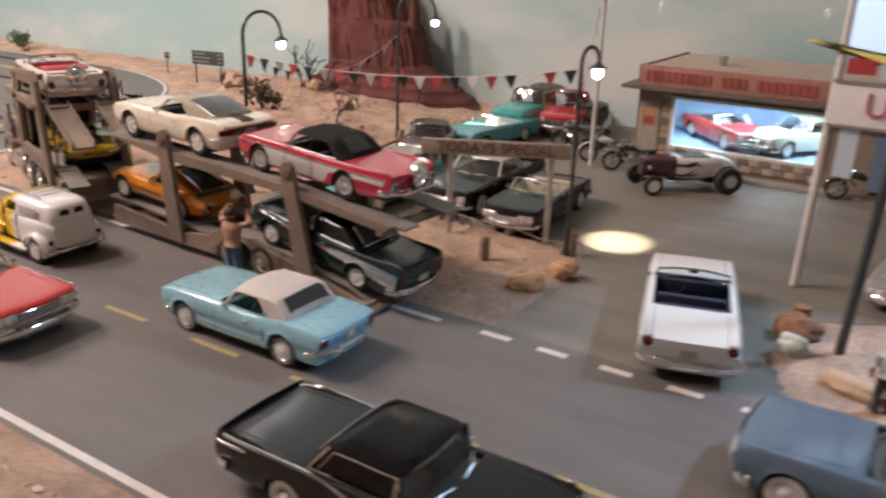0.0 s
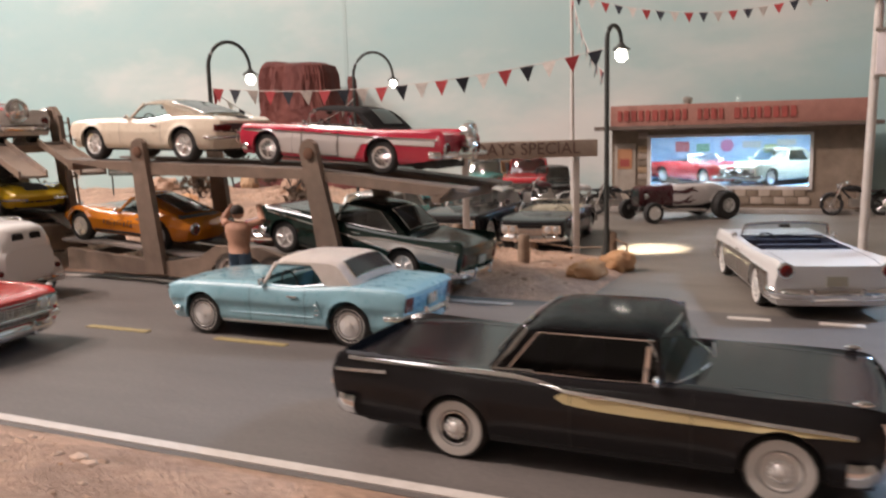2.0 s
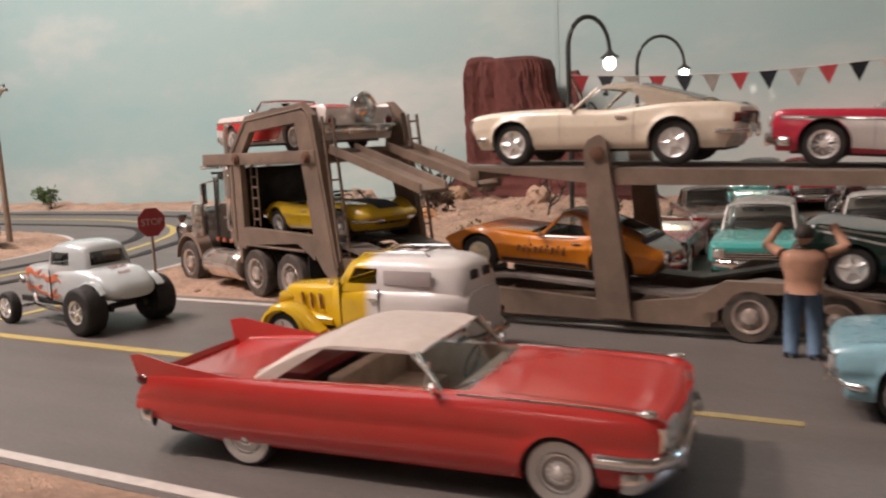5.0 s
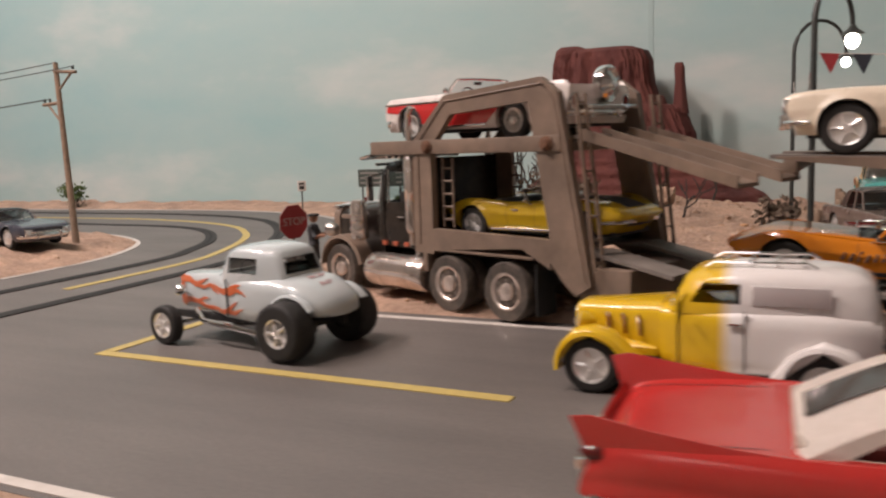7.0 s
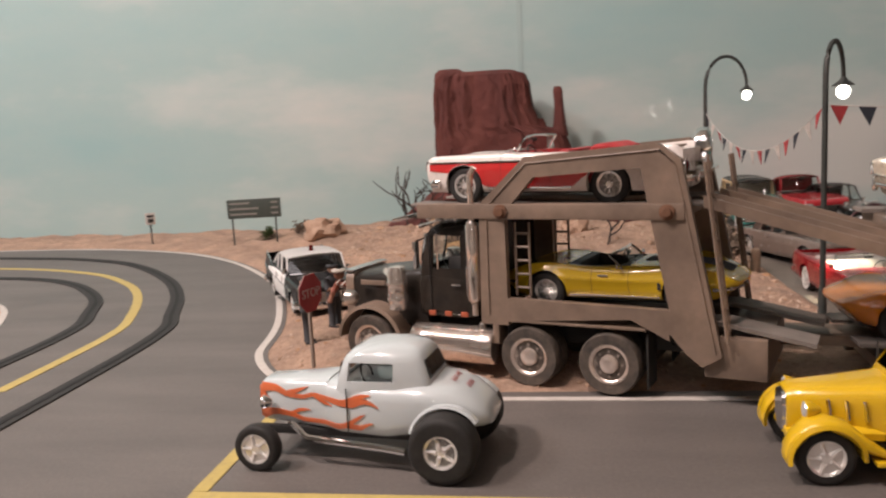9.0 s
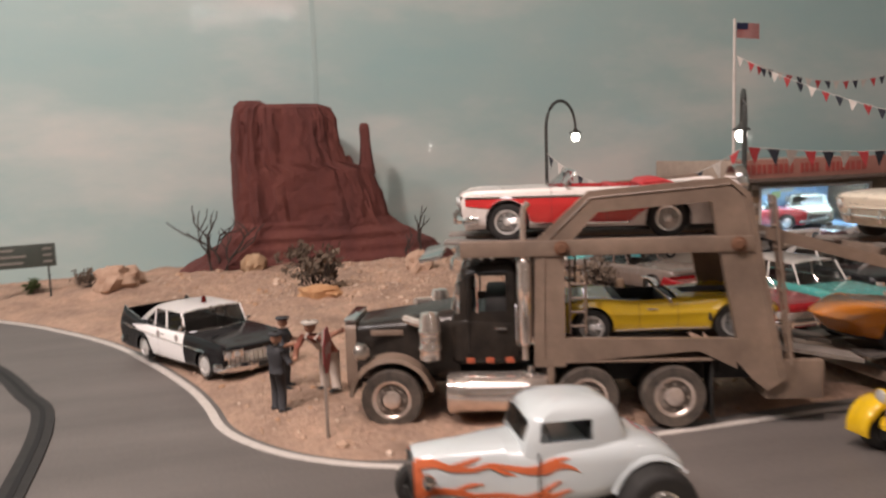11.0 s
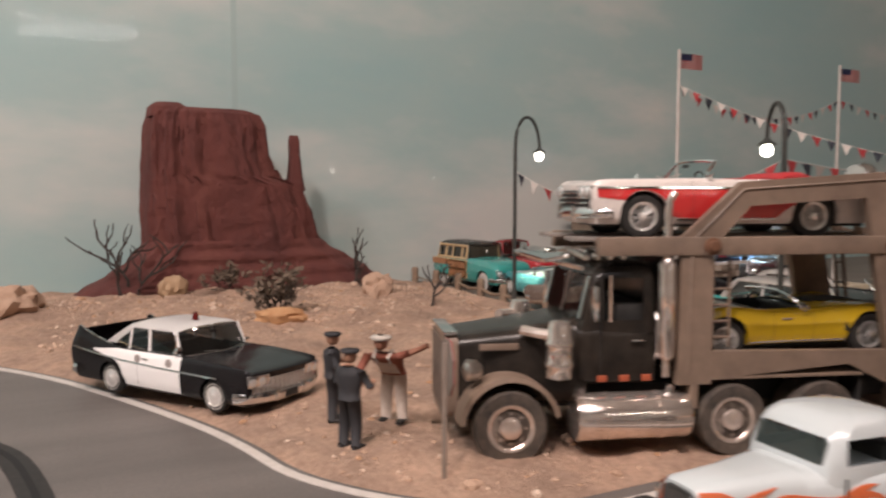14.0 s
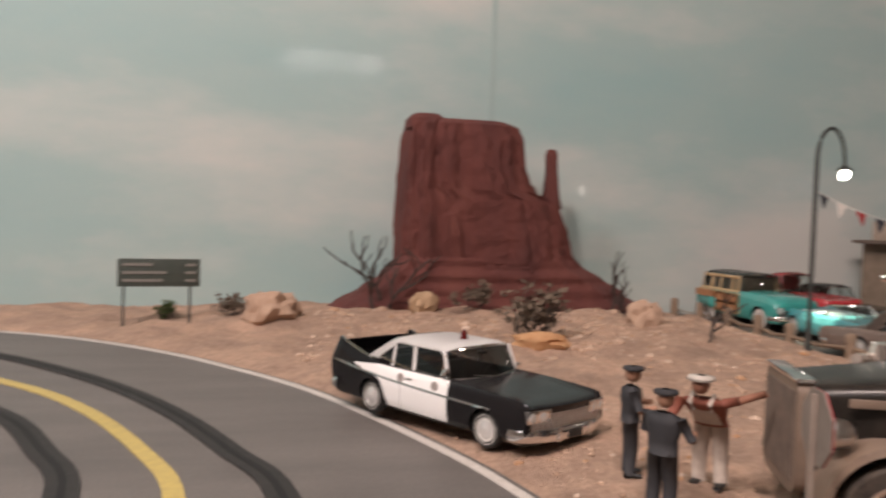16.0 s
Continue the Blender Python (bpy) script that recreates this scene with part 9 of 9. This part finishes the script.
figurine("figurine", ground_pose(-1.281, 0.737, 25, height_at(-1.281, 0.737)), 0.061, "dark-uniformed police figurine writing on a pad", SKIN, NAVY, NAVY, hat=NAVY, arms="write")
figurine("figurine", ground_pose(-1.236, 0.768, 222, height_at(-1.236, 0.768)), 0.065, "figurine in pale overalls and rusty shirt leaning on the truck", (0.3, 0.13, 0.08), (0.26, 0.08, 0.05), (0.48, 0.4, 0.34), hat=(0.55, 0.5, 0.44), arms="lean_on", lean=0.2, stout=1.3, bib=(0.5, 0.42, 0.36))
figurine("figurine", ground_pose(-0.005, 0.645, 120, height_at(-0.005, 0.645)), 0.06, "dark-dressed figurine on the sign island", SKIN, (0.6, 0.56, 0.52), NAVY, arms="down")

# painted words on the tail of the flamed coupe
rod = bpy.data.objects["hot_rod_model"]
for word, x_, z_, tilt in (("EAT MY", -1.36, 1.19, 62), ("DUST", -1.55, 1.1, 50)):
    letters(word, 0.0046, plain("worn_red_lettering", (0.42, 0.16, 0.15), 0.6), rod, Matrix.Translation((x_ * 0.042, 0.0, z_ * 0.042)) @ Matrix.Rotation(-math.pi / 2, 4, "Z") @ Matrix.Rotation(radians(90 - tilt), 4, "X"))

# rusty stump behind the brown boulder
stump = thing("rusty_stump", pose(-0.088, 0.785, max(0, height_at(-0.088, 0.785)) - 0.002), "short rusty brown stump on the sign island", "stump")
part("trunk", lathe([(0.009, 0.0), (0.0085, 0.012), (0.0075, 0.019), (0.0085, 0.023), (0.006, 0.024), (0.0, 0.022)], 16, "z"), BROWN_ROCK, stump)
part("collar", lathe([(0.016, 0.0), (0.016, 0.006), (0.0095, 0.009)], 18, "z"), BROWN_ROCK, stump)

# coloured cloth strips and a blue panel hung on the used-car sign
for i_, (c_, z0_, z1_) in enumerate([((0.4, 0.04, 0.045), 0.228, 0.243), ((0.5, 0.55, 0.62), 0.224, 0.24), ((0.03, 0.06, 0.3), 0.222, 0.236), ((0.02, 0.024, 0.035), 0.262, 0.29)]):
    part("hung_panel", boxed(0.012 + 0.03 * i_, 0.038 + 0.03 * i_, -0.0085, -0.0062, z0_, z1_, bevel=0.0006), plain("hung_cloth", c_, 0.7), used, smooth=False)
for i_, c_ in enumerate([(0.5, 0.56, 0.62), (0.12, 0.16, 0.24), (0.45, 0.5, 0.56), (0.03, 0.05, 0.2)]):
    part("lower_strip", boxed(0.016 + 0.034 * i_, 0.034 + 0.034 * i_, -0.004, -0.002, 0.125 - 0.01 * (i_ % 2), 0.1745, bevel=0.0006), plain("pale_strip", c_, 0.5), used, smooth=False)
